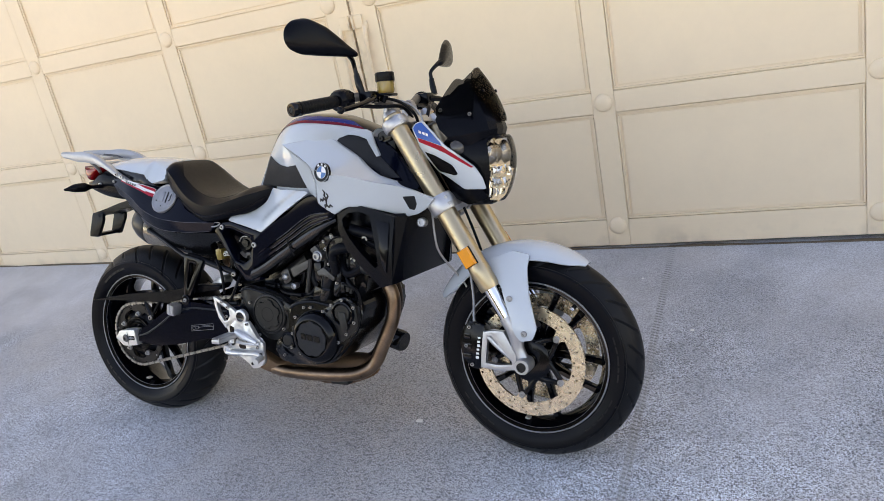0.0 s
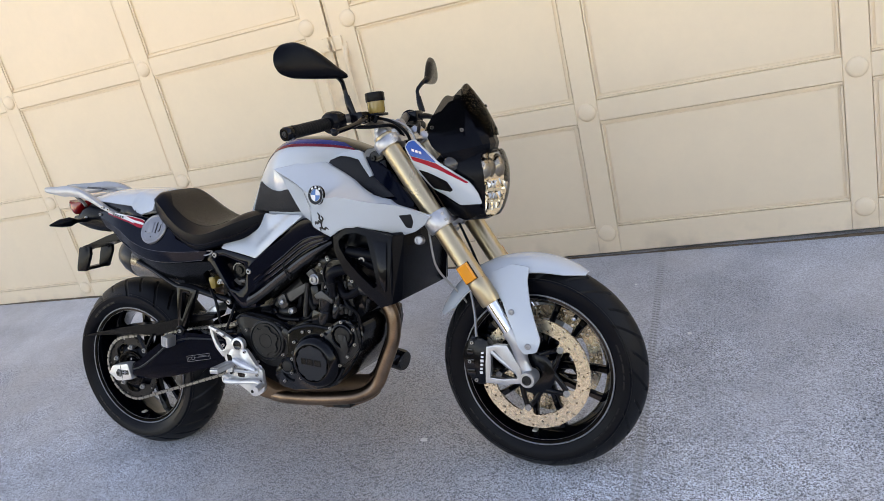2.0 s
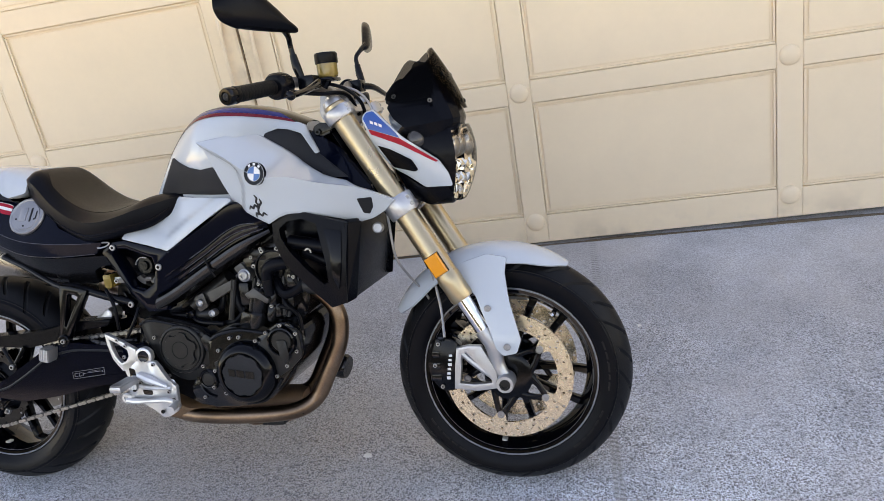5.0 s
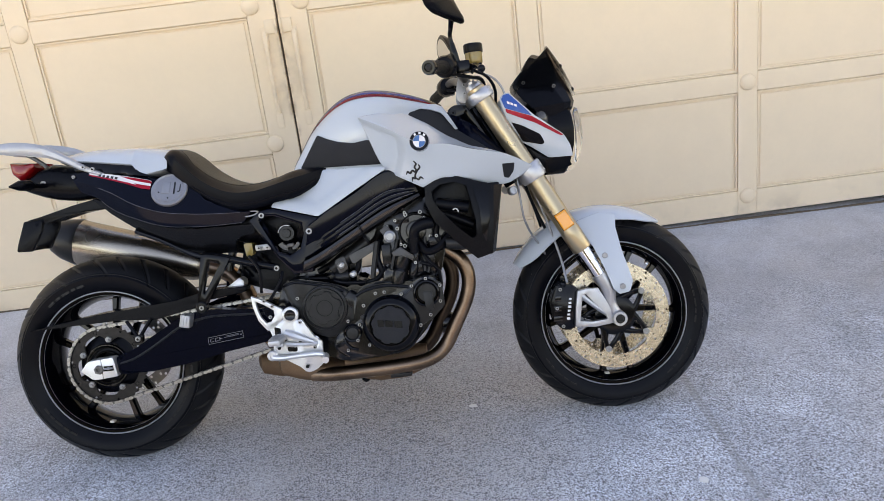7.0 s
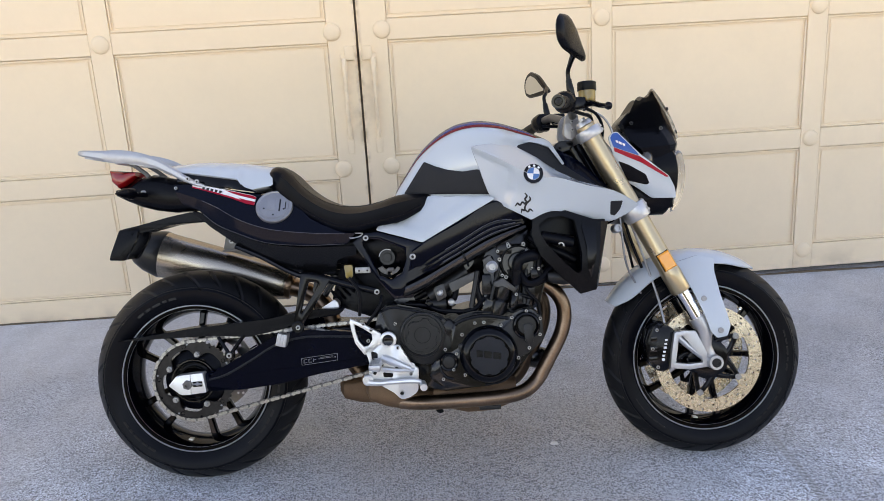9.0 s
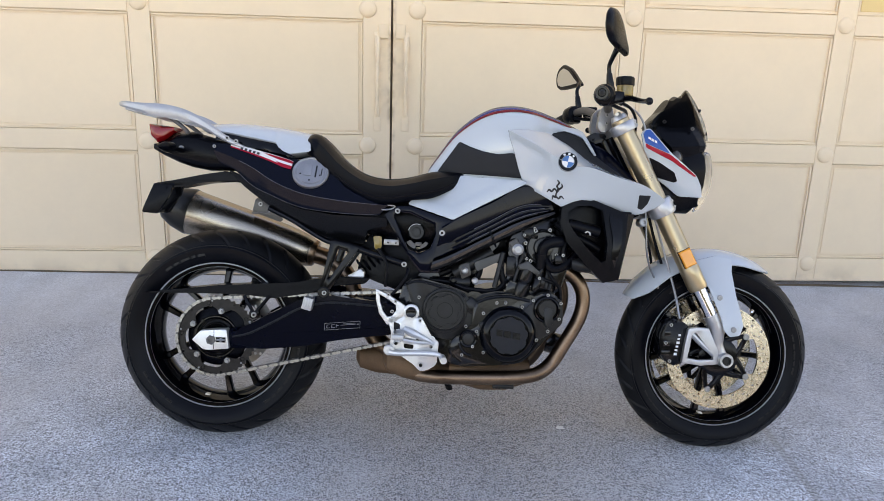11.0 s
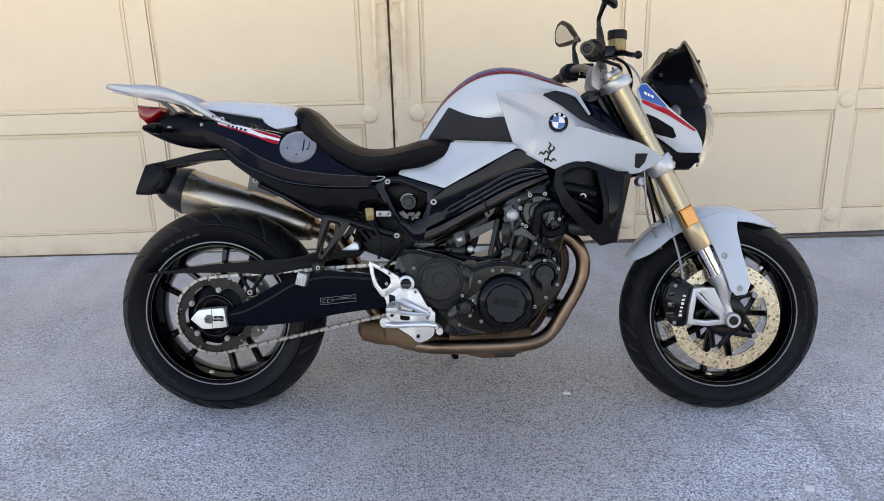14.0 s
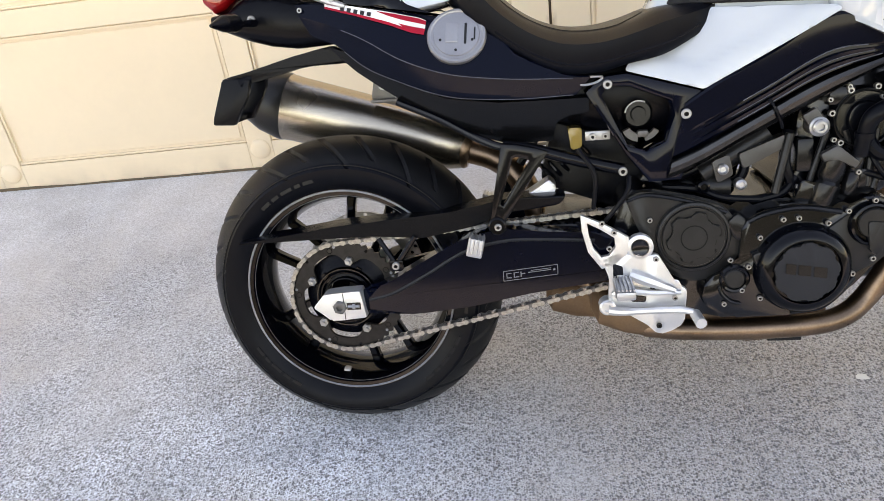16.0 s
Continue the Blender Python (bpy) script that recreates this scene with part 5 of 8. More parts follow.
        part("tail_decal", panel([(0.030, 0.8915), (0.085, 0.8800), (0.150, 0.8650), (0.206, 0.8500), (0.218, 0.8440), (0.214, 0.8230), (0.190, 0.8280), (0.150, 0.8440), (0.085, 0.8660), (0.030, 0.8820)], up, 0.0005, side, lift=0.0045, **flat), "decal_white", body, "white and red decal stripe")
        part("decal_band", panel([(0.030, 0.8845), (0.085, 0.8690), (0.150, 0.8478), (0.190, 0.8320), (0.214, 0.8250), (0.214, 0.8205), (0.190, 0.8262), (0.150, 0.8425), (0.085, 0.8645), (0.030, 0.8808)], up, 0.0004, side, lift=0.0052, **flat), "red", body)
        part("decal_band", panel([(0.126, 0.8690), (0.160, 0.8610), (0.206, 0.8490), (0.218, 0.8430), (0.217, 0.8370), (0.200, 0.8420), (0.172, 0.8500), (0.150, 0.8580)], up, 0.0004, side, lift=0.0053, **flat), "red", body)
        part("decal_band", panel([(0.168, 0.8440), (0.190, 0.8370), (0.216, 0.8305), (0.214, 0.8235), (0.196, 0.8280), (0.180, 0.8335)], up, 0.0004, side, lift=0.0056, **flat), "red", body)
        for k, h in enumerate((0.0085, 0.0085, 0.0080, 0.0080, 0.0075)):
            x = 0.062 + 0.0125 * k
            z = 0.8775 - 0.0032 * k
            part("decal_mark", panel([(x, z + h / 2), (x + 0.0075, z + h / 2 - 0.0018), (x + 0.0055, z - h / 2 - 0.0008), (x - 0.0015, z - h / 2 + 0.0012)], up, 0.0003, side, lift=0.0058, **flat), "decal_black", body)
        # thin pale lines that paint a glint along the body creases
        xs = [0.06 + 0.41 * k / 16 for k in range(17)]
        for curve, dz in ((line, -0.001), (crease, 0.002)):
            bm = bmesh.new()
            tube(bm, [(x, side * (up(x, curve(x) + dz) + 0.0030), curve(x) + dz) for x in xs], 0.0008, 6, 3)
            part("crease_line", bm, "edge_glint", body)
    # fuel filler cap on the right flank
    cx, cz, e = 0.272, 0.813, 0.02
    n = Vector((-(up(cx + e, cz) - up(cx - e, cz)) / (2 * e), -1.0, -(up(cx, cz + e) - up(cx, cz - e)) / (2 * e))).normalized()
    o = Vector((cx, -(up(cx, cz) + 0.003), cz)) - n * 0.001
    bm = bmesh.new()
    turned(bm, [(0.053, -0.014), (0.053, 0.004), (0.051, 0.007), (0.047, 0.0075), (0.045, 0.006), (0.041, 0.006), (0.040, 0.0075), (0.0, 0.0085)], o, n, 48)
    cap = part("fuel_cap", bm, "cast_mid", bike, "brushed aluminium fuel filler cap")
    u = Vector((1, -0.10, 0)).normalized()
    u = (u - n * u.dot(n)).normalized()
    v = u.cross(n) * (1 if u.cross(n).z > 0 else -1)
    for (a, b, w, h, hh) in ((-0.008, 0.004, 0.011, 0.019, 0.0105), (0.016, 0.002, 0.0022, 0.020, 0.0095), (0.032, 0.002, 0.0015, 0.012, 0.0088)):
        bm = bmesh.new()
        rows = [[o + n * k + u * (a + i * w * sc) + v * (b + j * h * sc) for i, j in ((-1, -1), (1, -1), (1, 1), (-1, 1))] for k, sc in ((0.006, 1.0), (hh - 0.001, 1.0), (hh, 0.85))]
        skin(bm, rows)
        part("key_flap" if w > 0.01 else "cap_groove", bm, "cast_mid" if w > 0.01 else "engine_grey", cap)
    for k in range(3):
        bm = bmesh.new()
        a = radians(200 + 70 * k)
        c = o + n * 0.0078 + (u * math.cos(a) + v * math.sin(a)) * 0.030
        rod(bm, c, c + n * 0.001, 0.0025, n=8)
        part("cap_screw", bm, "engine_grey", cap)
    # tail lamp and its housing
    bm = loft([(-0.230, 0.040, 0.936, 0.947), (-0.222, 0.050, 0.905, 0.947), (-0.205, 0.056, 0.889, 0.945), (-0.185, 0.058, 0.896, 0.942), (-0.150, 0.058, 0.924, 0.938)], 20, 3.6)
    part("tail_lamp", bm, "tail", bike, "red tail lamp lens")
    bm = loft([(-0.214, 0.046, 0.868, 0.888), (-0.18, 0.060, 0.850, 0.892), (-0.14, 0.066, 0.832, 0.918), (-0.10, 0.068, 0.820, 0.928), (-0.05, 0.068, 0.812, 0.915), (0.02, 0.070, 0.815, 0.895), (0.08, 0.07, 0.80, 0.87)], 20, 4.0)
    part("tail_housing", bm, "plastic", bike, "black tail lamp housing")
    for side in (-1, 1):
        bm = bmesh.new()
        turned(bm, [(0.008, -0.01), (0.008, 0.003), (0.0065, 0.005), (0.004, 0.005), (0.004, 0.001), (0, 0.001)], (-0.124, side * 0.0670, 0.874), (0, side, 0), 18)
        part("housing_bolt", bm, "bolt", bike)
        # indicator
        bm = bmesh.new()
        tube(bm, [(-0.120, side * 0.065, 0.868), (-0.128, side * 0.098, 0.868), (-0.132, side * 0.115, 0.869)], [0.008, 0.006, 0.009], 10)
        tube(bm, [(-0.131, side * 0.110, 0.869), (-0.134, side * 0.130, 0.870), (-0.140, side * 0.165, 0.870), (-0.148, side * 0.202, 0.868)], [0.009, 0.017, 0.015, 0.003], 14)
        part("rear_indicator", bm, "plastic", bike, "black slim rear indicator")
    # luggage rack
    bm = bmesh.new()
    rail_t = spline([(-0.316, 1.006), (-0.237, 1.001), (-0.163, 0.998), (-0.089, 0.979), (-0.022, 0.940), (0.030, 0.905), (0.070, 0.886)])
    rail_b = spline([(-0.316, 0.994), (-0.250, 0.976), (-0.187, 0.962), (-0.138, 0.958), (-0.089, 0.946), (-0.040, 0.926), (0.003, 0.902), (0.040, 0.886), (0.070, 0.878)])
    rail_y = spline([(-0.316, 0.040), (-0.30, 0.066), (-0.24, 0.080), (-0.16, 0.087), (-0.05, 0.094), (0.07, 0.101)])
    for side in (-1, 1):
        rows = []
        for i in range(33):
            x = -0.316 + 0.386 * i / 32
            zt, zb, y = rail_t(x), rail_b(x), side * rail_y(x)
            zc, h, w = (zt + zb) / 2, (zt - zb) / 2, 0.0115
            rows.append([Vector((x, y + w * p, zc + h * q)) for p, q in ((-1, -0.5), (-0.55, -1), (0.55, -1), (1, -0.5), (1, 0.5), (0.55, 1), (-0.55, 1), (-1, 0.5))])
        skin(bm, rows)
    rack = part("rack_rail", bm, "rack_alu", bike, "cast aluminium luggage rack rails")
    bm = bmesh.new()
    o1 = [(-0.10, -0.090), (-0.20, -0.084), (-0.29, -0.066), (-0.300, -0.045), (-0.300, 0.045), (-0.29, 0.066), (-0.20, 0.084), (-0.10, 0.090), (-0.07, 0.06), (-0.07, -0.06)]
    i1 = [(-0.12, -0.066), (-0.19, -0.062), (-0.265, -0.05), (-0.275, -0.035), (-0.275, 0.035), (-0.265, 0.05), (-0.19, 0.062), (-0.12, 0.066), (-0.10, 0.04), (-0.10, -0.04)]
    hz = lambda x: 0.952 - (x + 0.1) * 0.18
    vr = [[bm.verts.new((x, y, hz(x) + dz)) for x, y in o] for o, dz in ((o1, 0.004), (i1, 0.004), (i1, -0.004), (o1, -0.004))]
    for a, b in zip(vr, vr[1:] + vr[:1]):
        for k in range(10):
            j = (k + 1) % 10
            bm.faces.new((a[k], a[j], b[j], b[k]))
    box(bm, (-0.205, -0.063, 0.962), (-0.165, 0.063, 0.972), 0.003)
    part("rack_plate", bm, "rack_alu", rack)
    for side in (-1, 1):
        bm = bmesh.new()
        tube(bm, [(-0.25, side * 0.07, 0.984), (-0.17, side * 0.072, 0.968), (-0.118, side * 0.075, 0.935), (-0.10, side * 0.078, 0.918)], [0.005, 0.006, 0.006, 0.006], 10)
        part("rack_stay", bm, "cast_grey", rack)
        for x, z in ((0.048, 0.897), (0.022, 0.906)):
            bm = bmesh.new()
            bolt(bm, x, side * 0.108, z, 0.008, side, 0.007)
            part("rack_bolt", bm, "bolt", rack)
        bm = bmesh.new()
        bolt(bm, -0.02, side * 0.09, 0.882, 0.006, side)
        part("rack_bolt", bm, "bolt", rack)
    # plate hanger: arm, two cheeks and a cross bar
    bm = bmesh.new()
    plate(bm, rounded([(0.072, 0.780), (0.007, 0.812), (-0.060, 0.800), (-0.159, 0.777), (-0.206, 0.769), (-0.200, 0.757), (-0.143, 0.757), (-0.060, 0.775), (0.010, 0.782)], 0.006, 2), -0.05, 0.05, 0.004)
    hang = part("plate_hanger", bm, "plastic", bike, "black number plate hanger")
    for side in (-1, 1):
        bm = bmesh.new()
        plate(bm, rounded([(-0.208, 0.769), (-0.150, 0.764), (-0.160, 0.735), (-0.196, 0.676), (-0.244, 0.679), (-0.236, 0.700)], 0.006, 2), *sorted((side * 0.056, side * 0.043)), 0.003)
        part("hanger_cheek", bm, "plastic", hang)
        bm = bmesh.new()
        tube(bm, [(-0.12, side * 0.030, 0.772), (-0.155, side * 0.042, 0.765), (-0.175, side * 0.050, 0.755)], [0.010, 0.010, 0.010], 10)
        part("hanger_stay", bm, "plastic", hang)
    bm = bmesh.new()
    box(bm, (-0.243, -0.052, 0.678), (-0.200, 0.052, 0.690), 0.004)
    part("cross_bar", bm, "plastic", hang)


def build_exhaust(bike):
    # silencer on the far side, rising to the rear
    a, b = Vector((0.240, 0.175, 0.560)), Vector((-0.250, 0.195, 0.705))
    w = (b - a).normalized()
    u = Vector((0, 1, 0)) - w * w.y
    u.normalize()
    v = w.cross(u)
    L_ = (b - a).length
    rows = []
    for t, r in ((-0.01, 0.036), (0.0, 0.044), (0.03, 0.052), (0.10, 0.060), (0.25, 0.067), (0.40, 0.071), (L_ - 0.085, 0.073)):
        rows.append(ring(a + w * t, u, v, r * 0.86, 40, r * 1.05))
    bm = bmesh.new()
    skin(bm, rows)
    can = part("silencer", bm, "steel", bike, "brushed steel silencer")
    rows = []
    for t, r in ((L_ - 0.088, 0.0735), (L_ - 0.080, 0.0745), (L_ - 0.03, 0.064), (L_ + 0.004, 0.048), (L_ + 0.012, 0.038), (L_ - 0.01, 0.030)):
        rows.append(ring(a + w * t, u, v, r * 0.86, 40, r * 1.05))
    bm = bmesh.new()
    skin(bm, rows)
    part("end_cap", bm, "engine_grey", can, "dark satin silencer end cap")
    bm = bmesh.new()
    rows = [ring(a + w * t, u, v, r * 0.88, 32, r * 1.02) for t, r in ((-0.012, 0.040), (-0.006, 0.0445), (0.012, 0.0455), (0.016, 0.043))]
    skin(bm, rows)
    part("band", bm, "header", can)
    bm = bmesh.new()
    plate(bm, rounded([(0.058, 0.734), (0.085, 0.738), (0.149, 0.668), (0.140, 0.660), (0.048, 0.690)], 0.006), 0.118, 0.126, 0.002)
    box(bm, (0.05, 0.10, 0.683), (0.13, 0.15, 0.690), 0.002)
    part("silencer_bracket", bm, "cast_grey", can)
    for x, z in ((0.075, 0.716), (0.108, 0.690)):
        bm = bmesh.new()
        bolt(bm, x, 0.118, z, 0.009, -1, 0.006)
        part("bracket_bolt", bm, "bolt", can)
    bm = bmesh.new()
    tube(bm, [(0.25, 0.172, 0.556), (0.31, 0.160, 0.535), (0.36, 0.140, 0.49), (0.40, 0.12, 0.40), (0.46, 0.09, 0.30), (0.52, 0.06, 0.255)], 0.030, 18)
    part("link_pipe", bm, "header", bike, "heat-stained steel link pipe")
    # two headers, the near one sweeping down and back under the engine
    for y, dx in ((-0.070, 0.0), (0.025, -0.048)):
        bm = bmesh.new()
        tube(bm, [(0.985 + dx, y, 0.560), (1.030 + dx, y, 0.556), (1.078 + dx, y, 0.522), (1.100 + dx, y, 0.470), (1.090 + dx, y, 0.405), (1.048 + dx, y, 0.325), (1.010 + dx, y, 0.262), (0.965 + dx, y * 1.2, 0.232), (0.90, y * 1.35, 0.222), (0.78, y * 1.35, 0.217), (0.67, y * 1.1, 0.212), (0.60, y * 0.9, 0.215)], 0.0215, 20, 7)
        # the far pipe takes a darker steel with its shade painted in
        part("header_pipe", bm, "header" if y < 0 else "shaded_header", bike, "heat-tinted brown steel header pipe")
    bm = loft([(0.497, 0.055, 0.240, 0.298), (0.510, 0.080, 0.216, 0.304), (0.560, 0.088, 0.198, 0.290), (0.62, 0.085, 0.186, 0.255), (0.70, 0.07, 0.180, 0.240)], 20, 3.4)
    far = loft([(0.405, 0.030, 0.222, 0.258), (0.418, 0.046, 0.200, 0.266), (0.47, 0.050, 0.185, 0.272), (0.54, 0.050, 0.180, 0.270)], 18, 3.4)
    far.transform(Matrix.Translation((0, 0.095, 0)))
    part("collector_wing", far, "sooty", bike, "rust-brown far half of the exhaust box")
    part("collector_box", bm, "sooty", bike, "dusty brown exhaust collector box")


def build_chassis(bike):
    # bridge frame beams
    for side in (-1, 1):
        def fl(y0, y1):
            return sorted((side * y0, side * y1))
        bm = bmesh.new()
        o8 = [(0.490, 0.700), (0.520, 0.726), (0.562, 0.729), (0.690, 0.690), (0.690, 0.62), (0.655, 0.535), (0.600, 0.533), (0.560, 0.585)]
        i8 = [(0.520, 0.693), (0.530, 0.708), (0.565, 0.705), (0.636, 0.676), (0.642, 0.650), (0.627, 0.606), (0.595, 0.590), (0.563, 0.602)]
        frame_plate(bm, o8, i8, *fl(0.150, 0.10), 0.007)
        fr = part("frame_rear_plate", bm, "navy", bike, "deep navy-black cast frame section")
        # beam section: rounded lower flange, three grooves, a plain upper facet
        low_x, low_z = spline([(0, 0.628), (0.08, 0.655), (0.4, 0.770), (0.75, 0.890), (1, 0.990)]), spline([(0, 0.533), (0.08, 0.541), (0.4, 0.600), (0.75, 0.662), (1, 0.714)])
        up_x, up_z = spline([(0, 0.660), (0.08, 0.690), (0.4, 0.800), (0.75, 0.905), (1, 0.968)]), spline([(0, 0.672), (0.08, 0.692), (0.4, 0.751), (0.75, 0.803), (1, 0.768)])
        flange = [(0.0, 0.128), (0.02, 0.145), (0.06, 0.155), (0.12, 0.161), (0.19, 0.163), (0.25, 0.161), (0.285, 0.155), (0.30, 0.150)]
        web = [(0.295, 0.149), (0.335, 0.149), (0.345, 0.159), (0.395, 0.160), (0.405, 0.150), (0.445, 0.150), (0.455, 0.160), (0.505, 0.161), (0.515, 0.151), (0.555, 0.151), (0.57, 0.157), (0.60, 0.1575), (0.95, 0.159), (0.985, 0.155), (1.0, 0.145)]
        made = []
        for prof, m, nm in ((web, "navy", "frame_beam"), (flange, "flange_grey", "beam_flange")):
            bm = bmesh.new()
            rows = []
            for k in range(25):
                t = k / 24
                fade = max(0.0, min(1.0, (t - 0.10) / 0.14)) * max(0.0, min(1.0, (1.0 - t) / 0.10))
                row = []
                for q, y in prof:
                    y = 0.157 + (y - 0.157) * (fade if 0.3 < q < 0.6 else 1.0)
                    row.append(Vector((low_x(t) + (up_x(t) - low_x(t)) * q, side * y, low_z(t) + (up_z(t) - low_z(t)) * q)))
                rows.append(row + [Vector((row[-1].x, side * 0.10, row[-1].z)), Vector((row[0].x, side * 0.10, row[0].z))])
            skin(bm, rows)
            made.append(part(nm, bm, m, bike if not made else made[0], "deep navy-black frame beam with long grooves" if not made else "satin grey lower flange", 24))
        bmz = made[0]
        # pale lines paint the glints on the groove edges
        for q, t0, t1 in ((0.345, 0.30, 0.96), (0.455, 0.26, 0.93), (0.57, 0.30, 0.90)):
            bm = bmesh.new()
            tube(bm, [(low_x(t) + (up_x(t) - low_x(t)) * q, side * 0.1592, low_z(t) + (up_z(t) - low_z(t)) * q) for t in [t0 + (t1 - t0) * k / 10 for k in range(11)]], 0.0011, 6, 2)
            part("beam_line", bm, "edge_glint", bmz)
        bm = bmesh.new()
        tube(bm, [(0.795, side * 0.160, 0.668), (0.803, side * 0.166, 0.655), (0.812, side * 0.167, 0.634), (0.818, side * 0.162, 0.618)], 0.003, 6)
        part("cable_tie", bm, "plastic", bmz)
        for x, z, r in ((0.529, 0.712, 0.010), (0.660, 0.653, 0.011)):
            bm = bmesh.new()
            bolt(bm, x, side * 0.150 if x < 0.6 else side * 0.157, z, r, side, 0.006)
            part("frame_bolt", bm, "cast_mid", bmz)
        # pieces behind the opening
        bm = bmesh.new()
        turned(bm, [(0.026, -0.03), (0.026, 0.0), (0.022, 0.006), (0.014, 0.006), (0.012, 0.012), (0, 0.012)], (0.585, side * 0.105, 0.652), (0, side, 0), 24)
        part("pivot_boss", bm, "engine_mid", fr)
        bm = bmesh.new()
        arc_block(bm, (0.588, 0.636), 0.020, 0.034, radians(205), radians(262), *sorted((side * 0.100, side * 0.116)), 8)
        arc_block(bm, (0.592, 0.636), 0.024, 0.034, radians(280), radians(330), *sorted((side * 0.100, side * 0.113)), 8)
        box(bm, (0.583, min(side * 0.100, side * 0.118), 0.610), (0.603, max(side * 0.100, side * 0.118), 0.622), 0.004)
        part("pivot_cup", bm, "cast_grey", fr)
        bm = bmesh.new()
        arc_block(bm, (0.585, 0.652), 0.0225, 0.0245, radians(60), radians(170), *sorted((side * 0.1135, side * 0.1165)), 12)
        part("pivot_ring", bm, "cast_mid", fr)
        bm = bmesh.new()
        tube(bm, [(0.478, side * 0.150, 0.722), (0.488, side * 0.152, 0.727), (0.520, side * 0.152, 0.726), (0.510, side * 0.152, 0.717), (0.486, side * 0.152, 0.714), (0.478, side * 0.150, 0.722)], 0.0022, 6, 4)
        part("latch_loop", bm, "alu", fr)
        # rear subframe stays
        bm = bmesh.new()
        tube(bm, [(0.555, side * 0.138, 0.557), (0.47, side * 0.135, 0.580), (0.385, side * 0.13, 0.606), (0.34, side * 0.128, 0.614)], 0.011, 12)
        sub = part("subframe_tube", bm, "satin_black", bike, "black subframe tube")
        bm = bmesh.new()
        tube(bm, [(0.150, side * 0.118, 0.706), (0.222, side * 0.126, 0.673), (0.262, side * 0.130, 0.650), (0.304, side * 0.133, 0.626), (0.338, side * 0.134, 0.612), (0.395, side * 0.136, 0.600)], 0.0075, 10)
        part("subframe_rail", bm, "gloss_black", sub)
        bm = bmesh.new()
        frame_plate(bm, [(0.338, 0.620), (0.366, 0.617), (0.402, 0.608), (0.422, 0.600), (0.329, 0.460), (0.306, 0.460)],
                    [(0.358, 0.592), (0.365, 0.594), (0.380, 0.590), (0.388, 0.585), (0.335, 0.505), (0.331, 0.507)], *sorted((side * 0.150, side * 0.128)), 0.005)
        pb = part("pillion_bracket", bm, "satin_black", sub, "black cast triangular pillion footrest bracket")
        bm = bmesh.new()
        turned(bm, [(0.017, -0.012), (0.017, 0.004), (0.014, 0.006), (0, 0.006)], (0.322, side * 0.150, 0.466), (0, side, 0), 20)
        part("peg_pivot", bm, "satin_black", pb)
        bm = bmesh.new()
        bolt(bm, 0.324, side * 0.156, 0.466, 0.0085, side, 0.006)
        part("pivot_bolt", bm, "bolt", pb)
        bm = bmesh.new()
        bm2 = Matrix.Translation((0.281, side * 0.172, 0.436)) @ Matrix.Rotation(radians(14), 4, "Y")
        box(bm, (-0.015, -0.018, -0.018), (0.015, 0.018, 0.018), 0.004)
        for k in range(4):
            box(bm, (-0.0135 + 0.0078 * k, -0.0205, -0.012), (-0.0100 + 0.0078 * k, 0.0205, 0.0195), 0.001, 1)
        bm.transform(bm2)
        part("pillion_peg", bm, "alu", sub, "ribbed folding pillion footrest")
        bm = bmesh.new()
        bolt(bm, 0.553, side * 0.149, 0.557, 0.010, side, 0.007)
        part("stay_bolt", bm, "bolt", sub)
    bm = bmesh.new()
    plate(bm, rounded([(0.459, 0.636), (0.484, 0.636), (0.484, 0.600), (0.464, 0.596)], 0.004), -0.125, -0.085, 0.004)
    part("brake_reservoir", bm, "fluid", bike, "small amber rear brake reservoir")
    bm = bmesh.new()
    bolt(bm, 0.503, -0.125, 0.618, 0.008)
    bolt(bm, 0.526, -0.118, 0.617, 0.007)
    box(bm, (0.49, -0.118, 0.610), (0.535, -0.112, 0.627), 0.002)
    part("reservoir_bracket", bm, "bolt", bike)
    # inner mass under the seat and tank keeps daylight out
    bm = loft([(0.30, 0.07, 0.68, 0.80), (0.42, 0.09, 0.64, 0.76), (0.55, 0.088, 0.60, 0.76), (0.70, 0.095, 0.60, 0.80), (0.90, 0.10, 0.66, 0.84), (1.05, 0.10, 0.74, 0.90)], 16, 4)
    part("airbox", bm, "plastic", bike, "matt black airbox")
    # block added to close the see-through gap by the engine
    bm = bmesh.new()
    plate(bm, rounded([(0.770, 0.690), (0.770, 0.585), (0.800, 0.560), (0.880, 0.560), (0.885, 0.690)], 0.015), 0.015, 0.070, 0.008)
    part("gap_filler", bm, "plastic", bike, "matt black filler block behind the engine gap")
    bm = bmesh.new()
    plate(bm, rounded([(0.405, 0.520), (0.440, 0.500), (0.560, 0.455), (0.610, 0.455), (0.605, 0.560), (0.560, 0.650), (0.460, 0.670), (0.425, 0.600)], 0.012), -0.020, 0.070, 0.008)
    part("inner_guard", bm, "plastic", bike, "black inner guard behind the shock")
    # shock absorber
    bm = bmesh.new()
    plate(bm, rounded([(0.352, 0.494), (0.368, 0.480), (0.424, 0.496), (0.436, 0.520), (0.422, 0.536), (0.400, 0.520)], 0.006, 3), -0.085, -0.035, 0.006)
    bolt(bm, 0.362, -0.085, 0.503, 0.008)
    part("shock_body", bm, "bright", bike, "bright aluminium shock absorber body")
    bm = bmesh.new()
    p0, p1 = Vector((0.415, 0.0, 0.530)), Vector((0.500, 0.0, 0.585))
    w = (p1 - p0).normalized()
    u = w.orthogonal().normalized()
    v = w.cross(u)
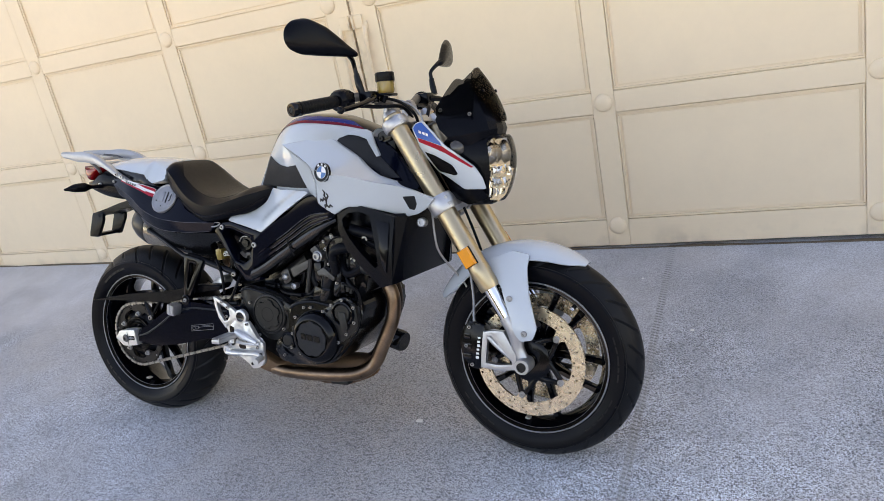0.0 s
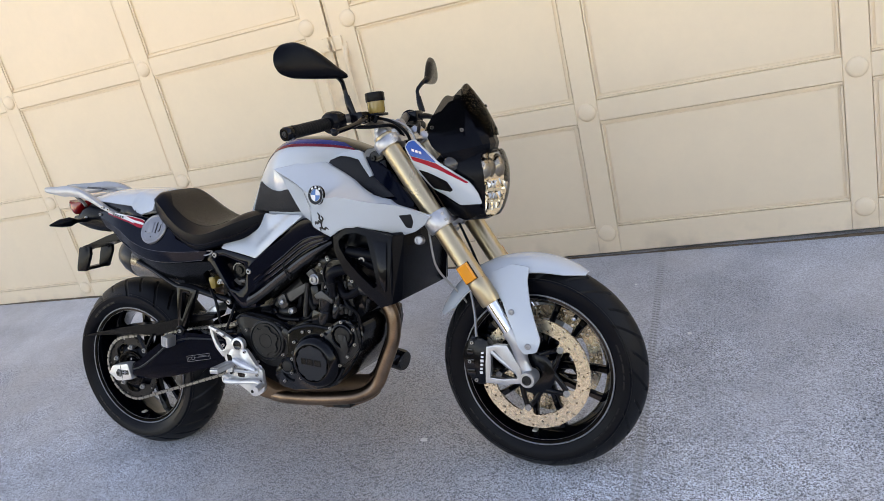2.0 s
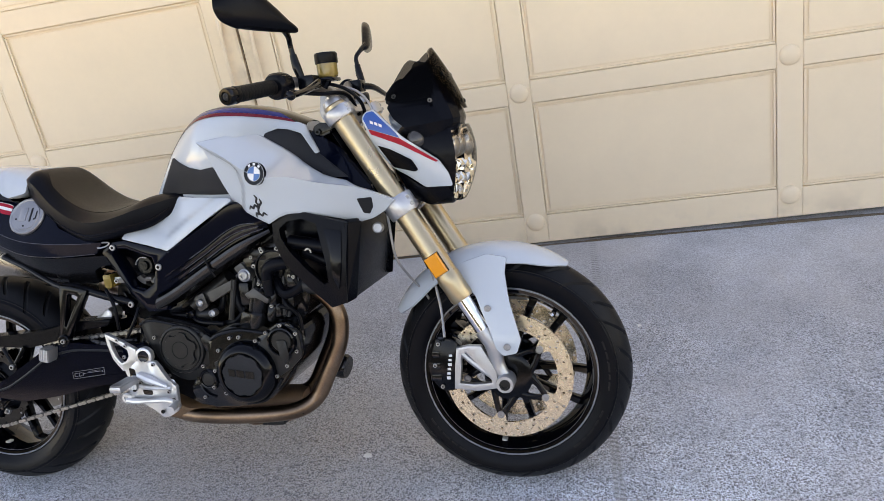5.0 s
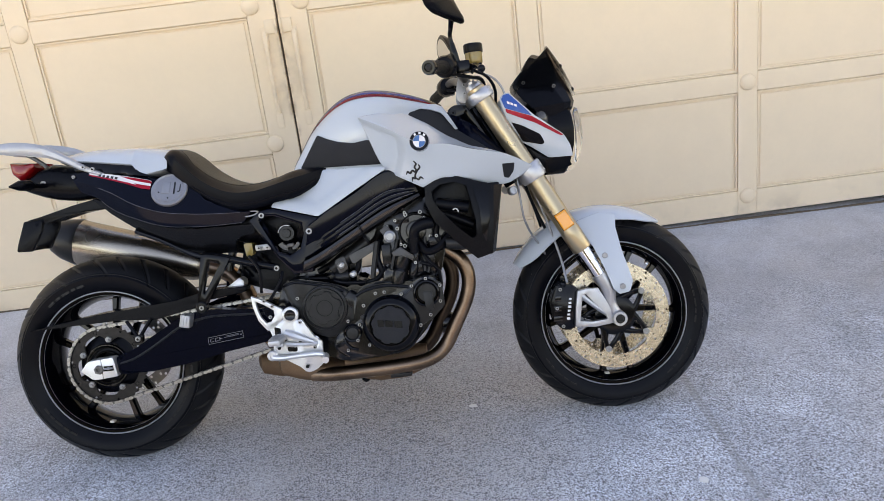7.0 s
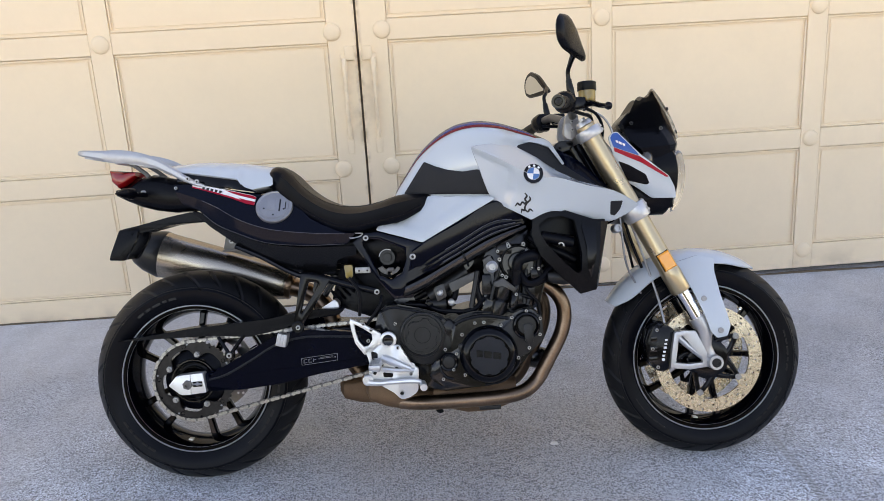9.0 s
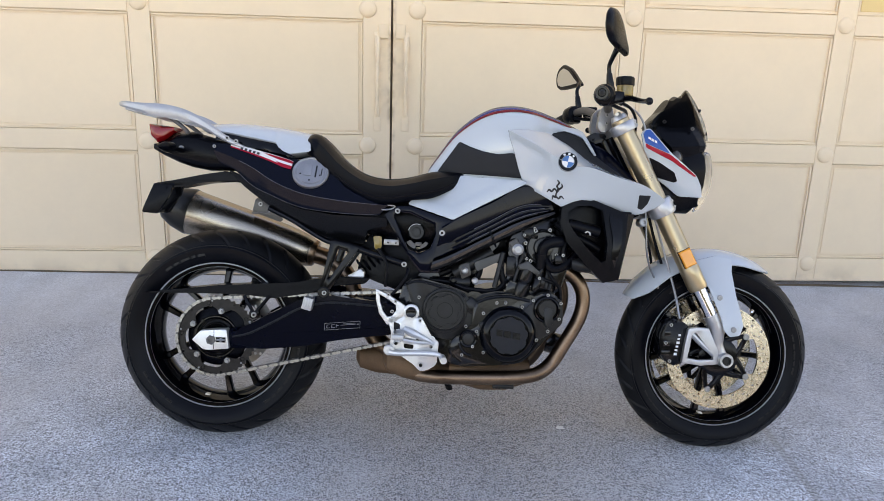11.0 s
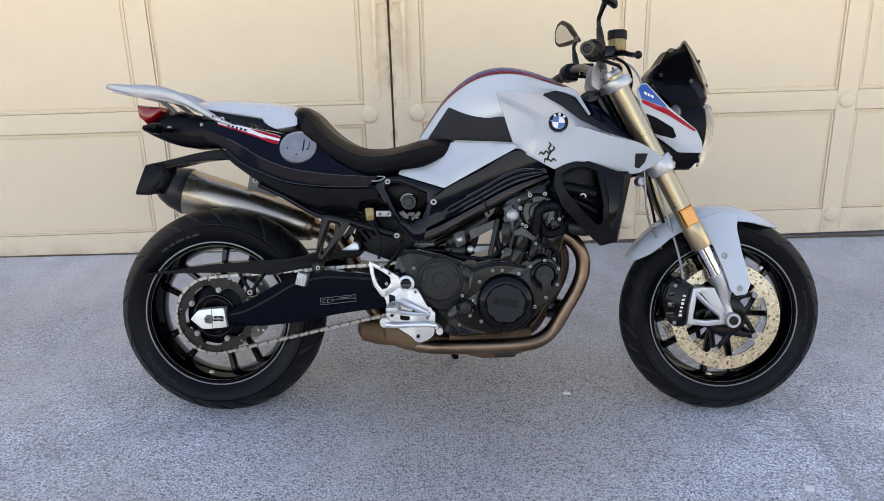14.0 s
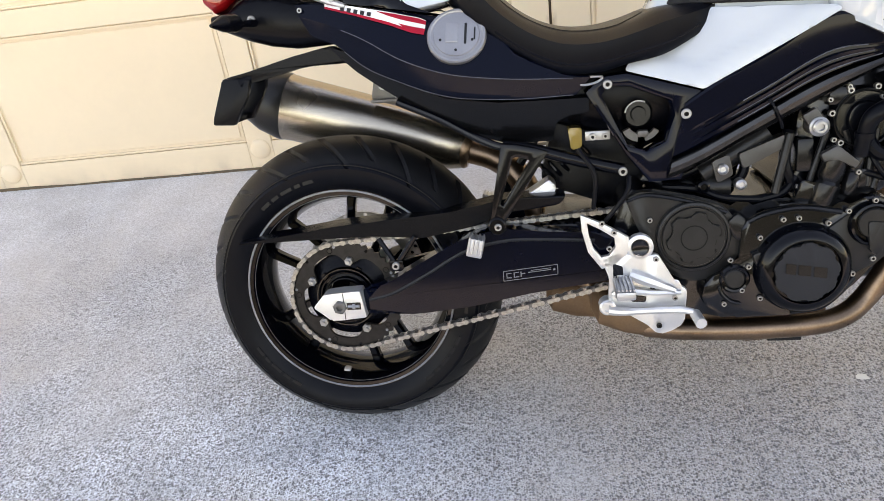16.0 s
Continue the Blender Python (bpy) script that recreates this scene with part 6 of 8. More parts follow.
    tube(bm, [p0 + (p1 - p0) * (k / 60) + (u * math.cos(k * 0.62) + v * math.sin(k * 0.62)) * 0.026 for k in range(61)], 0.0040, 8, 1, smooth=False)
    rod(bm, p0, p1, 0.018, n=12)
    part("shock_spring", bm, "satin_black", bike, "black coil spring")
    # swingarm
    for side in (-1, 1):
        y0, y1 = sorted((side * 0.150, side * 0.108))
        bm = bmesh.new()
        plate(bm, rounded([(0.040, 0.344), (0.100, 0.361), (0.170, 0.400), (0.245, 0.440), (0.300, 0.456), (0.345, 0.459), (0.400, 0.452), (0.480, 0.446), (0.56, 0.442), (0.57, 0.36), (0.527, 0.350), (0.440, 0.338), (0.378, 0.329), (0.262, 0.306), (0.163, 0.295), (0.042, 0.291)], 0.015, 3), y0, y1, 0.017, 1)
        arm = part("swingarm", bm, "navy", bike, "navy-black double-sided swingarm")
        bm = bmesh.new()
        tube(bm, [(0.06, side * 0.147, 0.327), (0.11, side * 0.1485, 0.340), (0.18, side * 0.1485, 0.376), (0.255, side * 0.1485, 0.418), (0.330, side * 0.1485, 0.436), (0.40, side * 0.1485, 0.436), (0.50, side * 0.1485, 0.430)], 0.0040, 8)
        part("arm_ridge", bm, "engine_grey", arm)
        bm = bmesh.new()
        plate(bm, rounded([(-0.056, 0.316), (-0.032, 0.343), (0.000, 0.346), (0.044, 0.349), (0.052, 0.292), (0.0, 0.288), (-0.022, 0.288)], 0.004, 2), *sorted((side * 0.156, side * 0.118)), 0.003)
        adj = part("chain_adjuster", bm, "bright", arm, "bright aluminium axle adjuster block")
        bm = bmesh.new()
        turned(bm, [(0.014, 0), (0.014, 0.006), (0.011, 0.008), (0.007, 0.008), (0.007, 0.002), (0, 0.002)], (0.0, side * 0.156, 0.317), (0, side, 0), 6)
        part("axle_nut", bm, "cast_grey", arm)
        bm = bmesh.new()
        box(bm, (0.014, side * 0.1563 - 0.0006, 0.3105), (0.042, side * 0.1563 + 0.0006, 0.3255), 0.0)
        box(bm, (0.0075, side * 0.1563 - 0.0006, 0.2895), (0.0088, side * 0.1563 + 0.0006, 0.345), 0.0)
        part("adjuster_mark", bm, "engine_black", arm)
        bm = bmesh.new()
        rod(bm, (0.016, side * 0.1575, 0.318), (0.040, side * 0.1575, 0.318), 0.003, n=8)
        rod(bm, (0.026, side * 0.1575, 0.318), (0.031, side * 0.1575, 0.318), 0.006, n=6)
        part("adjuster_screw", bm, "bolt", arm)
        if side < 0:
            bm = bmesh.new()
            sk = lambda x: (x - 0.327) * 0.10
            for (xa, xb, za, zb) in ((0.327, 0.431, 0.3750, 0.3762), (0.327, 0.431, 0.3555, 0.3567), (0.327, 0.3282, 0.3555, 0.376), (0.4298, 0.431, 0.3555, 0.376), (0.333, 0.343, 0.3605, 0.3625), (0.333, 0.335, 0.3605, 0.371), (0.333, 0.343, 0.3695, 0.371), (0.347, 0.357, 0.3605, 0.3622), (0.347, 0.349, 0.3605, 0.371), (0.347, 0.357, 0.3695, 0.371), (0.360, 0.362, 0.3605, 0.371), (0.360, 0.369, 0.3655, 0.3675), (0.374, 0.418, 0.3665, 0.3680), (0.380, 0.418, 0.3700, 0.3712), (0.422, 0.426, 0.3645, 0.3685)):
                vs = [Vector((x, -0.1506, z + sk(x))) for x, z in ((xa, za), (xb, za), (xb, zb), (xa, zb))]
                skin(bm, [vs, [q + Vector((0, -0.0005, 0)) for q in vs]])
            part("arm_sticker", bm, "decal_grey", arm, "grey sticker with plain bars")
    bm = bmesh.new()
    box(bm, (0.40, -0.11, 0.35), (0.52, 0.11, 0.455), 0.02)
    part("arm_bridge", bm, "satin_black", bike)
    # chain guard and inner mudguard
    bm = bmesh.new()
    plate(bm, rounded([(-0.215, 0.444), (-0.130, 0.455), (0.003, 0.473), (0.153, 0.483), (0.237, 0.490), (0.337, 0.510), (0.454, 0.511), (0.44, 0.492), (0.320, 0.480), (0.290, 0.462), (0.171, 0.440), (0.070, 0.449), (-0.129, 0.446)], 0.01, 2), -0.118, -0.060, 0.004)
    cg = part("chain_guard", bm, "plastic", bike, "black plastic chain guard")
    bm = bmesh.new()
    for q in ((0.085, 0.445), (0.158, 0.445)):
        rod(bm, (q[0], -0.122, q[1]), (0.118, -0.130, 0.392), 0.0055, n=8)
    plate(bm, rounded([(0.103, 0.402), (0.133, 0.402), (0.130, 0.380), (0.106, 0.380)], 0.004, 2), -0.136, -0.122, 0.002)
    part("guard_stay", bm, "satin_black", cg)
    for x, z, y in ((0.118, 0.392, -0.134),):
        bm = bmesh.new()
        bolt(bm, x, y, z, 0.010, -1, 0.008)
        part("guard_bolt", bm, "bolt", cg)
    # rear sprocket
    bm = bmesh.new()
    c = AXLE_R
    n = 47
    prof, inn = [], []
    for k in range(n * 2):
        a = 2 * math.pi * k / (n * 2)
        r = 0.1185 if k % 2 else 0.1125
        prof.append((c[0] + r * math.cos(a), c[1] + r * math.sin(a)))
        ri = 0.094 - 0.026 * max(0.0, math.cos(2.5 * (a - radians(80)))  ** 2) ** 3
        inn.append((c[0] + ri * math.cos(a), c[1] + ri * math.sin(a)))
    frame_plate(bm, prof, inn, -0.098, -0.091)
    sp = part("rear_sprocket", bm, "sprocket_steel", bike, "black rear sprocket on its carrier")
    bm = bmesh.new()
    lathe(bm, [(0.040, -0.097), (0.062, -0.095), (0.074, -0.086), (0.088, -0.082), (0.090, -0.078), (0.040, -0.078)], c, 60)
    part("sprocket_carrier", bm, "plastic", sp)
    for k in range(5):
        a = radians(80 + 72 * k)
        bm = bmesh.new()
        turned(bm, [(0.0095, -0.001), (0.0095, 0.006), (0.008, 0.0075), (0.005, 0.0075)], (c[0] + 0.078 * math.cos(a), -0.098, c[1] + 0.078 * math.sin(a)), (0, -1, 0), 6)
        rod(bm, (c[0] + 0.078 * math.cos(a), -0.106, c[1] + 0.078 * math.sin(a)), (c[0] + 0.078 * math.cos(a), -0.112, c[1] + 0.078 * math.sin(a)), 0.0042, n=10)
        part("sprocket_nut", bm, "bolt", sp)
        a2 = a + radians(24)
        bm = bmesh.new()
        turned(bm, [(0.0060, -0.002), (0.0060, 0.0010), (0.0048, 0.0010), (0.0048, -0.003), (0, -0.003)], (c[0] + 0.1025 * math.cos(a2), -0.098, c[1] + 0.1025 * math.sin(a2)), (0, -1, 0), 14)
        part("carrier_hole", bm, "satin_black", sp)
    for k in range(10):
        a = radians(62 + 36 * k)
        bm = bmesh.new()
        rod(bm, (c[0] + 0.108 * math.cos(a), -0.0985, c[1] + 0.108 * math.sin(a)), (c[0] + 0.108 * math.cos(a), -0.0975, c[1] + 0.108 * math.sin(a)), 0.0032, n=8)
        part("sprocket_hole", bm, "rim_line" if k % 2 else "satin_black", sp)
        if k % 2 == 0:
            bm = bmesh.new()
            p, q = Vector((math.cos(a), 0, math.sin(a))), Vector((-math.sin(a), 0, math.cos(a)))
            o3 = Vector((c[0], -0.093, c[1]))
            skin(bm, [[o3 + p * r3 + q * (w3 * i3) + Vector((0, -h3, 0)) for i3, h3 in ((-1, 0), (-0.7, 0.004), (0.7, 0.004), (1, 0))] for r3, w3 in ((0.048, 0.010), (0.068, 0.006))])
            part("carrier_rib", bm, "engine_black", sp)
    for r in (0.040, 0.052, 0.060):
        bm = bmesh.new()
        lathe(bm, [(r, -0.104), (r + 0.0025, -0.104), (r + 0.0045, -0.098), (r, -0.098)], c, 48)
        part("carrier_ring", bm, "flange_grey" if r > 0.055 else "satin_black", sp)
    # rear disc on the far side
    rd = part("rear_disc", drilled_disc(c, 0.095, 0.132, 0.085, 0.005, 3, 34), "rear_disc_steel", bike, "drilled steel rear brake disc")
    # chain: outer plates, rollers between, in one run
    f = (0.590, 0.405)
    rf, rr = 0.070, 0.116
    dx, dz = f[0] - c[0], f[1] - c[1]
    dist = math.hypot(dx, dz)
    base = math.atan2(dz, dx)
    off = math.acos((rr - rf) / dist)
    path = []
    a0, a1 = base + off, base - off + 2 * math.pi
    for k in range(61):
        a = a0 + (a1 - a0) * k / 60
        path.append((c[0] + rr * math.cos(a), c[1] + rr * math.sin(a)))
    a0, a1 = base - off, base + off
    for k in range(31):
        a = a0 + (a1 - a0) * k / 30
        path.append((f[0] + rf * math.cos(a), f[1] + rf * math.sin(a)))
    path.append(path[0])
    seg = [math.dist(p, q) for p, q in zip(path, path[1:])]
    total = sum(seg)
    count = int(round(total / 0.015875 / 2)) * 2
    cum = np.concatenate([[0], np.cumsum(seg)])

    def at(s):
        s %= total
        k = int(np.searchsorted(cum, s, side="right") - 1)
        k = min(k, len(seg) - 1)
        t = (s - cum[k]) / max(seg[k], 1e-9)
        return path[k][0] + (path[k + 1][0] - path[k][0]) * t, path[k][1] + (path[k + 1][1] - path[k][1]) * t

    def link_mesh(wide):
        bm = bmesh.new()
        hh = 0.0052
        L2 = 0.0079
        o = [(-L2, hh), (-L2 - hh * 0.8, hh * 0.6), (-L2 - hh, 0), (-L2 - hh * 0.8, -hh * 0.6), (-L2, -hh), (0, -hh * 0.62), (L2, -hh), (L2 + hh * 0.8, -hh * 0.6), (L2 + hh, 0), (L2 + hh * 0.8, hh * 0.6), (L2, hh), (0, hh * 0.62)]
        for s in (-1, 1):
            yy = s * wide
            plate(bm, o, yy - 0.001, yy + 0.001, 0)
            for q in (-L2, L2):
                rod(bm, (q, yy, 0), (q, yy + s * 0.0022, 0), 0.003, n=8)
        for q in (-L2, L2):
            rod(bm, (q, -wide, 0), (q, wide, 0), 0.0036, n=8)
        return bm
    chain = part("chain", link_mesh(0.0070), "chain_dark", bike, "dusty steel drive chain")
    yb = -0.0945
    links = []
    for k in range(count):
        s = (k + 0.5) * total / count
        x, z = at(s)
        xa, za = at(s - 0.004)
        xb, zb = at(s + 0.004)
        ang = math.degrees(math.atan2(zb - za, xb - xa))
        links.append(pose(x, yb, z, 0, -ang, 0))
    chain.matrix_basis = links[0]
    inv = links[0].inverted()
    wide = part("chain_link", link_mesh(0.0098), "chain", chain)
    wide.matrix_basis = inv @ links[1]
    for k in range(2, count):
        o = new("chain_link", wide.data if k % 2 else chain.data)
        o.parent = chain
        o.matrix_basis = inv @ links[k]


def build_engine(bike):
    # crankcase and cylinder masses
    bm = bmesh.new()
    plate(bm, rounded([(0.556, 0.508), (0.590, 0.520), (0.689, 0.497), (0.765, 0.470), (0.830, 0.487), (0.930, 0.475), (1.010, 0.485), (1.025, 0.448), (1.003, 0.381), (0.947, 0.312), (0.890, 0.266), (0.714, 0.255), (0.660, 0.285), (0.56, 0.33), (0.53, 0.42)], 0.02, 3), -0.125, 0.14, 0.012)
    eng = part("crankcase", bm, "engine_black", bike, "black-coated engine crankcase")
    bm = bmesh.new()
    plate(bm, rounded([(0.835, 0.49), (0.905, 0.47), (1.02, 0.48), (1.055, 0.60), (1.06, 0.69), (0.98, 0.72), (0.90, 0.70), (0.855, 0.62), (0.875, 0.56)], 0.02, 3), -0.10, 0.14, 0.012)
    part("cylinder_block", bm, "engine_black", bike, "black cylinder block and head")
    # right covers
    bm = bmesh.new()
    plate(bm, rounded([(0.556, 0.506), (0.589, 0.516), (0.689, 0.494), (0.735, 0.478), (0.760, 0.440), (0.762, 0.400), (0.742, 0.355), (0.690, 0.335), (0.640, 0.350), (0.600, 0.40), (0.575, 0.455)], 0.015, 3), -0.142, -0.12, 0.006)
    part("sprocket_cover", bm, "engine_grey", eng, "grey-black front sprocket cover")
    o = (0.677, -0.140, 0.427)
    bm = bmesh.new()
    turned(bm, [(0.066, -0.01), (0.066, 0.008), (0.064, 0.011), (0.060, 0.012), (0.0585, 0.0085), (0.0565, 0.0085), (0.055, 0.012), (0, 0.012)], o, (0, -1, 0), 64)
    part("round_cover_rim", bm, "engine_grey", eng)

    def lobes(r0, dr, n_, k_, ph=0.0):
        out = []
        for k in range(n_):
            a = 2 * math.pi * k / n_
            r = r0 + dr * math.tanh(5 * math.sin(k_ * a + ph))
            out.append((o[0] + r * math.cos(a), o[2] + r * math.sin(a)))
        return out
    # dark plate showing round the lobes paints a groove's shade
    bm = bmesh.new()
    plate(bm, lobes(0.0455, 0.0042, 96, 6), -0.1530, -0.140, 0.0)
    part("cover_groove", bm, "recess_shade", eng)
    bm = bmesh.new()
    plate(bm, lobes(0.0435, 0.0042, 96, 6), -0.1565, -0.140, 0.0022, 2)
    part("round_cover", bm, "engine_grey", eng, "lobed round engine cover")
    # thin dark ring paints the shade of the inner groove
    bm = bmesh.new()
    lathe(bm, [(0.0218, -0.1568), (0.0240, -0.1568), (0.0240, -0.150), (0.0218, -0.150)], (o[0], o[2]), 40)
    part("cover_ring", bm, "recess_shade", eng)
    bm = bmesh.new()
    plate(bm, rounded([(0.762, 0.452), (0.790, 0.472), (0.858, 0.482), (0.925, 0.470), (0.975, 0.492), (1.012, 0.478), (1.016, 0.420), (0.998, 0.378), (0.955, 0.325), (0.900, 0.280), (0.850, 0.270), (0.740, 0.268), (0.690, 0.300), (0.700, 0.345), (0.755, 0.37)], 0.015, 3), -0.155, -0.12, 0.008)
    part("clutch_housing", bm, "engine_black", eng, "black clutch housing cover")
    # grey plate ahead of the clutch and a grey lug behind it
    bm = bmesh.new()
    plate(bm, rounded([(0.900, 0.432), (0.938, 0.460), (0.985, 0.480), (1.020, 0.468), (1.024, 0.400), (0.988, 0.368), (0.950, 0.346), (0.938, 0.380)], 0.008, 3), -0.160, -0.150, 0.003)
    part("front_plate", bm, "engine_grey", eng)
    bm = bmesh.new()
    plate(bm, rounded([(0.776, 0.393), (0.800, 0.402), (0.812, 0.378), (0.784, 0.370)], 0.004, 2), -0.168, -0.150, 0.003)
    part("case_lug", bm, "engine_grey", eng)
    bm = bmesh.new()
    plate(bm, rounded([(0.735, 0.450), (0.752, 0.468), (0.790, 0.440), (0.776, 0.408), (0.748, 0.420)], 0.006, 2), -0.150, -0.135, 0.004)
    part("case_web", bm, "engine_mid", eng)
    o = (0.864, -0.155, 0.363)
    bm = bmesh.new()
    turned(bm, [(0.084, -0.004), (0.083, 0.008), (0.078, 0.021), (0.070, 0.030), (0.062, 0.033), (0.059, 0.033), (0.0575, 0.024), (0.050, 0.024)], o, (0, -1, 0), 64)
    part("clutch_rim", bm, "satin_black", eng)
    bm = bmesh.new()
    plate(bm, lobes(0.0535, 0.0020, 128, 9, 0.4), -0.1880, -0.16, 0.0030, 2)
    part("clutch_cover", bm, "pad", eng, "round clutch cover with a raised maker's mark")
    bm = bmesh.new()
    for k, (x, w) in enumerate(((-0.036, 0.017), (-0.015, 0.021), (0.011, 0.022))):
        cx, cz = o[0] + x, o[2] + 0.004 - x * 0.16
        rows = []
        for yy in (-0.1875, -0.1895):
            rows.append([Vector((cx + p * w, yy, cz + q * 0.0095 - p * w * 0.16)) for p, q in ((0, -1), (1, -1), (1, 1), (0, 1))])
        skin(bm, rows)
    part("cover_mark", bm, "engine_mid", eng)
    # raised ribs over the cases
    for pts, r in (([(0.770, -0.154, 0.452), (0.80, -0.157, 0.466), (0.858, -0.157, 0.474), (0.925, -0.157, 0.463)], 0.005),
                   ([(0.955, -0.157, 0.340), (0.930, -0.157, 0.308), (0.900, -0.157, 0.284), (0.85, -0.157, 0.276)], 0.0045),
                   ([(0.722, -0.156, 0.332), (0.728, -0.157, 0.316), (0.742, -0.157, 0.302), (0.760, -0.157, 0.296)], 0.0035),
                   ([(0.560, -0.139, 0.498), (0.60, -0.143, 0.508), (0.685, -0.143, 0.488), (0.735, -0.141, 0.468)], 0.004)):
        bm = bmesh.new()
        tube(bm, pts, r, 8, 5)
        part("case_rib", bm, "engine_mid", eng)
    for x, z, w, h, y in ((0.90, 0.495, 0.020, 0.014, -0.140), (0.955, 0.515, 0.016, 0.018, -0.136), (0.995, 0.540, 0.014, 0.022, -0.132), (0.870, 0.560, 0.014, 0.030, -0.124), (0.925, 0.660, 0.022, 0.016, -0.125), (1.015, 0.585, 0.018, 0.014, -0.135), (0.84, 0.470, 0.018, 0.012, -0.150)):
        bm = bmesh.new()
        box(bm, (x - w, y, z - h), (x + w, y + 0.04, z + h), 0.006)
        part("head_lug", bm, "engine_mid", eng)
    for x, z in ((0.952, 0.530), (0.998, 0.556), (1.02, 0.60)):
        bm = bmesh.new()
        bolt(bm, x, -0.141 if z < 0.54 else -0.134, z, 0.0060, -1, 0.007)
        part("lug_bolt", bm, "bolt", eng)
    # small round covers
    bm = bmesh.new()
    turned(bm, [(0.040, -0.008), (0.040, 0.006), (0.037, 0.012), (0.033, 0.013), (0.030, 0.008), (0.0, 0.008)], (0.975, -0.158, 0.441), (0, -1, 0), 40)
    part("small_cover", bm, "gloss_black", eng)
    bm = bmesh.new()
    turned(bm, [(0.0265, 0.0), (0.0265, 0.009), (0.025, 0.011), (0, 0.011)], (0.976, -0.160, 0.443), (0, -1, 0), 36)
    plate(bm, rounded([(0.964, 0.448), (0.991, 0.446), (0.994, 0.398), (0.981, 0.384), (0.970, 0.396)], 0.006), -0.174, -0.158, 0.003)
    part("oil_filler", bm, "engine_grey", eng, "grey oil filler plug")
    bm = bmesh.new()
    turned(bm, [(0.027, -0.006), (0.027, 0.004), (0.024, 0.008), (0.020, 0.007), (0.0195, 0.002), (0, 0.002)], (0.749, -0.155, 0.346), (0, -1, 0), 36)
    part("small_cover", bm, "gloss_black", eng)
    bm = bmesh.new()
    turned(bm, [(0.019, 0.0), (0.019, 0.004), (0.016, 0.0065), (0, 0.0075)], (0.749, -0.156, 0.346), (0, -1, 0), 30)
    part("inspection_plug", bm, "engine_grey", eng)
    for x, z, y in ((0.790, 0.423, 0.157), (0.828, 0.455, 0.157), (0.854, 0.456, 0.157), (0.902, 0.446, 0.161), (0.934, 0.466, 0.161), (0.976, 0.483, 0.161), (1.015, 0.460, 0.161), (1.012, 0.414, 0.161), (0.980, 0.377, 0.161), (0.948, 0.350, 0.161),
                    (0.794, 0.307, 0.157), (0.762, 0.324, 0.157), (0.731, 0.298, 0.157), (0.740, 0.383, 0.157), (0.772, 0.369, 0.157), (0.600, 0.462, 0.144), (0.625, 0.355, 0.144)):
        bm = bmesh.new()
        bolt(bm, x, -y, z, 0.0062, -1, 0.006)
        part("cover_bolt", bm, "bolt", eng)
    # head details: cam plug, pump, plug caps, ribs
    bm = bmesh.new()
    turned(bm, [(0.017, -0.03), (0.017, 0.001), (0.013, 0.003), (0.013, 0.008), (0.010, 0.010), (0.006, 0.010), (0.006, 0.004), (0, 0.004)], (0.886, -0.138, 0.612), (0, -1, 0), 24)
    part("head_plug", bm, "bolt", eng, "bright head plug")
    bm = bmesh.new()
    turned(bm, [(0.054, -0.05), (0.054, 0.0), (0.051, 0.007), (0.047, 0.008), (0.045, 0.003), (0.030, 0.003), (0.027, 0.010), (0, 0.012)], (0.963, -0.120, 0.620), (0, -1, 0), 44)
    part("water_pump", bm, "engine_black", eng, "round black water pump cover")
    for k in range(6):
        a = radians((5, 72, 118, 168, 228, 290)[k])
        bm = bmesh.new()
        bolt(bm, 0.963 + 0.055 * math.cos(a), -0.118, 0.620 + 0.055 * math.sin(a), 0.0075, -1, 0.010)
        part("pump_bolt", bm, "bolt", eng)
    for (a, b, r) in (((0.926, 0.574), (0.891, 0.455), 0.0215), ((0.958, 0.570), (0.940, 0.488), 0.0125)):
        bm = bmesh.new()
        p, q = Vector((a[0], -0.128, a[1])), Vector((b[0], -0.134, b[1]))
        turned(bm, [(r * 0.7, 0.0), (r, 0.006), (r, (q - p).length * 0.45), (r * 0.86, (q - p).length * 0.5), (r * 1.05, (q - p).length * 0.55), (r * 1.05, (q - p).length * 0.92), (r * 0.8, (q - p).length)], p, q - p, 24)
        part("ignition_coil", bm, "engine_mid", eng, "shiny black plug coil")
    bm = bmesh.new()
    plate(bm, rounded([(0.886, 0.566), (0.914, 0.580), (0.952, 0.548), (0.944, 0.537), (0.915, 0.558), (0.893, 0.552)], 0.003, 2), -0.152, -0.138, 0.002)
    part("coil_bracket", bm, "throttle_grey", eng)
    bm = bmesh.new()
    tube(bm, [(1.012, -0.150, 0.640), (0.985, -0.158, 0.638), (0.962, -0.158, 0.625), (0.955, -0.152, 0.595), (0.952, -0.145, 0.560)], [0.017, 0.017, 0.015, 0.0135, 0.0125], 14)
    turned(bm, [(0.013, -0.005), (0.0165, -0.005), (0.0165, 0.005), (0.013, 0.005)], (0.955, -0.152, 0.596), (0.05, 0.1, -1), 16)
    part("cam_hose", bm, "rubber", eng)
    bm = bmesh.new()
    plate(bm, rounded([(0.858, 0.632), (0.880, 0.645), (0.896, 0.622), (0.874, 0.606)], 0.003, 2), -0.136, -0.124, 0.002)
    part("plug_bracket", bm, "throttle_grey", eng)
    bm = bmesh.new()
    plate(bm, rounded([(0.862, 0.520), (0.905, 0.508), (0.895, 0.468), (0.850, 0.478)], 0.006), -0.138, -0.09, 0.005)
    part("sensor_block", bm, "engine_black", eng)
    bm = bmesh.new()
    lathe(bm, [(0.0475, -0.130), (0.0495, -0.131), (0.051, -0.126), (0.0475, -0.126)], (0.963, 0.620), 44)
    part("pump_ring", bm, "engine_grey", eng)
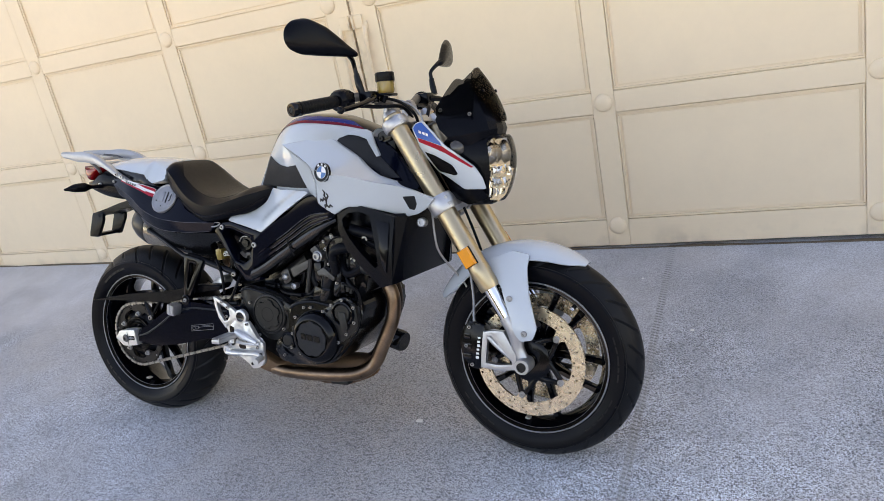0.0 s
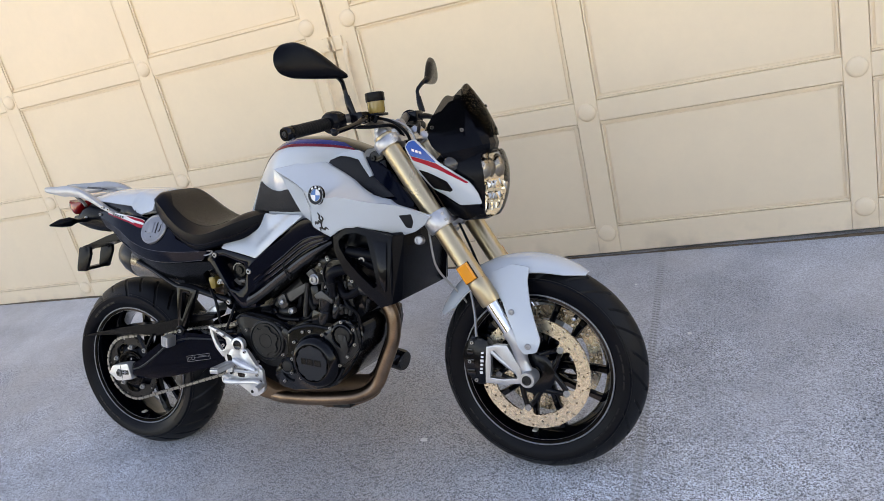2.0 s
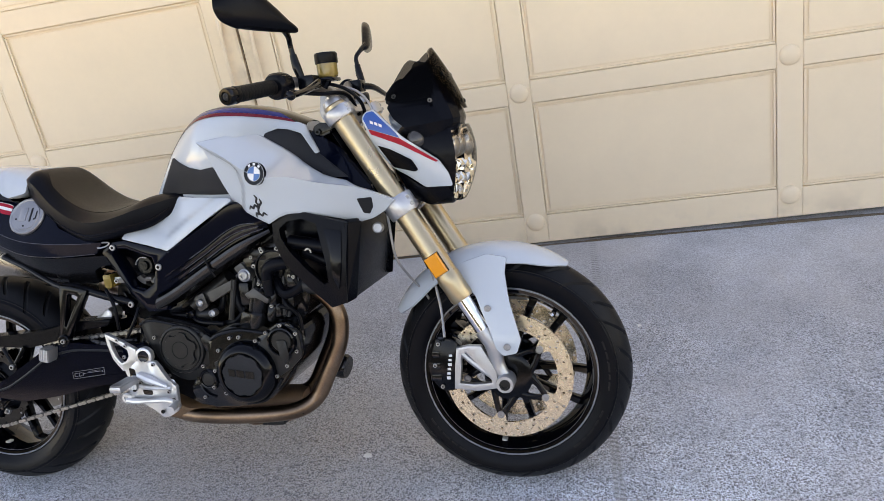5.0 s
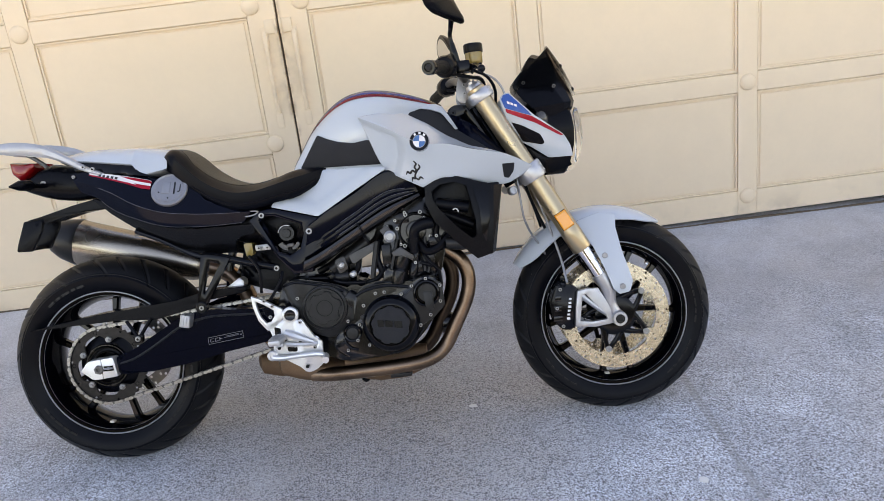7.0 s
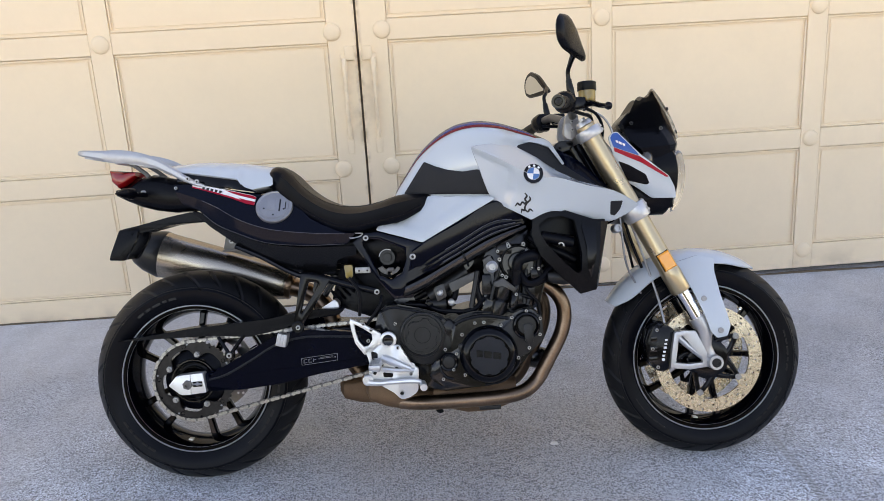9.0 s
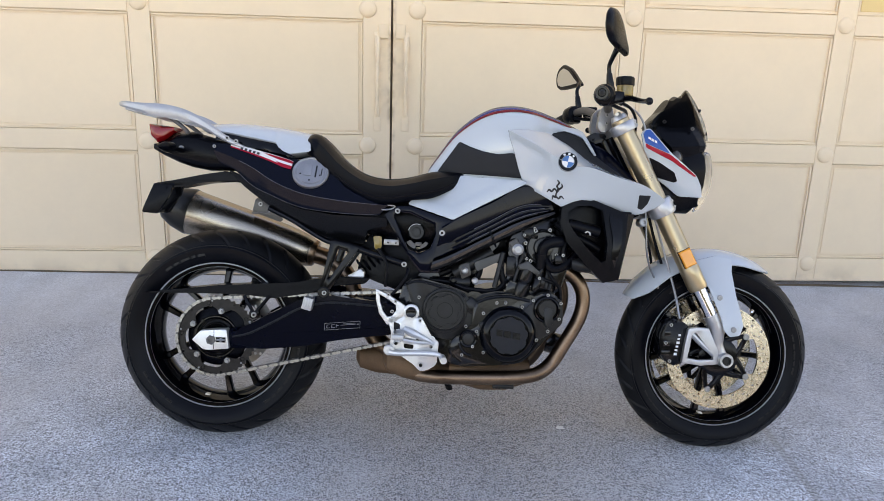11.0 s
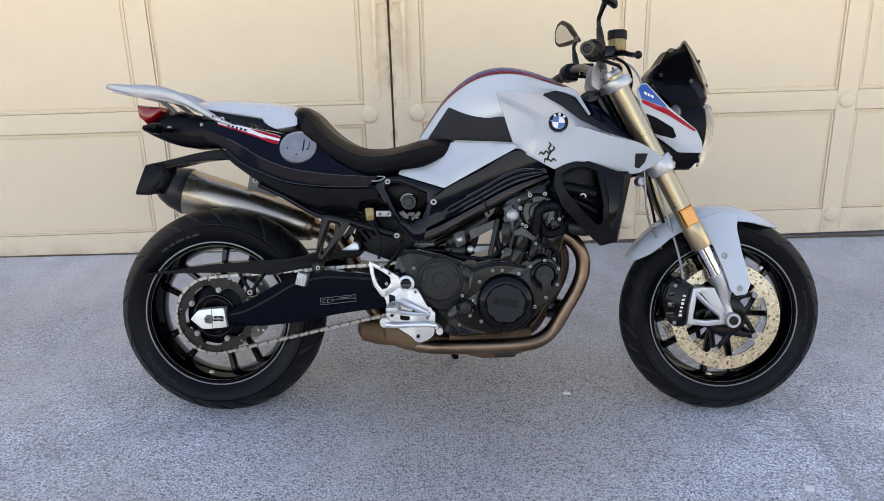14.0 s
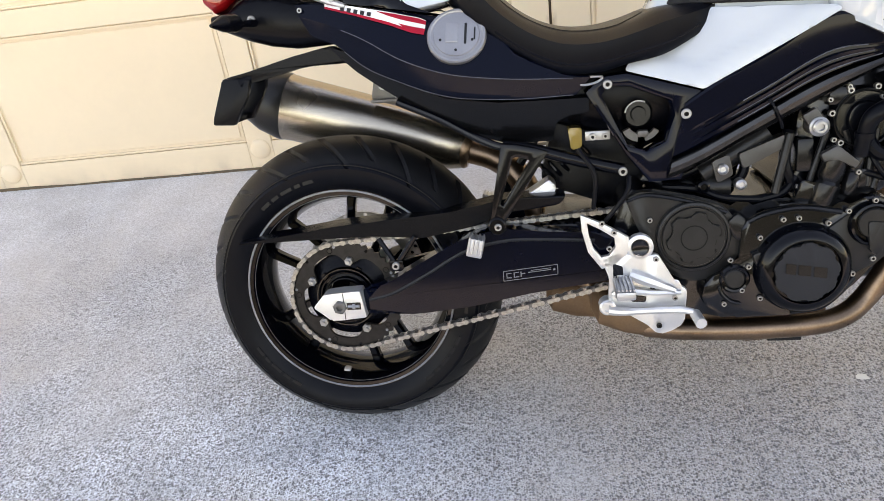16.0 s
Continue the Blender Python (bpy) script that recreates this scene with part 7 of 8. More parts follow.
    for (a, b, r) in (((0.905, 0.600), (0.870, 0.480), 0.006), ((0.935, 0.600), (0.965, 0.500), 0.007), ((0.985, 0.600), (0.975, 0.500), 0.008), ((1.005, 0.560), (0.985, 0.495), 0.006), ((0.845, 0.600), (0.822, 0.495), 0.008)):
        bm = bmesh.new()
        rod(bm, (a[0], -0.118, a[1]), (b[0], -0.124, b[1]), r, n=10)
        part("head_rib", bm, "engine_grey", eng)
    for x, z in ((0.905, 0.655), (0.935, 0.675), (0.962, 0.592), (1.002, 0.60), (0.99, 0.655), (0.915, 0.585), (0.945, 0.560), (0.88, 0.64), (0.86, 0.505), (0.93, 0.500), (1.03, 0.64)):
        bm = bmesh.new()
        bolt(bm, x, -0.122, z, 0.0058, -1, 0.006)
        part("head_bolt", bm, "bolt", eng)
    bm = bmesh.new()
    plate(bm, rounded([(0.590, 0.520), (0.650, 0.560), (0.745, 0.610), (0.800, 0.650), (0.850, 0.665), (0.835, 0.615), (0.790, 0.575), (0.770, 0.530), (0.765, 0.475), (0.60, 0.49)], 0.012), -0.060, 0.08, 0.008)
    part("intake_block", bm, "engine_black", eng)
    for pts, r in (([(0.66, -0.075, 0.525), (0.70, -0.085, 0.545), (0.745, -0.08, 0.575)], 0.010), ([(0.72, -0.07, 0.50), (0.77, -0.08, 0.515), (0.785, -0.075, 0.56)], 0.009), ([(0.63, -0.09, 0.51), (0.69, -0.10, 0.505), (0.73, -0.09, 0.485)], 0.007)):
        bm = bmesh.new()
        tube(bm, pts, r, 10)
        part("intake_hose", bm, "rubber", eng)
    # throttle bodies behind the head, with the light coming through between them
    bm = bmesh.new()
    rod(bm, (0.70, -0.085, 0.530), (0.815, -0.085, 0.600), 0.022, n=18)
    rod(bm, (0.705, -0.085, 0.505), (0.750, -0.085, 0.505), 0.024, n=18)
    thr = part("throttle_body", bm, "engine_grey", bike, "dark grey throttle body")
    bm = bmesh.new()
    plate(bm, rounded([(0.759, 0.568), (0.838, 0.599), (0.846, 0.580), (0.768, 0.541)], 0.004), -0.118, -0.090, 0.003)
    plate(bm, rounded([(0.714, 0.556), (0.744, 0.568), (0.753, 0.530), (0.725, 0.516)], 0.005), -0.112, -0.104, 0.002)
    part("throttle_link", bm, "throttle_grey", thr)
    for x, z, r in ((0.733, 0.542, 0.010), (0.700, 0.512, 0.011), (0.765, 0.512, 0.010)):
        bm = bmesh.new()
        turned(bm, [(r, -0.01), (r, 0.01), (r * 0.6, 0.013), (r * 0.5, 0.008), (0, 0.008)], (x, -0.110, z), (0, -1, 0), 16)
        part("throttle_cap", bm, "satin_black" if r > 0.01 else "alu", thr)
    for pts, r in (([(0.70, -0.09, 0.495), (0.76, -0.105, 0.480), (0.83, -0.115, 0.49), (0.86, -0.11, 0.52)], 0.008), ([(0.69, -0.10, 0.51), (0.73, -0.12, 0.492), (0.80, -0.125, 0.485)], 0.006),
                   ([(0.96, -0.12, 0.60), (0.985, -0.135, 0.56), (1.02, -0.13, 0.565), (1.06, -0.12, 0.60)], 0.013), ([(1.0, -0.11, 0.69), (1.03, -0.13, 0.66), (1.02, -0.13, 0.60), (1.04, -0.125, 0.56)], 0.009),
                   ([(0.85, -0.09, 0.60), (0.84, -0.11, 0.55), (0.855, -0.11, 0.50)], 0.010), ([(0.975, -0.128, 0.56), (0.99, -0.138, 0.53), (1.015, -0.132, 0.50), (1.02, -0.13, 0.46)], 0.005),
                   ([(0.93, -0.12, 0.50), (0.96, -0.13, 0.525), (1.0, -0.13, 0.515)], 0.006)):
        bm = bmesh.new()
        tube(bm, pts, r, 10)
        part("hose", bm, "rubber", bike, "black rubber hose")
    bm = loft([(1.045, 0.016, 0.560, 0.592), (1.06, 0.024, 0.554, 0.594), (1.09, 0.024, 0.550, 0.592), (1.115, 0.016, 0.552, 0.578)], 14, 2.5)
    bm.transform(Matrix.Translation((0, -0.135, 0)))
    part("horn_cover", bm, "engine_grey", bike, "grey horn cover")
    # oil filter and sump plug ahead of the engine
    bm = bmesh.new()
    turned(bm, [(0.030, 0), (0.034, 0.006), (0.034, 0.05), (0.030, 0.058), (0.0, 0.058)], (1.005, 0.04, 0.315), (1, -0.1, -0.25), 24)
    part("oil_filter", bm, "engine_black", bike, "black oil filter")
    bm = loft([(0.70, 0.07, 0.19, 0.26), (0.80, 0.075, 0.165, 0.26), (0.88, 0.06, 0.165, 0.26), (0.95, 0.05, 0.19, 0.26)], 16, 3)
    part("sump", bm, "sooty", bike, "dusty brown belly box")
    bm = bmesh.new()
    box(bm, (0.835, -0.075, 0.180), (0.90, -0.02, 0.192), 0.003)
    part("sump_bracket", bm, "engine_grey", bike)
    # radiator and its side shrouds
    bm = bmesh.new()
    box(bm, (1.175, -0.155, 0.535), (1.215, 0.155, 0.735), 0.006)
    bm.transform(Matrix(((1, 0, 0.20, -0.147), (0, 1, 0, 0), (0, 0, 1, 0), (0, 0, 0, 1))))
    rad = part("radiator", bm, "plastic", bike, "black radiator")
    for side in (-1, 1):
        fs = surface([(1.0, 0.745, 0.175), (1.09, 0.765, 0.185), (1.195, 0.725, 0.176), (1.17, 0.54, 0.190), (1.13, 0.53, 0.180), (1.03, 0.63, 0.178), (1.15, 0.65, 0.196)])
        o = [(1.003, 0.743), (1.038, 0.762), (1.090, 0.766), (1.196, 0.728), (1.187, 0.640), (1.174, 0.538), (1.131, 0.526), (1.079, 0.577), (1.022, 0.640), (1.000, 0.697)]
        i = [(1.020, 0.728), (1.045, 0.745), (1.085, 0.749), (1.120, 0.735), (1.136, 0.64), (1.134, 0.592), (1.122, 0.585), (1.080, 0.625), (1.040, 0.672), (1.022, 0.705)]
        bm = bmesh.new()
        rows = []
        for out, dy in ((o, -0.028), (o, -0.004), (o, 0.0), (i, 0.0), (i, -0.004), (i, -0.028)):
            rows.append([bm.verts.new((x, side * (fs(x, z) + dy), z)) for x, z in out])
        for a, b in zip(rows, rows[1:] + rows[:1]):
            for k in range(len(o)):
                j = (k + 1) % len(o)
                bm.faces.new((a[k], a[j], b[j], b[k]))
        sh_back = bmesh.new()
        plate(sh_back, rounded([(1.005, 0.742), (1.12, 0.752), (1.16, 0.735), (1.165, 0.560), (1.13, 0.545), (1.06, 0.60), (1.01, 0.66)], 0.01), *sorted((side * 0.100, side * 0.112)), 0.003)
        sh = part("radiator_shroud", bm, "plastic", bike, "matt black radiator shroud with an open window")
        part("shroud_back", sh_back, "plastic", sh)
        part("shroud_facet", panel([(1.138, 0.722), (1.180, 0.712), (1.176, 0.640), (1.160, 0.570), (1.150, 0.600), (1.150, 0.660)], fs, 0.004, side, lift=0.005), "satin_black", sh)
        bm = bmesh.new()
        rod(bm, (1.03, side * 0.15, 0.692), (1.12, side * 0.15, 0.672), 0.017, n=14)
        rod(bm, (1.05, side * 0.12, 0.66), (1.13, side * 0.12, 0.62), 0.014, n=14)
        part("coolant_hose", bm, "rubber", sh)
        bm = bmesh.new()
        arc_block(bm, (1.082, 0.665), 0.006, 0.0095, radians(-20), radians(150), *sorted((side * 0.166, side * 0.170)), 8)
        part("hose_clip", bm, "bolt", sh)
        bm = bmesh.new()
        rows = [[Vector((x, side * y, z)) for x, z, y in ((1.19, 0.728, 0.178), (1.222, 0.728, 0.150), (1.186, 0.540, 0.150), (1.172, 0.536, 0.188))]]
        rows.append([p + Vector((-0.012, -side * 0.012, 0)) for p in rows[0]])
        skin(bm, rows)
        part("shroud_front", bm, "plastic", sh)
        bm = bmesh.new()
        turned(bm, [(0.013, -0.02), (0.013, 0.004), (0.010, 0.007), (0.0065, 0.007), (0.0065, 0.001), (0, 0.001)], (1.254, side * 0.128, 0.705), (0.2, side, 0.1), 18)
        part("steering_stop_bolt", bm, "bolt", bike)
    bm = bmesh.new()
    box(bm, (1.20, -0.125, 0.735), (1.26, 0.125, 0.80), 0.01)
    part("radiator_mount", bm, "plastic", bike)
    # right footrest plate, peg and brake pedal
    bm = bmesh.new()
    yl = (-0.178, -0.164)
    frame_plate(bm, [(0.474, 0.487), (0.515, 0.468), (0.560, 0.440), (0.556, 0.405), (0.530, 0.385), (0.510, 0.382), (0.486, 0.415), (0.476, 0.455)],
                [(0.486, 0.470), (0.511, 0.456), (0.534, 0.440), (0.535, 0.424), (0.524, 0.408), (0.510, 0.405), (0.497, 0.422), (0.489, 0.446)], *yl, 0.003)
    plate(bm, rounded([(0.508, 0.404), (0.535, 0.408), (0.552, 0.412), (0.575, 0.402), (0.610, 0.408), (0.625, 0.380), (0.645, 0.345), (0.663, 0.338), (0.658, 0.270), (0.635, 0.255), (0.610, 0.248), (0.592, 0.268), (0.545, 0.298), (0.520, 0.315), (0.524, 0.36)], 0.008, 3), *yl, 0.004)
    hang = part("footrest_plate", bm, "bright", bike, "bright cast aluminium footrest plate")
    for x, z in ((0.512, 0.470), (0.533, 0.452), (0.524, 0.422), (0.606, 0.398), (0.560, 0.350), (0.640, 0.322)):
        bm = bmesh.new()
        bolt(bm, x, -0.178, z, 0.0065, -1, 0.006)
        part("plate_bolt", bm, "bolt", hang)
    bm = bmesh.new()
    turned(bm, [(0.024, -0.01), (0.024, 0.004), (0.0205, 0.006), (0.0165, 0.006), (0.0165, -0.002), (0.012, 0.002), (0, 0.002)], (0.579, -0.172, 0.420), (0, -1, 0), 28)
    part("pivot_cap", bm, "bright", hang)
    bm = bmesh.new()
    turned(bm, [(0.015, 0), (0.015, 0.006), (0.011, 0.004), (0, 0.004)], (0.579, -0.1725, 0.420), (0, -1, 0), 20)
    part("pivot_recess", bm, "engine_black", hang)
    bm = bmesh.new()
    tube(bm, [(0.560, -0.182, 0.372), (0.590, -0.186, 0.360), (0.640, -0.184, 0.338)], [0.010, 0.012, 0.006], 8)
    tube(bm, [(0.560, -0.182, 0.340), (0.600, -0.184, 0.335), (0.650, -0.182, 0.333)], [0.008, 0.006, 0.005], 8)
    part("plate_rib", bm, "bright", hang)
    # flat dark patches draw the shade of recesses in the plate
    for o, m in (([(0.530, 0.392), (0.548, 0.386), (0.548, 0.352), (0.531, 0.345)], "engine_black"),
                 ([(0.560, 0.330), (0.590, 0.326), (0.588, 0.314), (0.562, 0.316)], "engine_black")):
        bm = bmesh.new()
        plate(bm, rounded(o, 0.004, 2), -0.1795, -0.176, 0.001, 1)
        part("plate_recess", bm, m, hang)
    for x, z in ((0.612, 0.268), (0.650, 0.300), (0.538, 0.330), (0.600, 0.340)):
        bm = bmesh.new()
        bolt(bm, x, -0.179, z, 0.0065, -1, 0.005)
        part("plate_bolt", bm, "engine_grey", hang)
    bm = bmesh.new()
    tube(bm, [(0.530, -0.186, 0.335), (0.545, -0.190, 0.350), (0.560, -0.186, 0.362)], 0.006, 8)
    part("peg_spring", bm, "bright", hang)
    bm = bmesh.new()
    box(bm, (0.528, -0.265, 0.352), (0.562, -0.185, 0.368), 0.005)
    for k in range(5):
        box(bm, (0.531 + 0.0065 * k, -0.262, 0.3685), (0.534 + 0.0065 * k, -0.190, 0.3715))
    rod(bm, (0.545, -0.190, 0.335), (0.545, -0.180, 0.370), 0.009, n=12)
    part("footrest", bm, "alu", hang, "ribbed aluminium rider footrest")
    bm = bmesh.new()
    turned(bm, [(0.015, -0.02), (0.015, 0.006), (0.012, 0.009), (0.007, 0.009), (0.007, 0.004), (0, 0.004)], (0.518, -0.186, 0.311), (0, -1, 0), 24)
    tube(bm, [(0.520, -0.190, 0.306), (0.545, -0.192, 0.303), (0.580, -0.194, 0.304), (0.640, -0.198, 0.306), (0.668, -0.205, 0.304)], [0.010, 0.0085, 0.007, 0.0075, 0.006], 10)
    rod(bm, (0.672, -0.202, 0.298), (0.676, -0.238, 0.294), 0.010, n=12)
    part("brake_pedal", bm, "bright", hang, "bright brake pedal")
    bm = bmesh.new()
    for a, b in (((0.455, 0.60), (0.500, 0.49)), ((0.545, 0.545), (0.520, 0.465))):
        tube(bm, [(a[0] + 0.02, -0.14, a[1]), ((a[0] + b[0]) / 2 + 0.025, -0.155, (a[1] + b[1]) / 2 + 0.01), (b[0], -0.150, b[1])], 0.0045, 8)
    part("brake_line", bm, "rubber", bike)
    # side stand on the far side
    bm = bmesh.new()
    tube(bm, [(0.65, 0.14, 0.27), (0.70, 0.22, 0.14), (0.735, 0.285, 0.052)], [0.014, 0.012, 0.011], 10)
    box(bm, (0.715, 0.265, 0.041), (0.76, 0.315, 0.052), 0.003)
    part("side_stand", bm, "satin_black", bike, "black side stand folded out")


def build_front_end(bike):
    # handlebar
    bm = bmesh.new()
    tube(bm, [(1.058, -0.372, 1.040), (1.090, -0.255, 1.056), (1.120, -0.165, 1.066), (1.140, -0.095, 1.050), (1.150, -0.05, 1.040), (1.150, 0.05, 1.040), (1.140, 0.095, 1.050), (1.120, 0.165, 1.066), (1.090, 0.255, 1.056), (1.058, 0.372, 1.040)], 0.0125, 14)
    bar = part("handlebar", bm, "cast_grey", bike, "grey tapered handlebar")
    for side in (-1, 1):
        bm = bmesh.new()
        plate(bm, rounded([(1.128, 1.040), (1.145, 1.058), (1.162, 1.052), (1.172, 1.000), (1.155, 0.975), (1.130, 0.970), (1.120, 0.990)], 0.01), side * 0.052 - 0.013, side * 0.052 + 0.013, 0.005)
        rs = part("bar_riser", bm, "cast_mid", bike, "cast aluminium handlebar riser")
        for x, z in ((1.146, 1.000), (1.146, 1.024)):
            bm = bmesh.new()
            bolt(bm, x, side * 0.0655, z, 0.006, side)
            part("riser_bolt", bm, "bolt", rs)
    bm = bmesh.new()
    plate(bm, rounded([(1.090, 0.958), (1.11, 0.970), (1.150, 0.968), (1.145, 0.945), (1.10, 0.932)], 0.008), -0.060, -0.03, 0.006)
    bolt(bm, 1.107, -0.061, 0.948, 0.010)
    part("ignition_bracket", bm, "satin_black", bike)
    for side in (-1, 1):
        wide, ahead = (0.0, 0.006) if side < 0 else (0.084, 0.016)
        gl = 0.87 if side < 0 else 0.78
        yaw, ys = (0.50, 0.80) if side < 0 else (0.24, 0.90)
        a, b = Vector((1.092, side * 0.250, 1.0555)), Vector((1.058, side * 0.372, 1.040))
        ax = (b - a).normalized()
        bm = bmesh.new()
        prof = [(0.0165, 0)]
        for k in range(12):
            prof += [(0.0172, 0.004 + 0.0095 * k), (0.0172, 0.010 + 0.0095 * k), (0.0167, 0.0105 + 0.0095 * k), (0.0167, 0.0128 + 0.0095 * k)]
        prof += [(0.0185, 0.121), (0.0185, 0.125), (0.015, 0.127)]
        turned(bm, prof, a, ax, 24)
        part("grip", bm, "grip", bar, "black rubber grip")
        bm = bmesh.new()
        turned(bm, [(0.014, -0.004), (0.0175, 0.0), (0.0185, 0.004), (0.0185, 0.020), (0.0165, 0.024), (0.011, 0.024), (0.009, 0.020), (0, 0.020)], b, ax, 24)
        part("bar_end", bm, "gloss_black", bar)
        bm = bmesh.new()
        turned(bm, [(0.008, 0), (0.008, 0.003), (0.004, 0.004), (0, 0.002)], b + ax * 0.020, ax, 14)
        part("bar_end_screw", bm, "engine_grey", bar)
        bm = bmesh.new()
        turned(bm, [(0.016, -0.05), (0.026, -0.046), (0.030, -0.03), (0.030, -0.008), (0.026, 0.0), (0.018, 0.002)], a, ax, 24)
        box(bm, (1.085, side * 0.225 - 0.022, 1.030), (1.125, side * 0.225 + 0.022, 1.080), 0.008)
        part("switch_housing", bm, "plastic", bar, "black switch housing")
        # lever and perch
        bm = bmesh.new()
        box(bm, (1.125, side * 0.165 - 0.022, 1.045), (1.165, side * 0.165 + 0.022, 1.078), 0.006)
        tube(bm, [(1.160, side * 0.160, 1.060), (1.180, side * 0.20, 1.056), (1.186, side * 0.27, 1.040), (1.186, side * 0.34, 1.028), (1.184, side * 0.36, 1.025)], [0.010, 0.0085, 0.007, 0.0065, 0.006], 10)
        turned(bm, [(0.003, -0.009), (0.009, -0.005), (0.0105, 0.0), (0.009, 0.005), (0.003, 0.009)], (1.184, side * 0.365, 1.025), (0, 1, 0), 14)
        part("lever", bm, "satin_black", bar, "black hand lever")
        # mirror
        bm = bmesh.new()
        tube(bm, [(1.130, side * (0.175 + wide), 1.076), (1.124, side * (0.177 + wide), 1.100), (1.120, side * (0.179 + wide), 1.128)], [0.0095, 0.0105, 0.008], 12)
        tube(bm, [(1.120, side * (0.179 + wide), 1.125), (1.118, side * (0.182 + wide), 1.148), (1.119 + ahead / 2, side * (0.196 + wide), 1.166), (1.120 + ahead, side * (0.232 + wide), 1.186)], [0.0065, 0.006, 0.0065, 0.009], 10)
        mir = part("mirror_stalk", bm, "satin_black", bike, "black mirror stalk")
        outl = [(0.190, 1.164), (0.192, 1.174), (0.214, 1.188), (0.250, 1.218), (0.290, 1.248), (0.346, 1.271), (0.386, 1.264), (0.409, 1.243), (0.414, 1.214), (0.402, 1.188), (0.366, 1.173), (0.300, 1.168), (0.240, 1.166)]
        outl = rounded(outl, 0.012, 3)
        cy, cz = 0.318, 1.215
        bm = bmesh.new()
        rows = []
        for k, dxx in ((0.93, -0.004), (1.0, 0.0), (0.985, 0.006), (0.93, 0.012), (0.82, 0.0165), (0.66, 0.0195), (0.45, 0.0213), (0.22, 0.0222), (0.06, 0.0225)):
            rows.append([Vector((1.090 + ahead + dxx - (yy - cy) * k * yaw * ys / 0.9, side * (wide + cy + (yy - cy) * k * ys), cz + (zz - cz) * k * 0.94)) for yy, zz in outl])
        skin(bm, rows)
        part("mirror_shell", bm, "plastic", mir, "black teardrop mirror shell")
        bm = bmesh.new()
        rows = [[Vector((1.0845 + ahead + e - (yy - cy) * gl * yaw * ys / 0.9, side * (wide + cy + (yy - cy) * gl * ys), cz + (zz - cz) * (gl - 0.11))) for yy, zz in outl] for e in (0.002, 0.0)]
        skin(bm, rows)
        part("mirror_glass", bm, "mirror", mir, "mirror glass")
    # front brake reservoir
    c = (1.180, -0.130, 1.072)
    bm = bmesh.new()
    turned(bm, [(0.018, -0.004), (0.023, 0.0), (0.0245, 0.006), (0.0245, 0.036)], c, (0, 0.0, 1), 32)
    res = part("brake_fluid_cup", bm, "fluid", bike, "amber brake fluid reservoir with black lid")
    bm = bmesh.new()
    turned(bm, [(0.0265, 0.030), (0.0272, 0.032), (0.0272, 0.052), (0.025, 0.055), (0.0, 0.056)], c, (0, 0, 1), 32)
    part("reservoir_lid", bm, "plastic", res)
    bm = bmesh.new()
    box(bm, (1.148, -0.16, 1.062), (1.20, -0.10, 1.070), 0.003)
    rod(bm, (1.165, -0.13, 1.05), (1.18, -0.13, 1.07), 0.010, n=10)
    part("reservoir_bracket", bm, "satin_black", res)
    # head lamp shell
    bm = loft([(1.290, 0.048, 0.820, 0.920), (1.320, 0.062, 0.785, 0.945), (1.350, 0.072, 0.757, 0.947), (1.368, 0.076, 0.753, 0.943), (1.380, 0.074, 0.756, 0.938)], 32, 3.4)
    shell = part("headlamp_shell", bm, "plastic", bike, "black headlamp shell")
    half = [(0.024, 0.742), (0.058, 0.768), (0.072, 0.812), (0.077, 0.870), (0.072, 0.915), (0.044, 0.930)]
    loop = [(y, z) for y, z in half] + [(-y, z) for y, z in half[::-1]]
    loop = rounded(loop, 0.012, 3)

    def lens_x(y, z, k=1.0):
        return 1.482 - 2.0 * y * y - 2.6 * (z - 0.862) ** 2

    corner = [(y, z) for y, z in half] + [(-y, z) for y, z in half[::-1]]
    # faceted bowl, two smooth domes and a bright upright between them
    bm = bmesh.new()
    rows = []
    for i, (k, e) in enumerate(((0.92, -0.028), (0.78, -0.040), (0.60, -0.048), (0.40, -0.054), (0.20, -0.062))):
        row = []
        for q, (y, z) in enumerate(corner):
            f = (0.007, -0.008, 0.003, -0.004, 0.0)[(2 * q + 3 * i) % 5]
            kk = k + f * (2.0 if i else 0.0)
            row.append(Vector((lens_x(y, z) + e + f, y * kk, 0.845 + (z - 0.845) * kk)))
        rows.append(row)
    skin(bm, rows)
    part("lamp_bowl", bm, "reflector", shell, "bright faceted lamp reflector bowl", 6)
    for side in (-1, 1):
        # domes in brownish steel paint in the door's reflection
        bm = bmesh.new()
        turned(bm, [(0.031, -0.022), (0.0305, -0.006), (0.025, 0.006), (0.016, 0.012), (0.006, 0.015), (0, 0.015)], (1.440, side * 0.033, 0.880), (1, side * 0.35, 0.05), 24)
        part("lamp_dome", bm, "steel", shell, "smooth dome, its warm tone standing for the mirrored door")
        bm = bmesh.new()
        box(bm, (1.424, side * 0.066 - 0.004, 0.838), (1.446, side * 0.066 + 0.004, 0.888), 0.002)
        part("lamp_slot", bm, "gloss_black", shell)
        for k, (y, z) in enumerate(((0.014, 0.838), (0.032, 0.834), (0.050, 0.826), (0.020, 0.806), (0.038, 0.798), (0.016, 0.778))):
            bm = bmesh.new()
            turned(bm, [(0.0135, -0.012), (0.0125, 0.002), (0.0, 0.006 + 0.002 * (k % 2))], (lens_x(y, z) - 0.030, side * y, z), (1, side * (0.5 - 0.3 * (k % 3)), 0.5 - 0.35 * (k % 3)), 4)
            part("lamp_facet", bm, "reflector", shell)
    bm = bmesh.new()
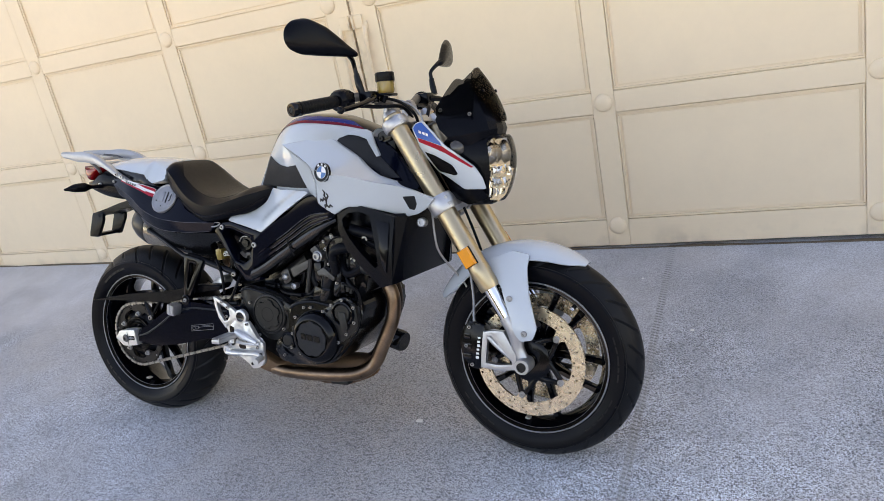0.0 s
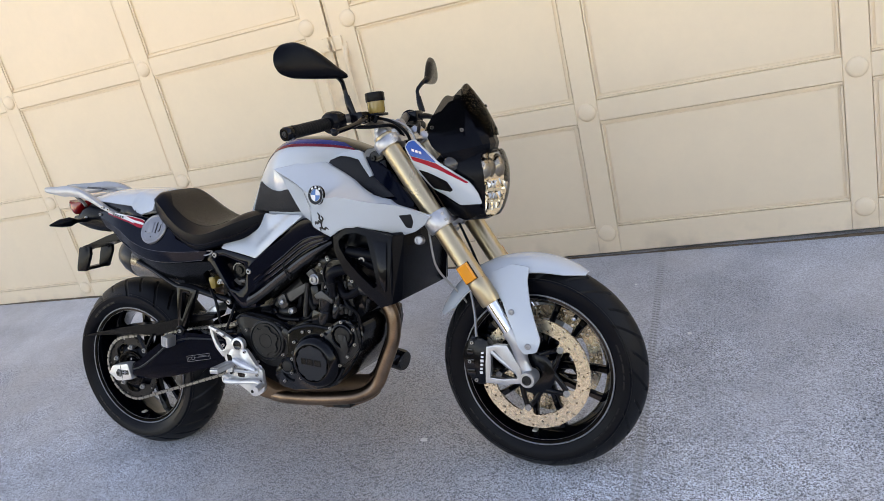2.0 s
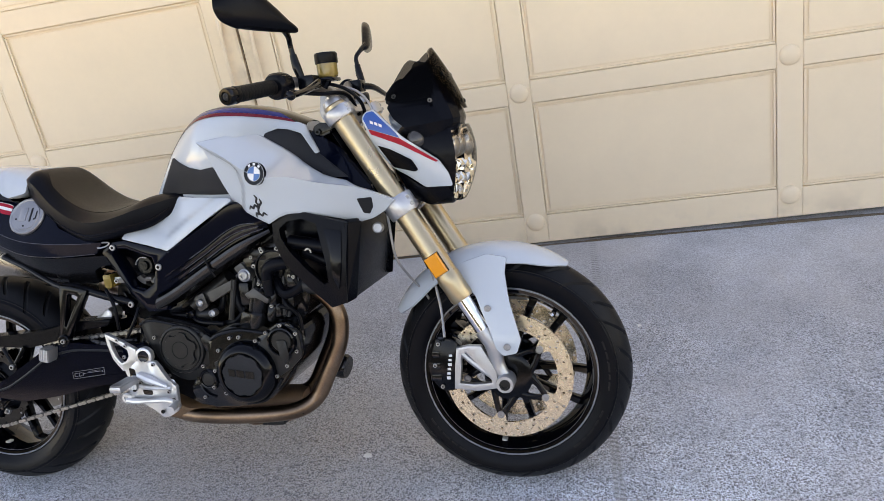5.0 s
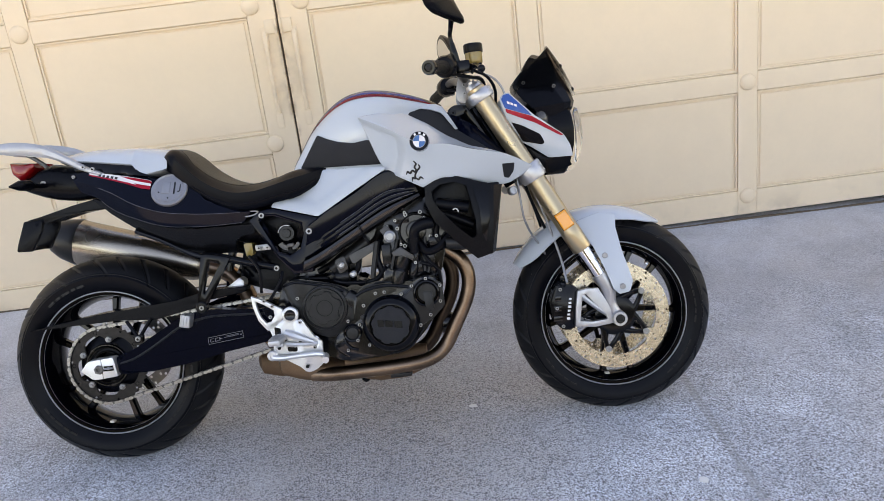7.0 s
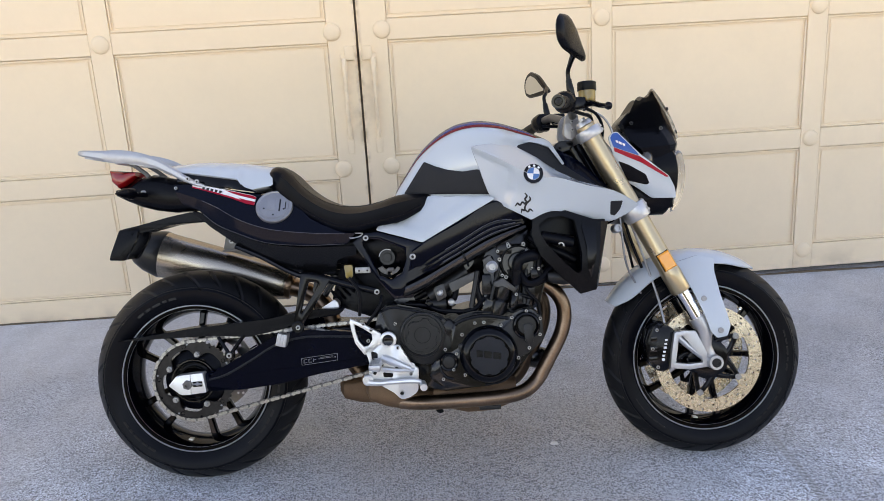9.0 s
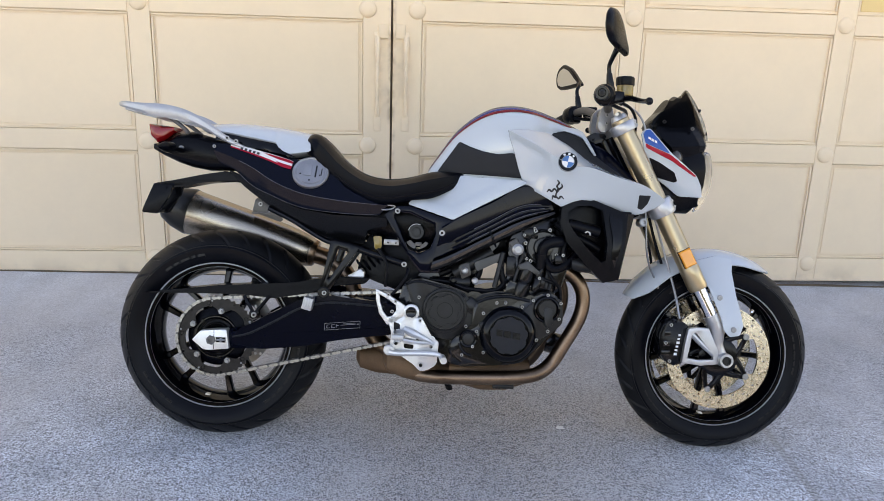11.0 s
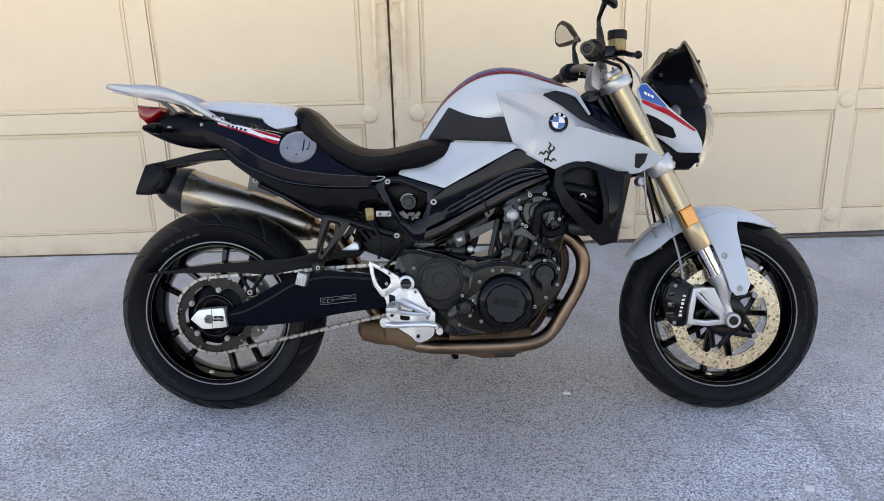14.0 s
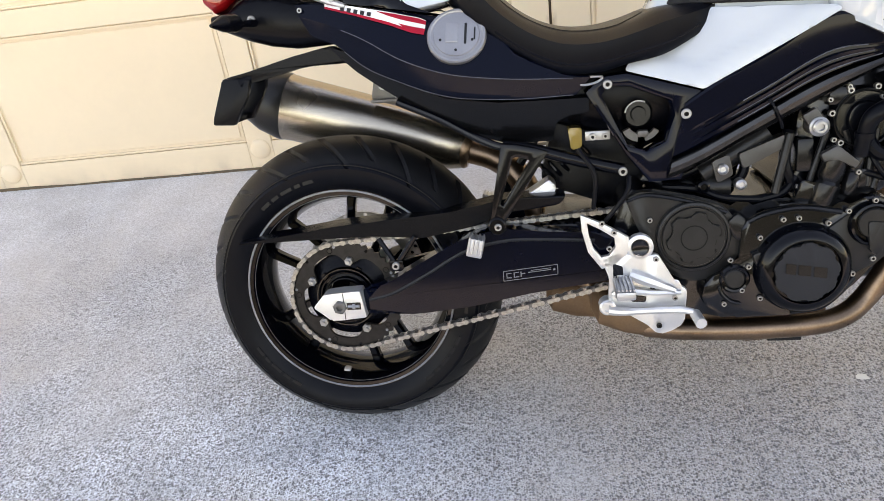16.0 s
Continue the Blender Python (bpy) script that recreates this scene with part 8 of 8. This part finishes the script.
    plate(bm, [(1.395, 0.905), (1.428, 0.902), (1.436, 0.860), (1.430, 0.815), (1.418, 0.780), (1.395, 0.785)], -0.005, 0.005, 0.002)
    part("lamp_upright", bm, "chrome", shell)
    bm = bmesh.new()
    rows = []
    for k, e, xx in ((1.05, 0.0, 1.366), (1.05, -0.024, None), (1.01, -0.018, None), (0.95, -0.022, None), (0.90, -0.034, None), (0.84, -0.046, None)):
        rows.append([Vector(((lens_x(y, z) + e) if xx is None else xx, y * k, 0.845 + (z - 0.845) * k)) for y, z in loop])
    vs = [[bm.verts.new(p) for p in r] for r in rows]
    for p, q in zip(vs, vs[1:]):
        for j in range(len(p)):
            i2 = (j + 1) % len(p)
            bm.faces.new((p[j], p[i2], q[i2], q[j]))
    part("lamp_rim", bm, "plastic", shell, "black rim round the headlamp")
    bm = bmesh.new()
    rows = []
    for k, e in ((1.0, -0.048), (1.0, -0.004), (0.97, 0.003), (0.8, 0.004), (0.5, 0.005), (0.2, 0.005)):
        rows.append([Vector((lens_x(y * k, 0.845 + (z - 0.845) * k) + e, y * k, 0.845 + (z - 0.845) * k)) for y, z in loop])
    bm_rows = [[bm.verts.new(p) for p in r] for r in rows]
    for a, b in zip(bm_rows, bm_rows[1:]):
        for j in range(len(a)):
            q = (j + 1) % len(a)
            bm.faces.new((a[j], a[q], b[q], b[j]))
    bm.faces.new(bm_rows[-1])
    g = part("lamp_glass", bm, "glass", shell, "clear headlamp glass")
    g.visible_shadow = False
    # side cowls with blue, red and white paint
    cf = surface([(1.245, 0.968, 0.112), (1.27, 0.985, 0.102), (1.415, 0.852, 0.102), (1.44, 0.786, 0.088), (1.30, 0.84, 0.080), (1.366, 0.79, 0.078), (1.34, 0.90, 0.108), (1.262, 0.895, 0.098)])
    for side in (-1, 1):
        cowl = part("lamp_cowl", panel([(1.241, 0.968), (1.252, 0.982), (1.270, 0.986), (1.335, 0.915), (1.417, 0.851), (1.435, 0.818), (1.441, 0.786), (1.372, 0.788), (1.330, 0.820), (1.296, 0.842), (1.262, 0.895)], cf, 0.005, side, lift=0.002), "white", shell, "white side cowl with blue and red paint")
        part("cowl_blue", panel([(1.246, 0.967), (1.254, 0.979), (1.269, 0.982), (1.322, 0.924), (1.330, 0.912), (1.255, 0.941)], cf, 0.001, side, lift=0.0035, edge=0.0005, round_=0.003), "blue", cowl, "blue cowl patch")
        part("cowl_red", panel([(1.2555, 0.940), (1.330, 0.911), (1.416, 0.849), (1.409, 0.847), (1.336, 0.892), (1.259, 0.928)], cf, 0.001, side, lift=0.0032, edge=0.0005, round_=0.003), "red", cowl, "red cowl stripe")
        part("cowl_inset", panel([(1.270, 0.900), (1.300, 0.888), (1.350, 0.858), (1.362, 0.832), (1.352, 0.828), (1.300, 0.843)], cf, 0.001, side, lift=0.0036, edge=0.0005, round_=0.004), "plastic", cowl)
        bm = bmesh.new()
        for k in range(3):
            x, z = 1.262 + 0.010 * k, 0.957 - 0.0045 * k
            q = [Vector((x + p * 0.0075, side * (cf(x, z) + 0.0050), z + r * 0.0035 - p * 0.0035)) for p, r in ((0, -1), (1, -1), (1, 1), (0, 1))]
            skin(bm, [q, [v + Vector((0, side * 0.0004, 0)) for v in q]])
        part("cowl_mark", bm, "decal_white", cowl)
        bm = bmesh.new()
        turned(bm, [(0.014, -0.03), (0.021, -0.006), (0.0225, 0.000), (0.020, 0.006), (0.014, 0.010), (0.007, 0.012), (0, 0.0125)], (1.362, side * 0.080, 0.905), (0.7, side, 0.15), 24)
        part("front_indicator", bm, "lens_grey", shell, "small smoky round front indicator")
        part("lower_cowl", panel([(1.30, 0.835), (1.36, 0.790), (1.425, 0.787), (1.44, 0.760), (1.375, 0.742), (1.33, 0.765)], surface([(1.30, 0.83, 0.070), (1.42, 0.78, 0.080), (1.37, 0.745, 0.066), (1.44, 0.76, 0.070)]), 0.006, side), "plastic", shell)
        # thin smoked wing of the screen
        part("screen_flank", panel([(1.292, 1.004), (1.318, 1.044), (1.344, 1.086), (1.356, 1.094), (1.376, 1.086), (1.398, 1.108), (1.412, 1.060), (1.415, 1.0), (1.34, 0.995)],
                                   surface([(1.27, 1.0, 0.084), (1.35, 1.090, 0.046), (1.398, 1.108, 0.034), (1.40, 1.06, 0.060), (1.40, 1.0, 0.086), (1.33, 1.04, 0.072)]), 0.004, side, lift=-0.004, step=0.012), "smoke_side", shell, "dark smoked screen side")
        for x, z, y in ((1.405, 0.992, 0.074), (1.318, 1.010, 0.076)):
            bm = bmesh.new()
            bolt(bm, x, side * y, z, 0.0065, side, 0.006)
            part("screen_bolt", bm, "engine_grey" if x < 1.35 else "cast_grey", shell)
    # gloss black nose over the lamp, under the screen
    bm = bmesh.new()
    back = spline([(0.86, 1.395), (0.90, 1.366), (0.93, 1.342), (0.985, 1.296), (1.01, 1.308), (1.05, 1.338), (1.08, 1.368), (1.096, 1.385)])
    front = spline([(0.86, 1.440), (0.90, 1.458), (0.925, 1.468), (0.94, 1.470), (0.96, 1.464), (1.01, 1.438), (1.05, 1.418), (1.08, 1.402), (1.096, 1.396)])
    half_w = spline([(0.86, 0.076), (0.90, 0.086), (0.93, 0.090), (0.96, 0.086), (1.01, 0.070), (1.05, 0.054), (1.08, 0.036), (1.096, 0.015)])
    rows = []
    for z, swell in ((0.905, 0.90), (0.935, 1.02), (0.958, 1.0), (0.985, 0.93), (1.020, 0.97), (1.050, 1.0), (1.074, 1.0)):
        row = []
        for v in (-1, -0.86, -0.62, -0.40, -0.18, 0, 0.18, 0.40, 0.62, 0.86, 1):
            a = v * math.pi / 2
            y = half_w(z) * swell * math.copysign(abs(math.sin(a)) ** 0.75, a)
            row.append(Vector((back(z) + (front(z) - back(z)) * max(math.cos(a), 0) ** 0.62, y, z + 0.012 * max(math.cos(a), 0))))
        rows.append(row)
    skin(bm, rows)
    part("nose_cowl", bm, "plastic", shell, "satin black nose cowl under the screen", 9)
    # smoked fly screen
    bm = bmesh.new()
    prof = spline([(0.0, 1.477), (0.25, 1.464), (0.5, 1.448), (0.75, 1.428), (1.0, 1.406)])
    hz = lambda t: 0.966 + 0.153 * t
    wz = spline([(0.0, 0.016), (0.15, 0.036), (0.35, 0.056), (0.58, 0.070), (0.8, 0.058), (1.0, 0.030)])
    for off in (0.0, -0.004):
        g = []
        for i in range(13):
            t = i / 12
            row = []
            for j in range(17):
                v = -1 + 2 * j / 16
                y = v * wz(t)
                x = prof(t) - 3.6 * y * y + off
                row.append(bm.verts.new((x, y, hz(t) - 0.012 * abs(v) ** 2 * t)))
            g.append(row)
        for a, b in zip(g, g[1:]):
            for j in range(16):
                bm.faces.new((a[j], a[j + 1], b[j + 1], b[j]))
    scr = part("fly_screen", bm, "smoke", bike, "smoked plastic fly screen")
    scr.visible_shadow = False
    for y, z in ((-0.045, 1.052), (0.045, 1.052), (-0.014, 0.985), (0.014, 0.985)):
        bm = bmesh.new()
        t = (z - 0.966) / 0.153
        turned(bm, [(0.005, -0.004), (0.005, 0.002), (0.003, 0.003), (0, 0.003)], (prof(t) - 3.6 * y * y, y, z), (1, y * 5, 0.3), 10)
        part("screen_screw", bm, "satin_black", scr)
    # clocks behind it
    bm = bmesh.new()
    plate(bm, rounded([(1.285, 1.012), (1.320, 1.050), (1.345, 1.052), (1.362, 1.02), (1.33, 0.985), (1.295, 0.985)], 0.012), -0.055, 0.055, 0.01)
    part("instrument_panel", bm, "plastic", bike, "black instrument panel")
    # hoses
    for pts, r, m in (([(1.180, -0.10, 1.055), (1.235, -0.085, 1.03), (1.262, -0.08, 0.98), (1.262, -0.085, 0.90), (1.270, -0.092, 0.76), (1.276, -0.098, 0.661), (1.282, -0.092, 0.615), (1.300, -0.070, 0.570), (1.330, -0.050, 0.520), (1.350, -0.040, 0.47)], 0.0033, "cast_mid"),
                      ([(1.30, -0.06, 0.75), (1.345, -0.055, 0.62), (1.375, -0.085, 0.50), (1.385, -0.115, 0.42)], 0.0038, "cast_mid"),
                      ([(1.285, -0.05, 0.76), (1.315, -0.045, 0.66), (1.345, -0.04, 0.58)], 0.0045, "rubber"),
                      ([(1.29, 0.05, 0.76), (1.335, 0.06, 0.62), (1.37, 0.08, 0.46)], 0.0042, "rubber"),
                      ([(1.100, -0.20, 1.045), (1.16, -0.15, 1.035), (1.20, -0.08, 1.03), (1.21, -0.03, 0.98)], 0.0055, "rubber"),
                      ([(1.100, 0.20, 1.045), (1.16, 0.15, 1.035), (1.20, 0.08, 1.03), (1.21, 0.03, 0.98)], 0.0055, "rubber"),
                      ([(1.165, -0.12, 1.06), (1.21, -0.10, 1.04), (1.235, -0.07, 1.00), (1.23, -0.05, 0.94)], 0.0045, "rubber")):
        bm = bmesh.new()
        tube(bm, pts, r, 8)
        part("cable", bm, m, bike)


def build_motorcycle():
    bike = new("motorcycle")
    bike.empty_display_size = 0.1
    tagged(bike, "white and black naked motorcycle leaning on its side stand", "motorcycle")
    bike.matrix_world = pose(0.251, 0.149, 0.014, -12.0, 0.7, -3.2)
    rear = build_wheel("rear_wheel", bike, AXLE_R, 0.317, 0.090, 0.052, 0.076, 74, 56, 1, "black cast rear wheel")
    front = build_wheel("front_wheel", bike, AXLE_F, 0.301, 0.060, 0.040, 0.052, 55, 50, -1, "black cast front wheel")
    for side in (-1, 1):
        build_front_disc(bike, front, side)
    build_fork(bike)
    build_fender(bike)
    build_tank(bike)
    build_seat(bike)
    build_tail(bike)
    build_exhaust(bike)
    build_chassis(bike)
    build_engine(bike)
    build_front_end(bike)
    return bike


def build_scraps():
    """Pale scraps lying on the concrete."""
    for x, y, s in ((1.328, 0.151, 0.017), (1.900, -0.296, 0.020), (2.138, 0.681, 0.010), (1.93, 1.02, 0.006)):
        bm = bmesh.new()
        rnd = random.Random(int(x * 1000))
        pts = []
        for k in range(9):
            a = 2 * math.pi * k / 9
            r = s * rnd.uniform(0.5, 1.0)
            pts.append(Vector((x + r * math.cos(a), y + 0.75 * r * math.sin(a), 0)))
        rows = []
        for h, k in ((0.0003, 1.0), (0.002, 0.9), (0.003, 0.5)):
            c = Vector((x, y, 0))
            rows.append([Vector((q.x, q.y, floor_z(q.x, q.y) + h)) for q in (c + (p - c) * k for p in pts)])
        skin(bm, rows)
        tagged(part("paper_scrap", bm, "paint_chip"), "small crumpled white scrap on the concrete", "litter", "scraps on the driveway")


build_setting()
build_motorcycle()
build_scraps()
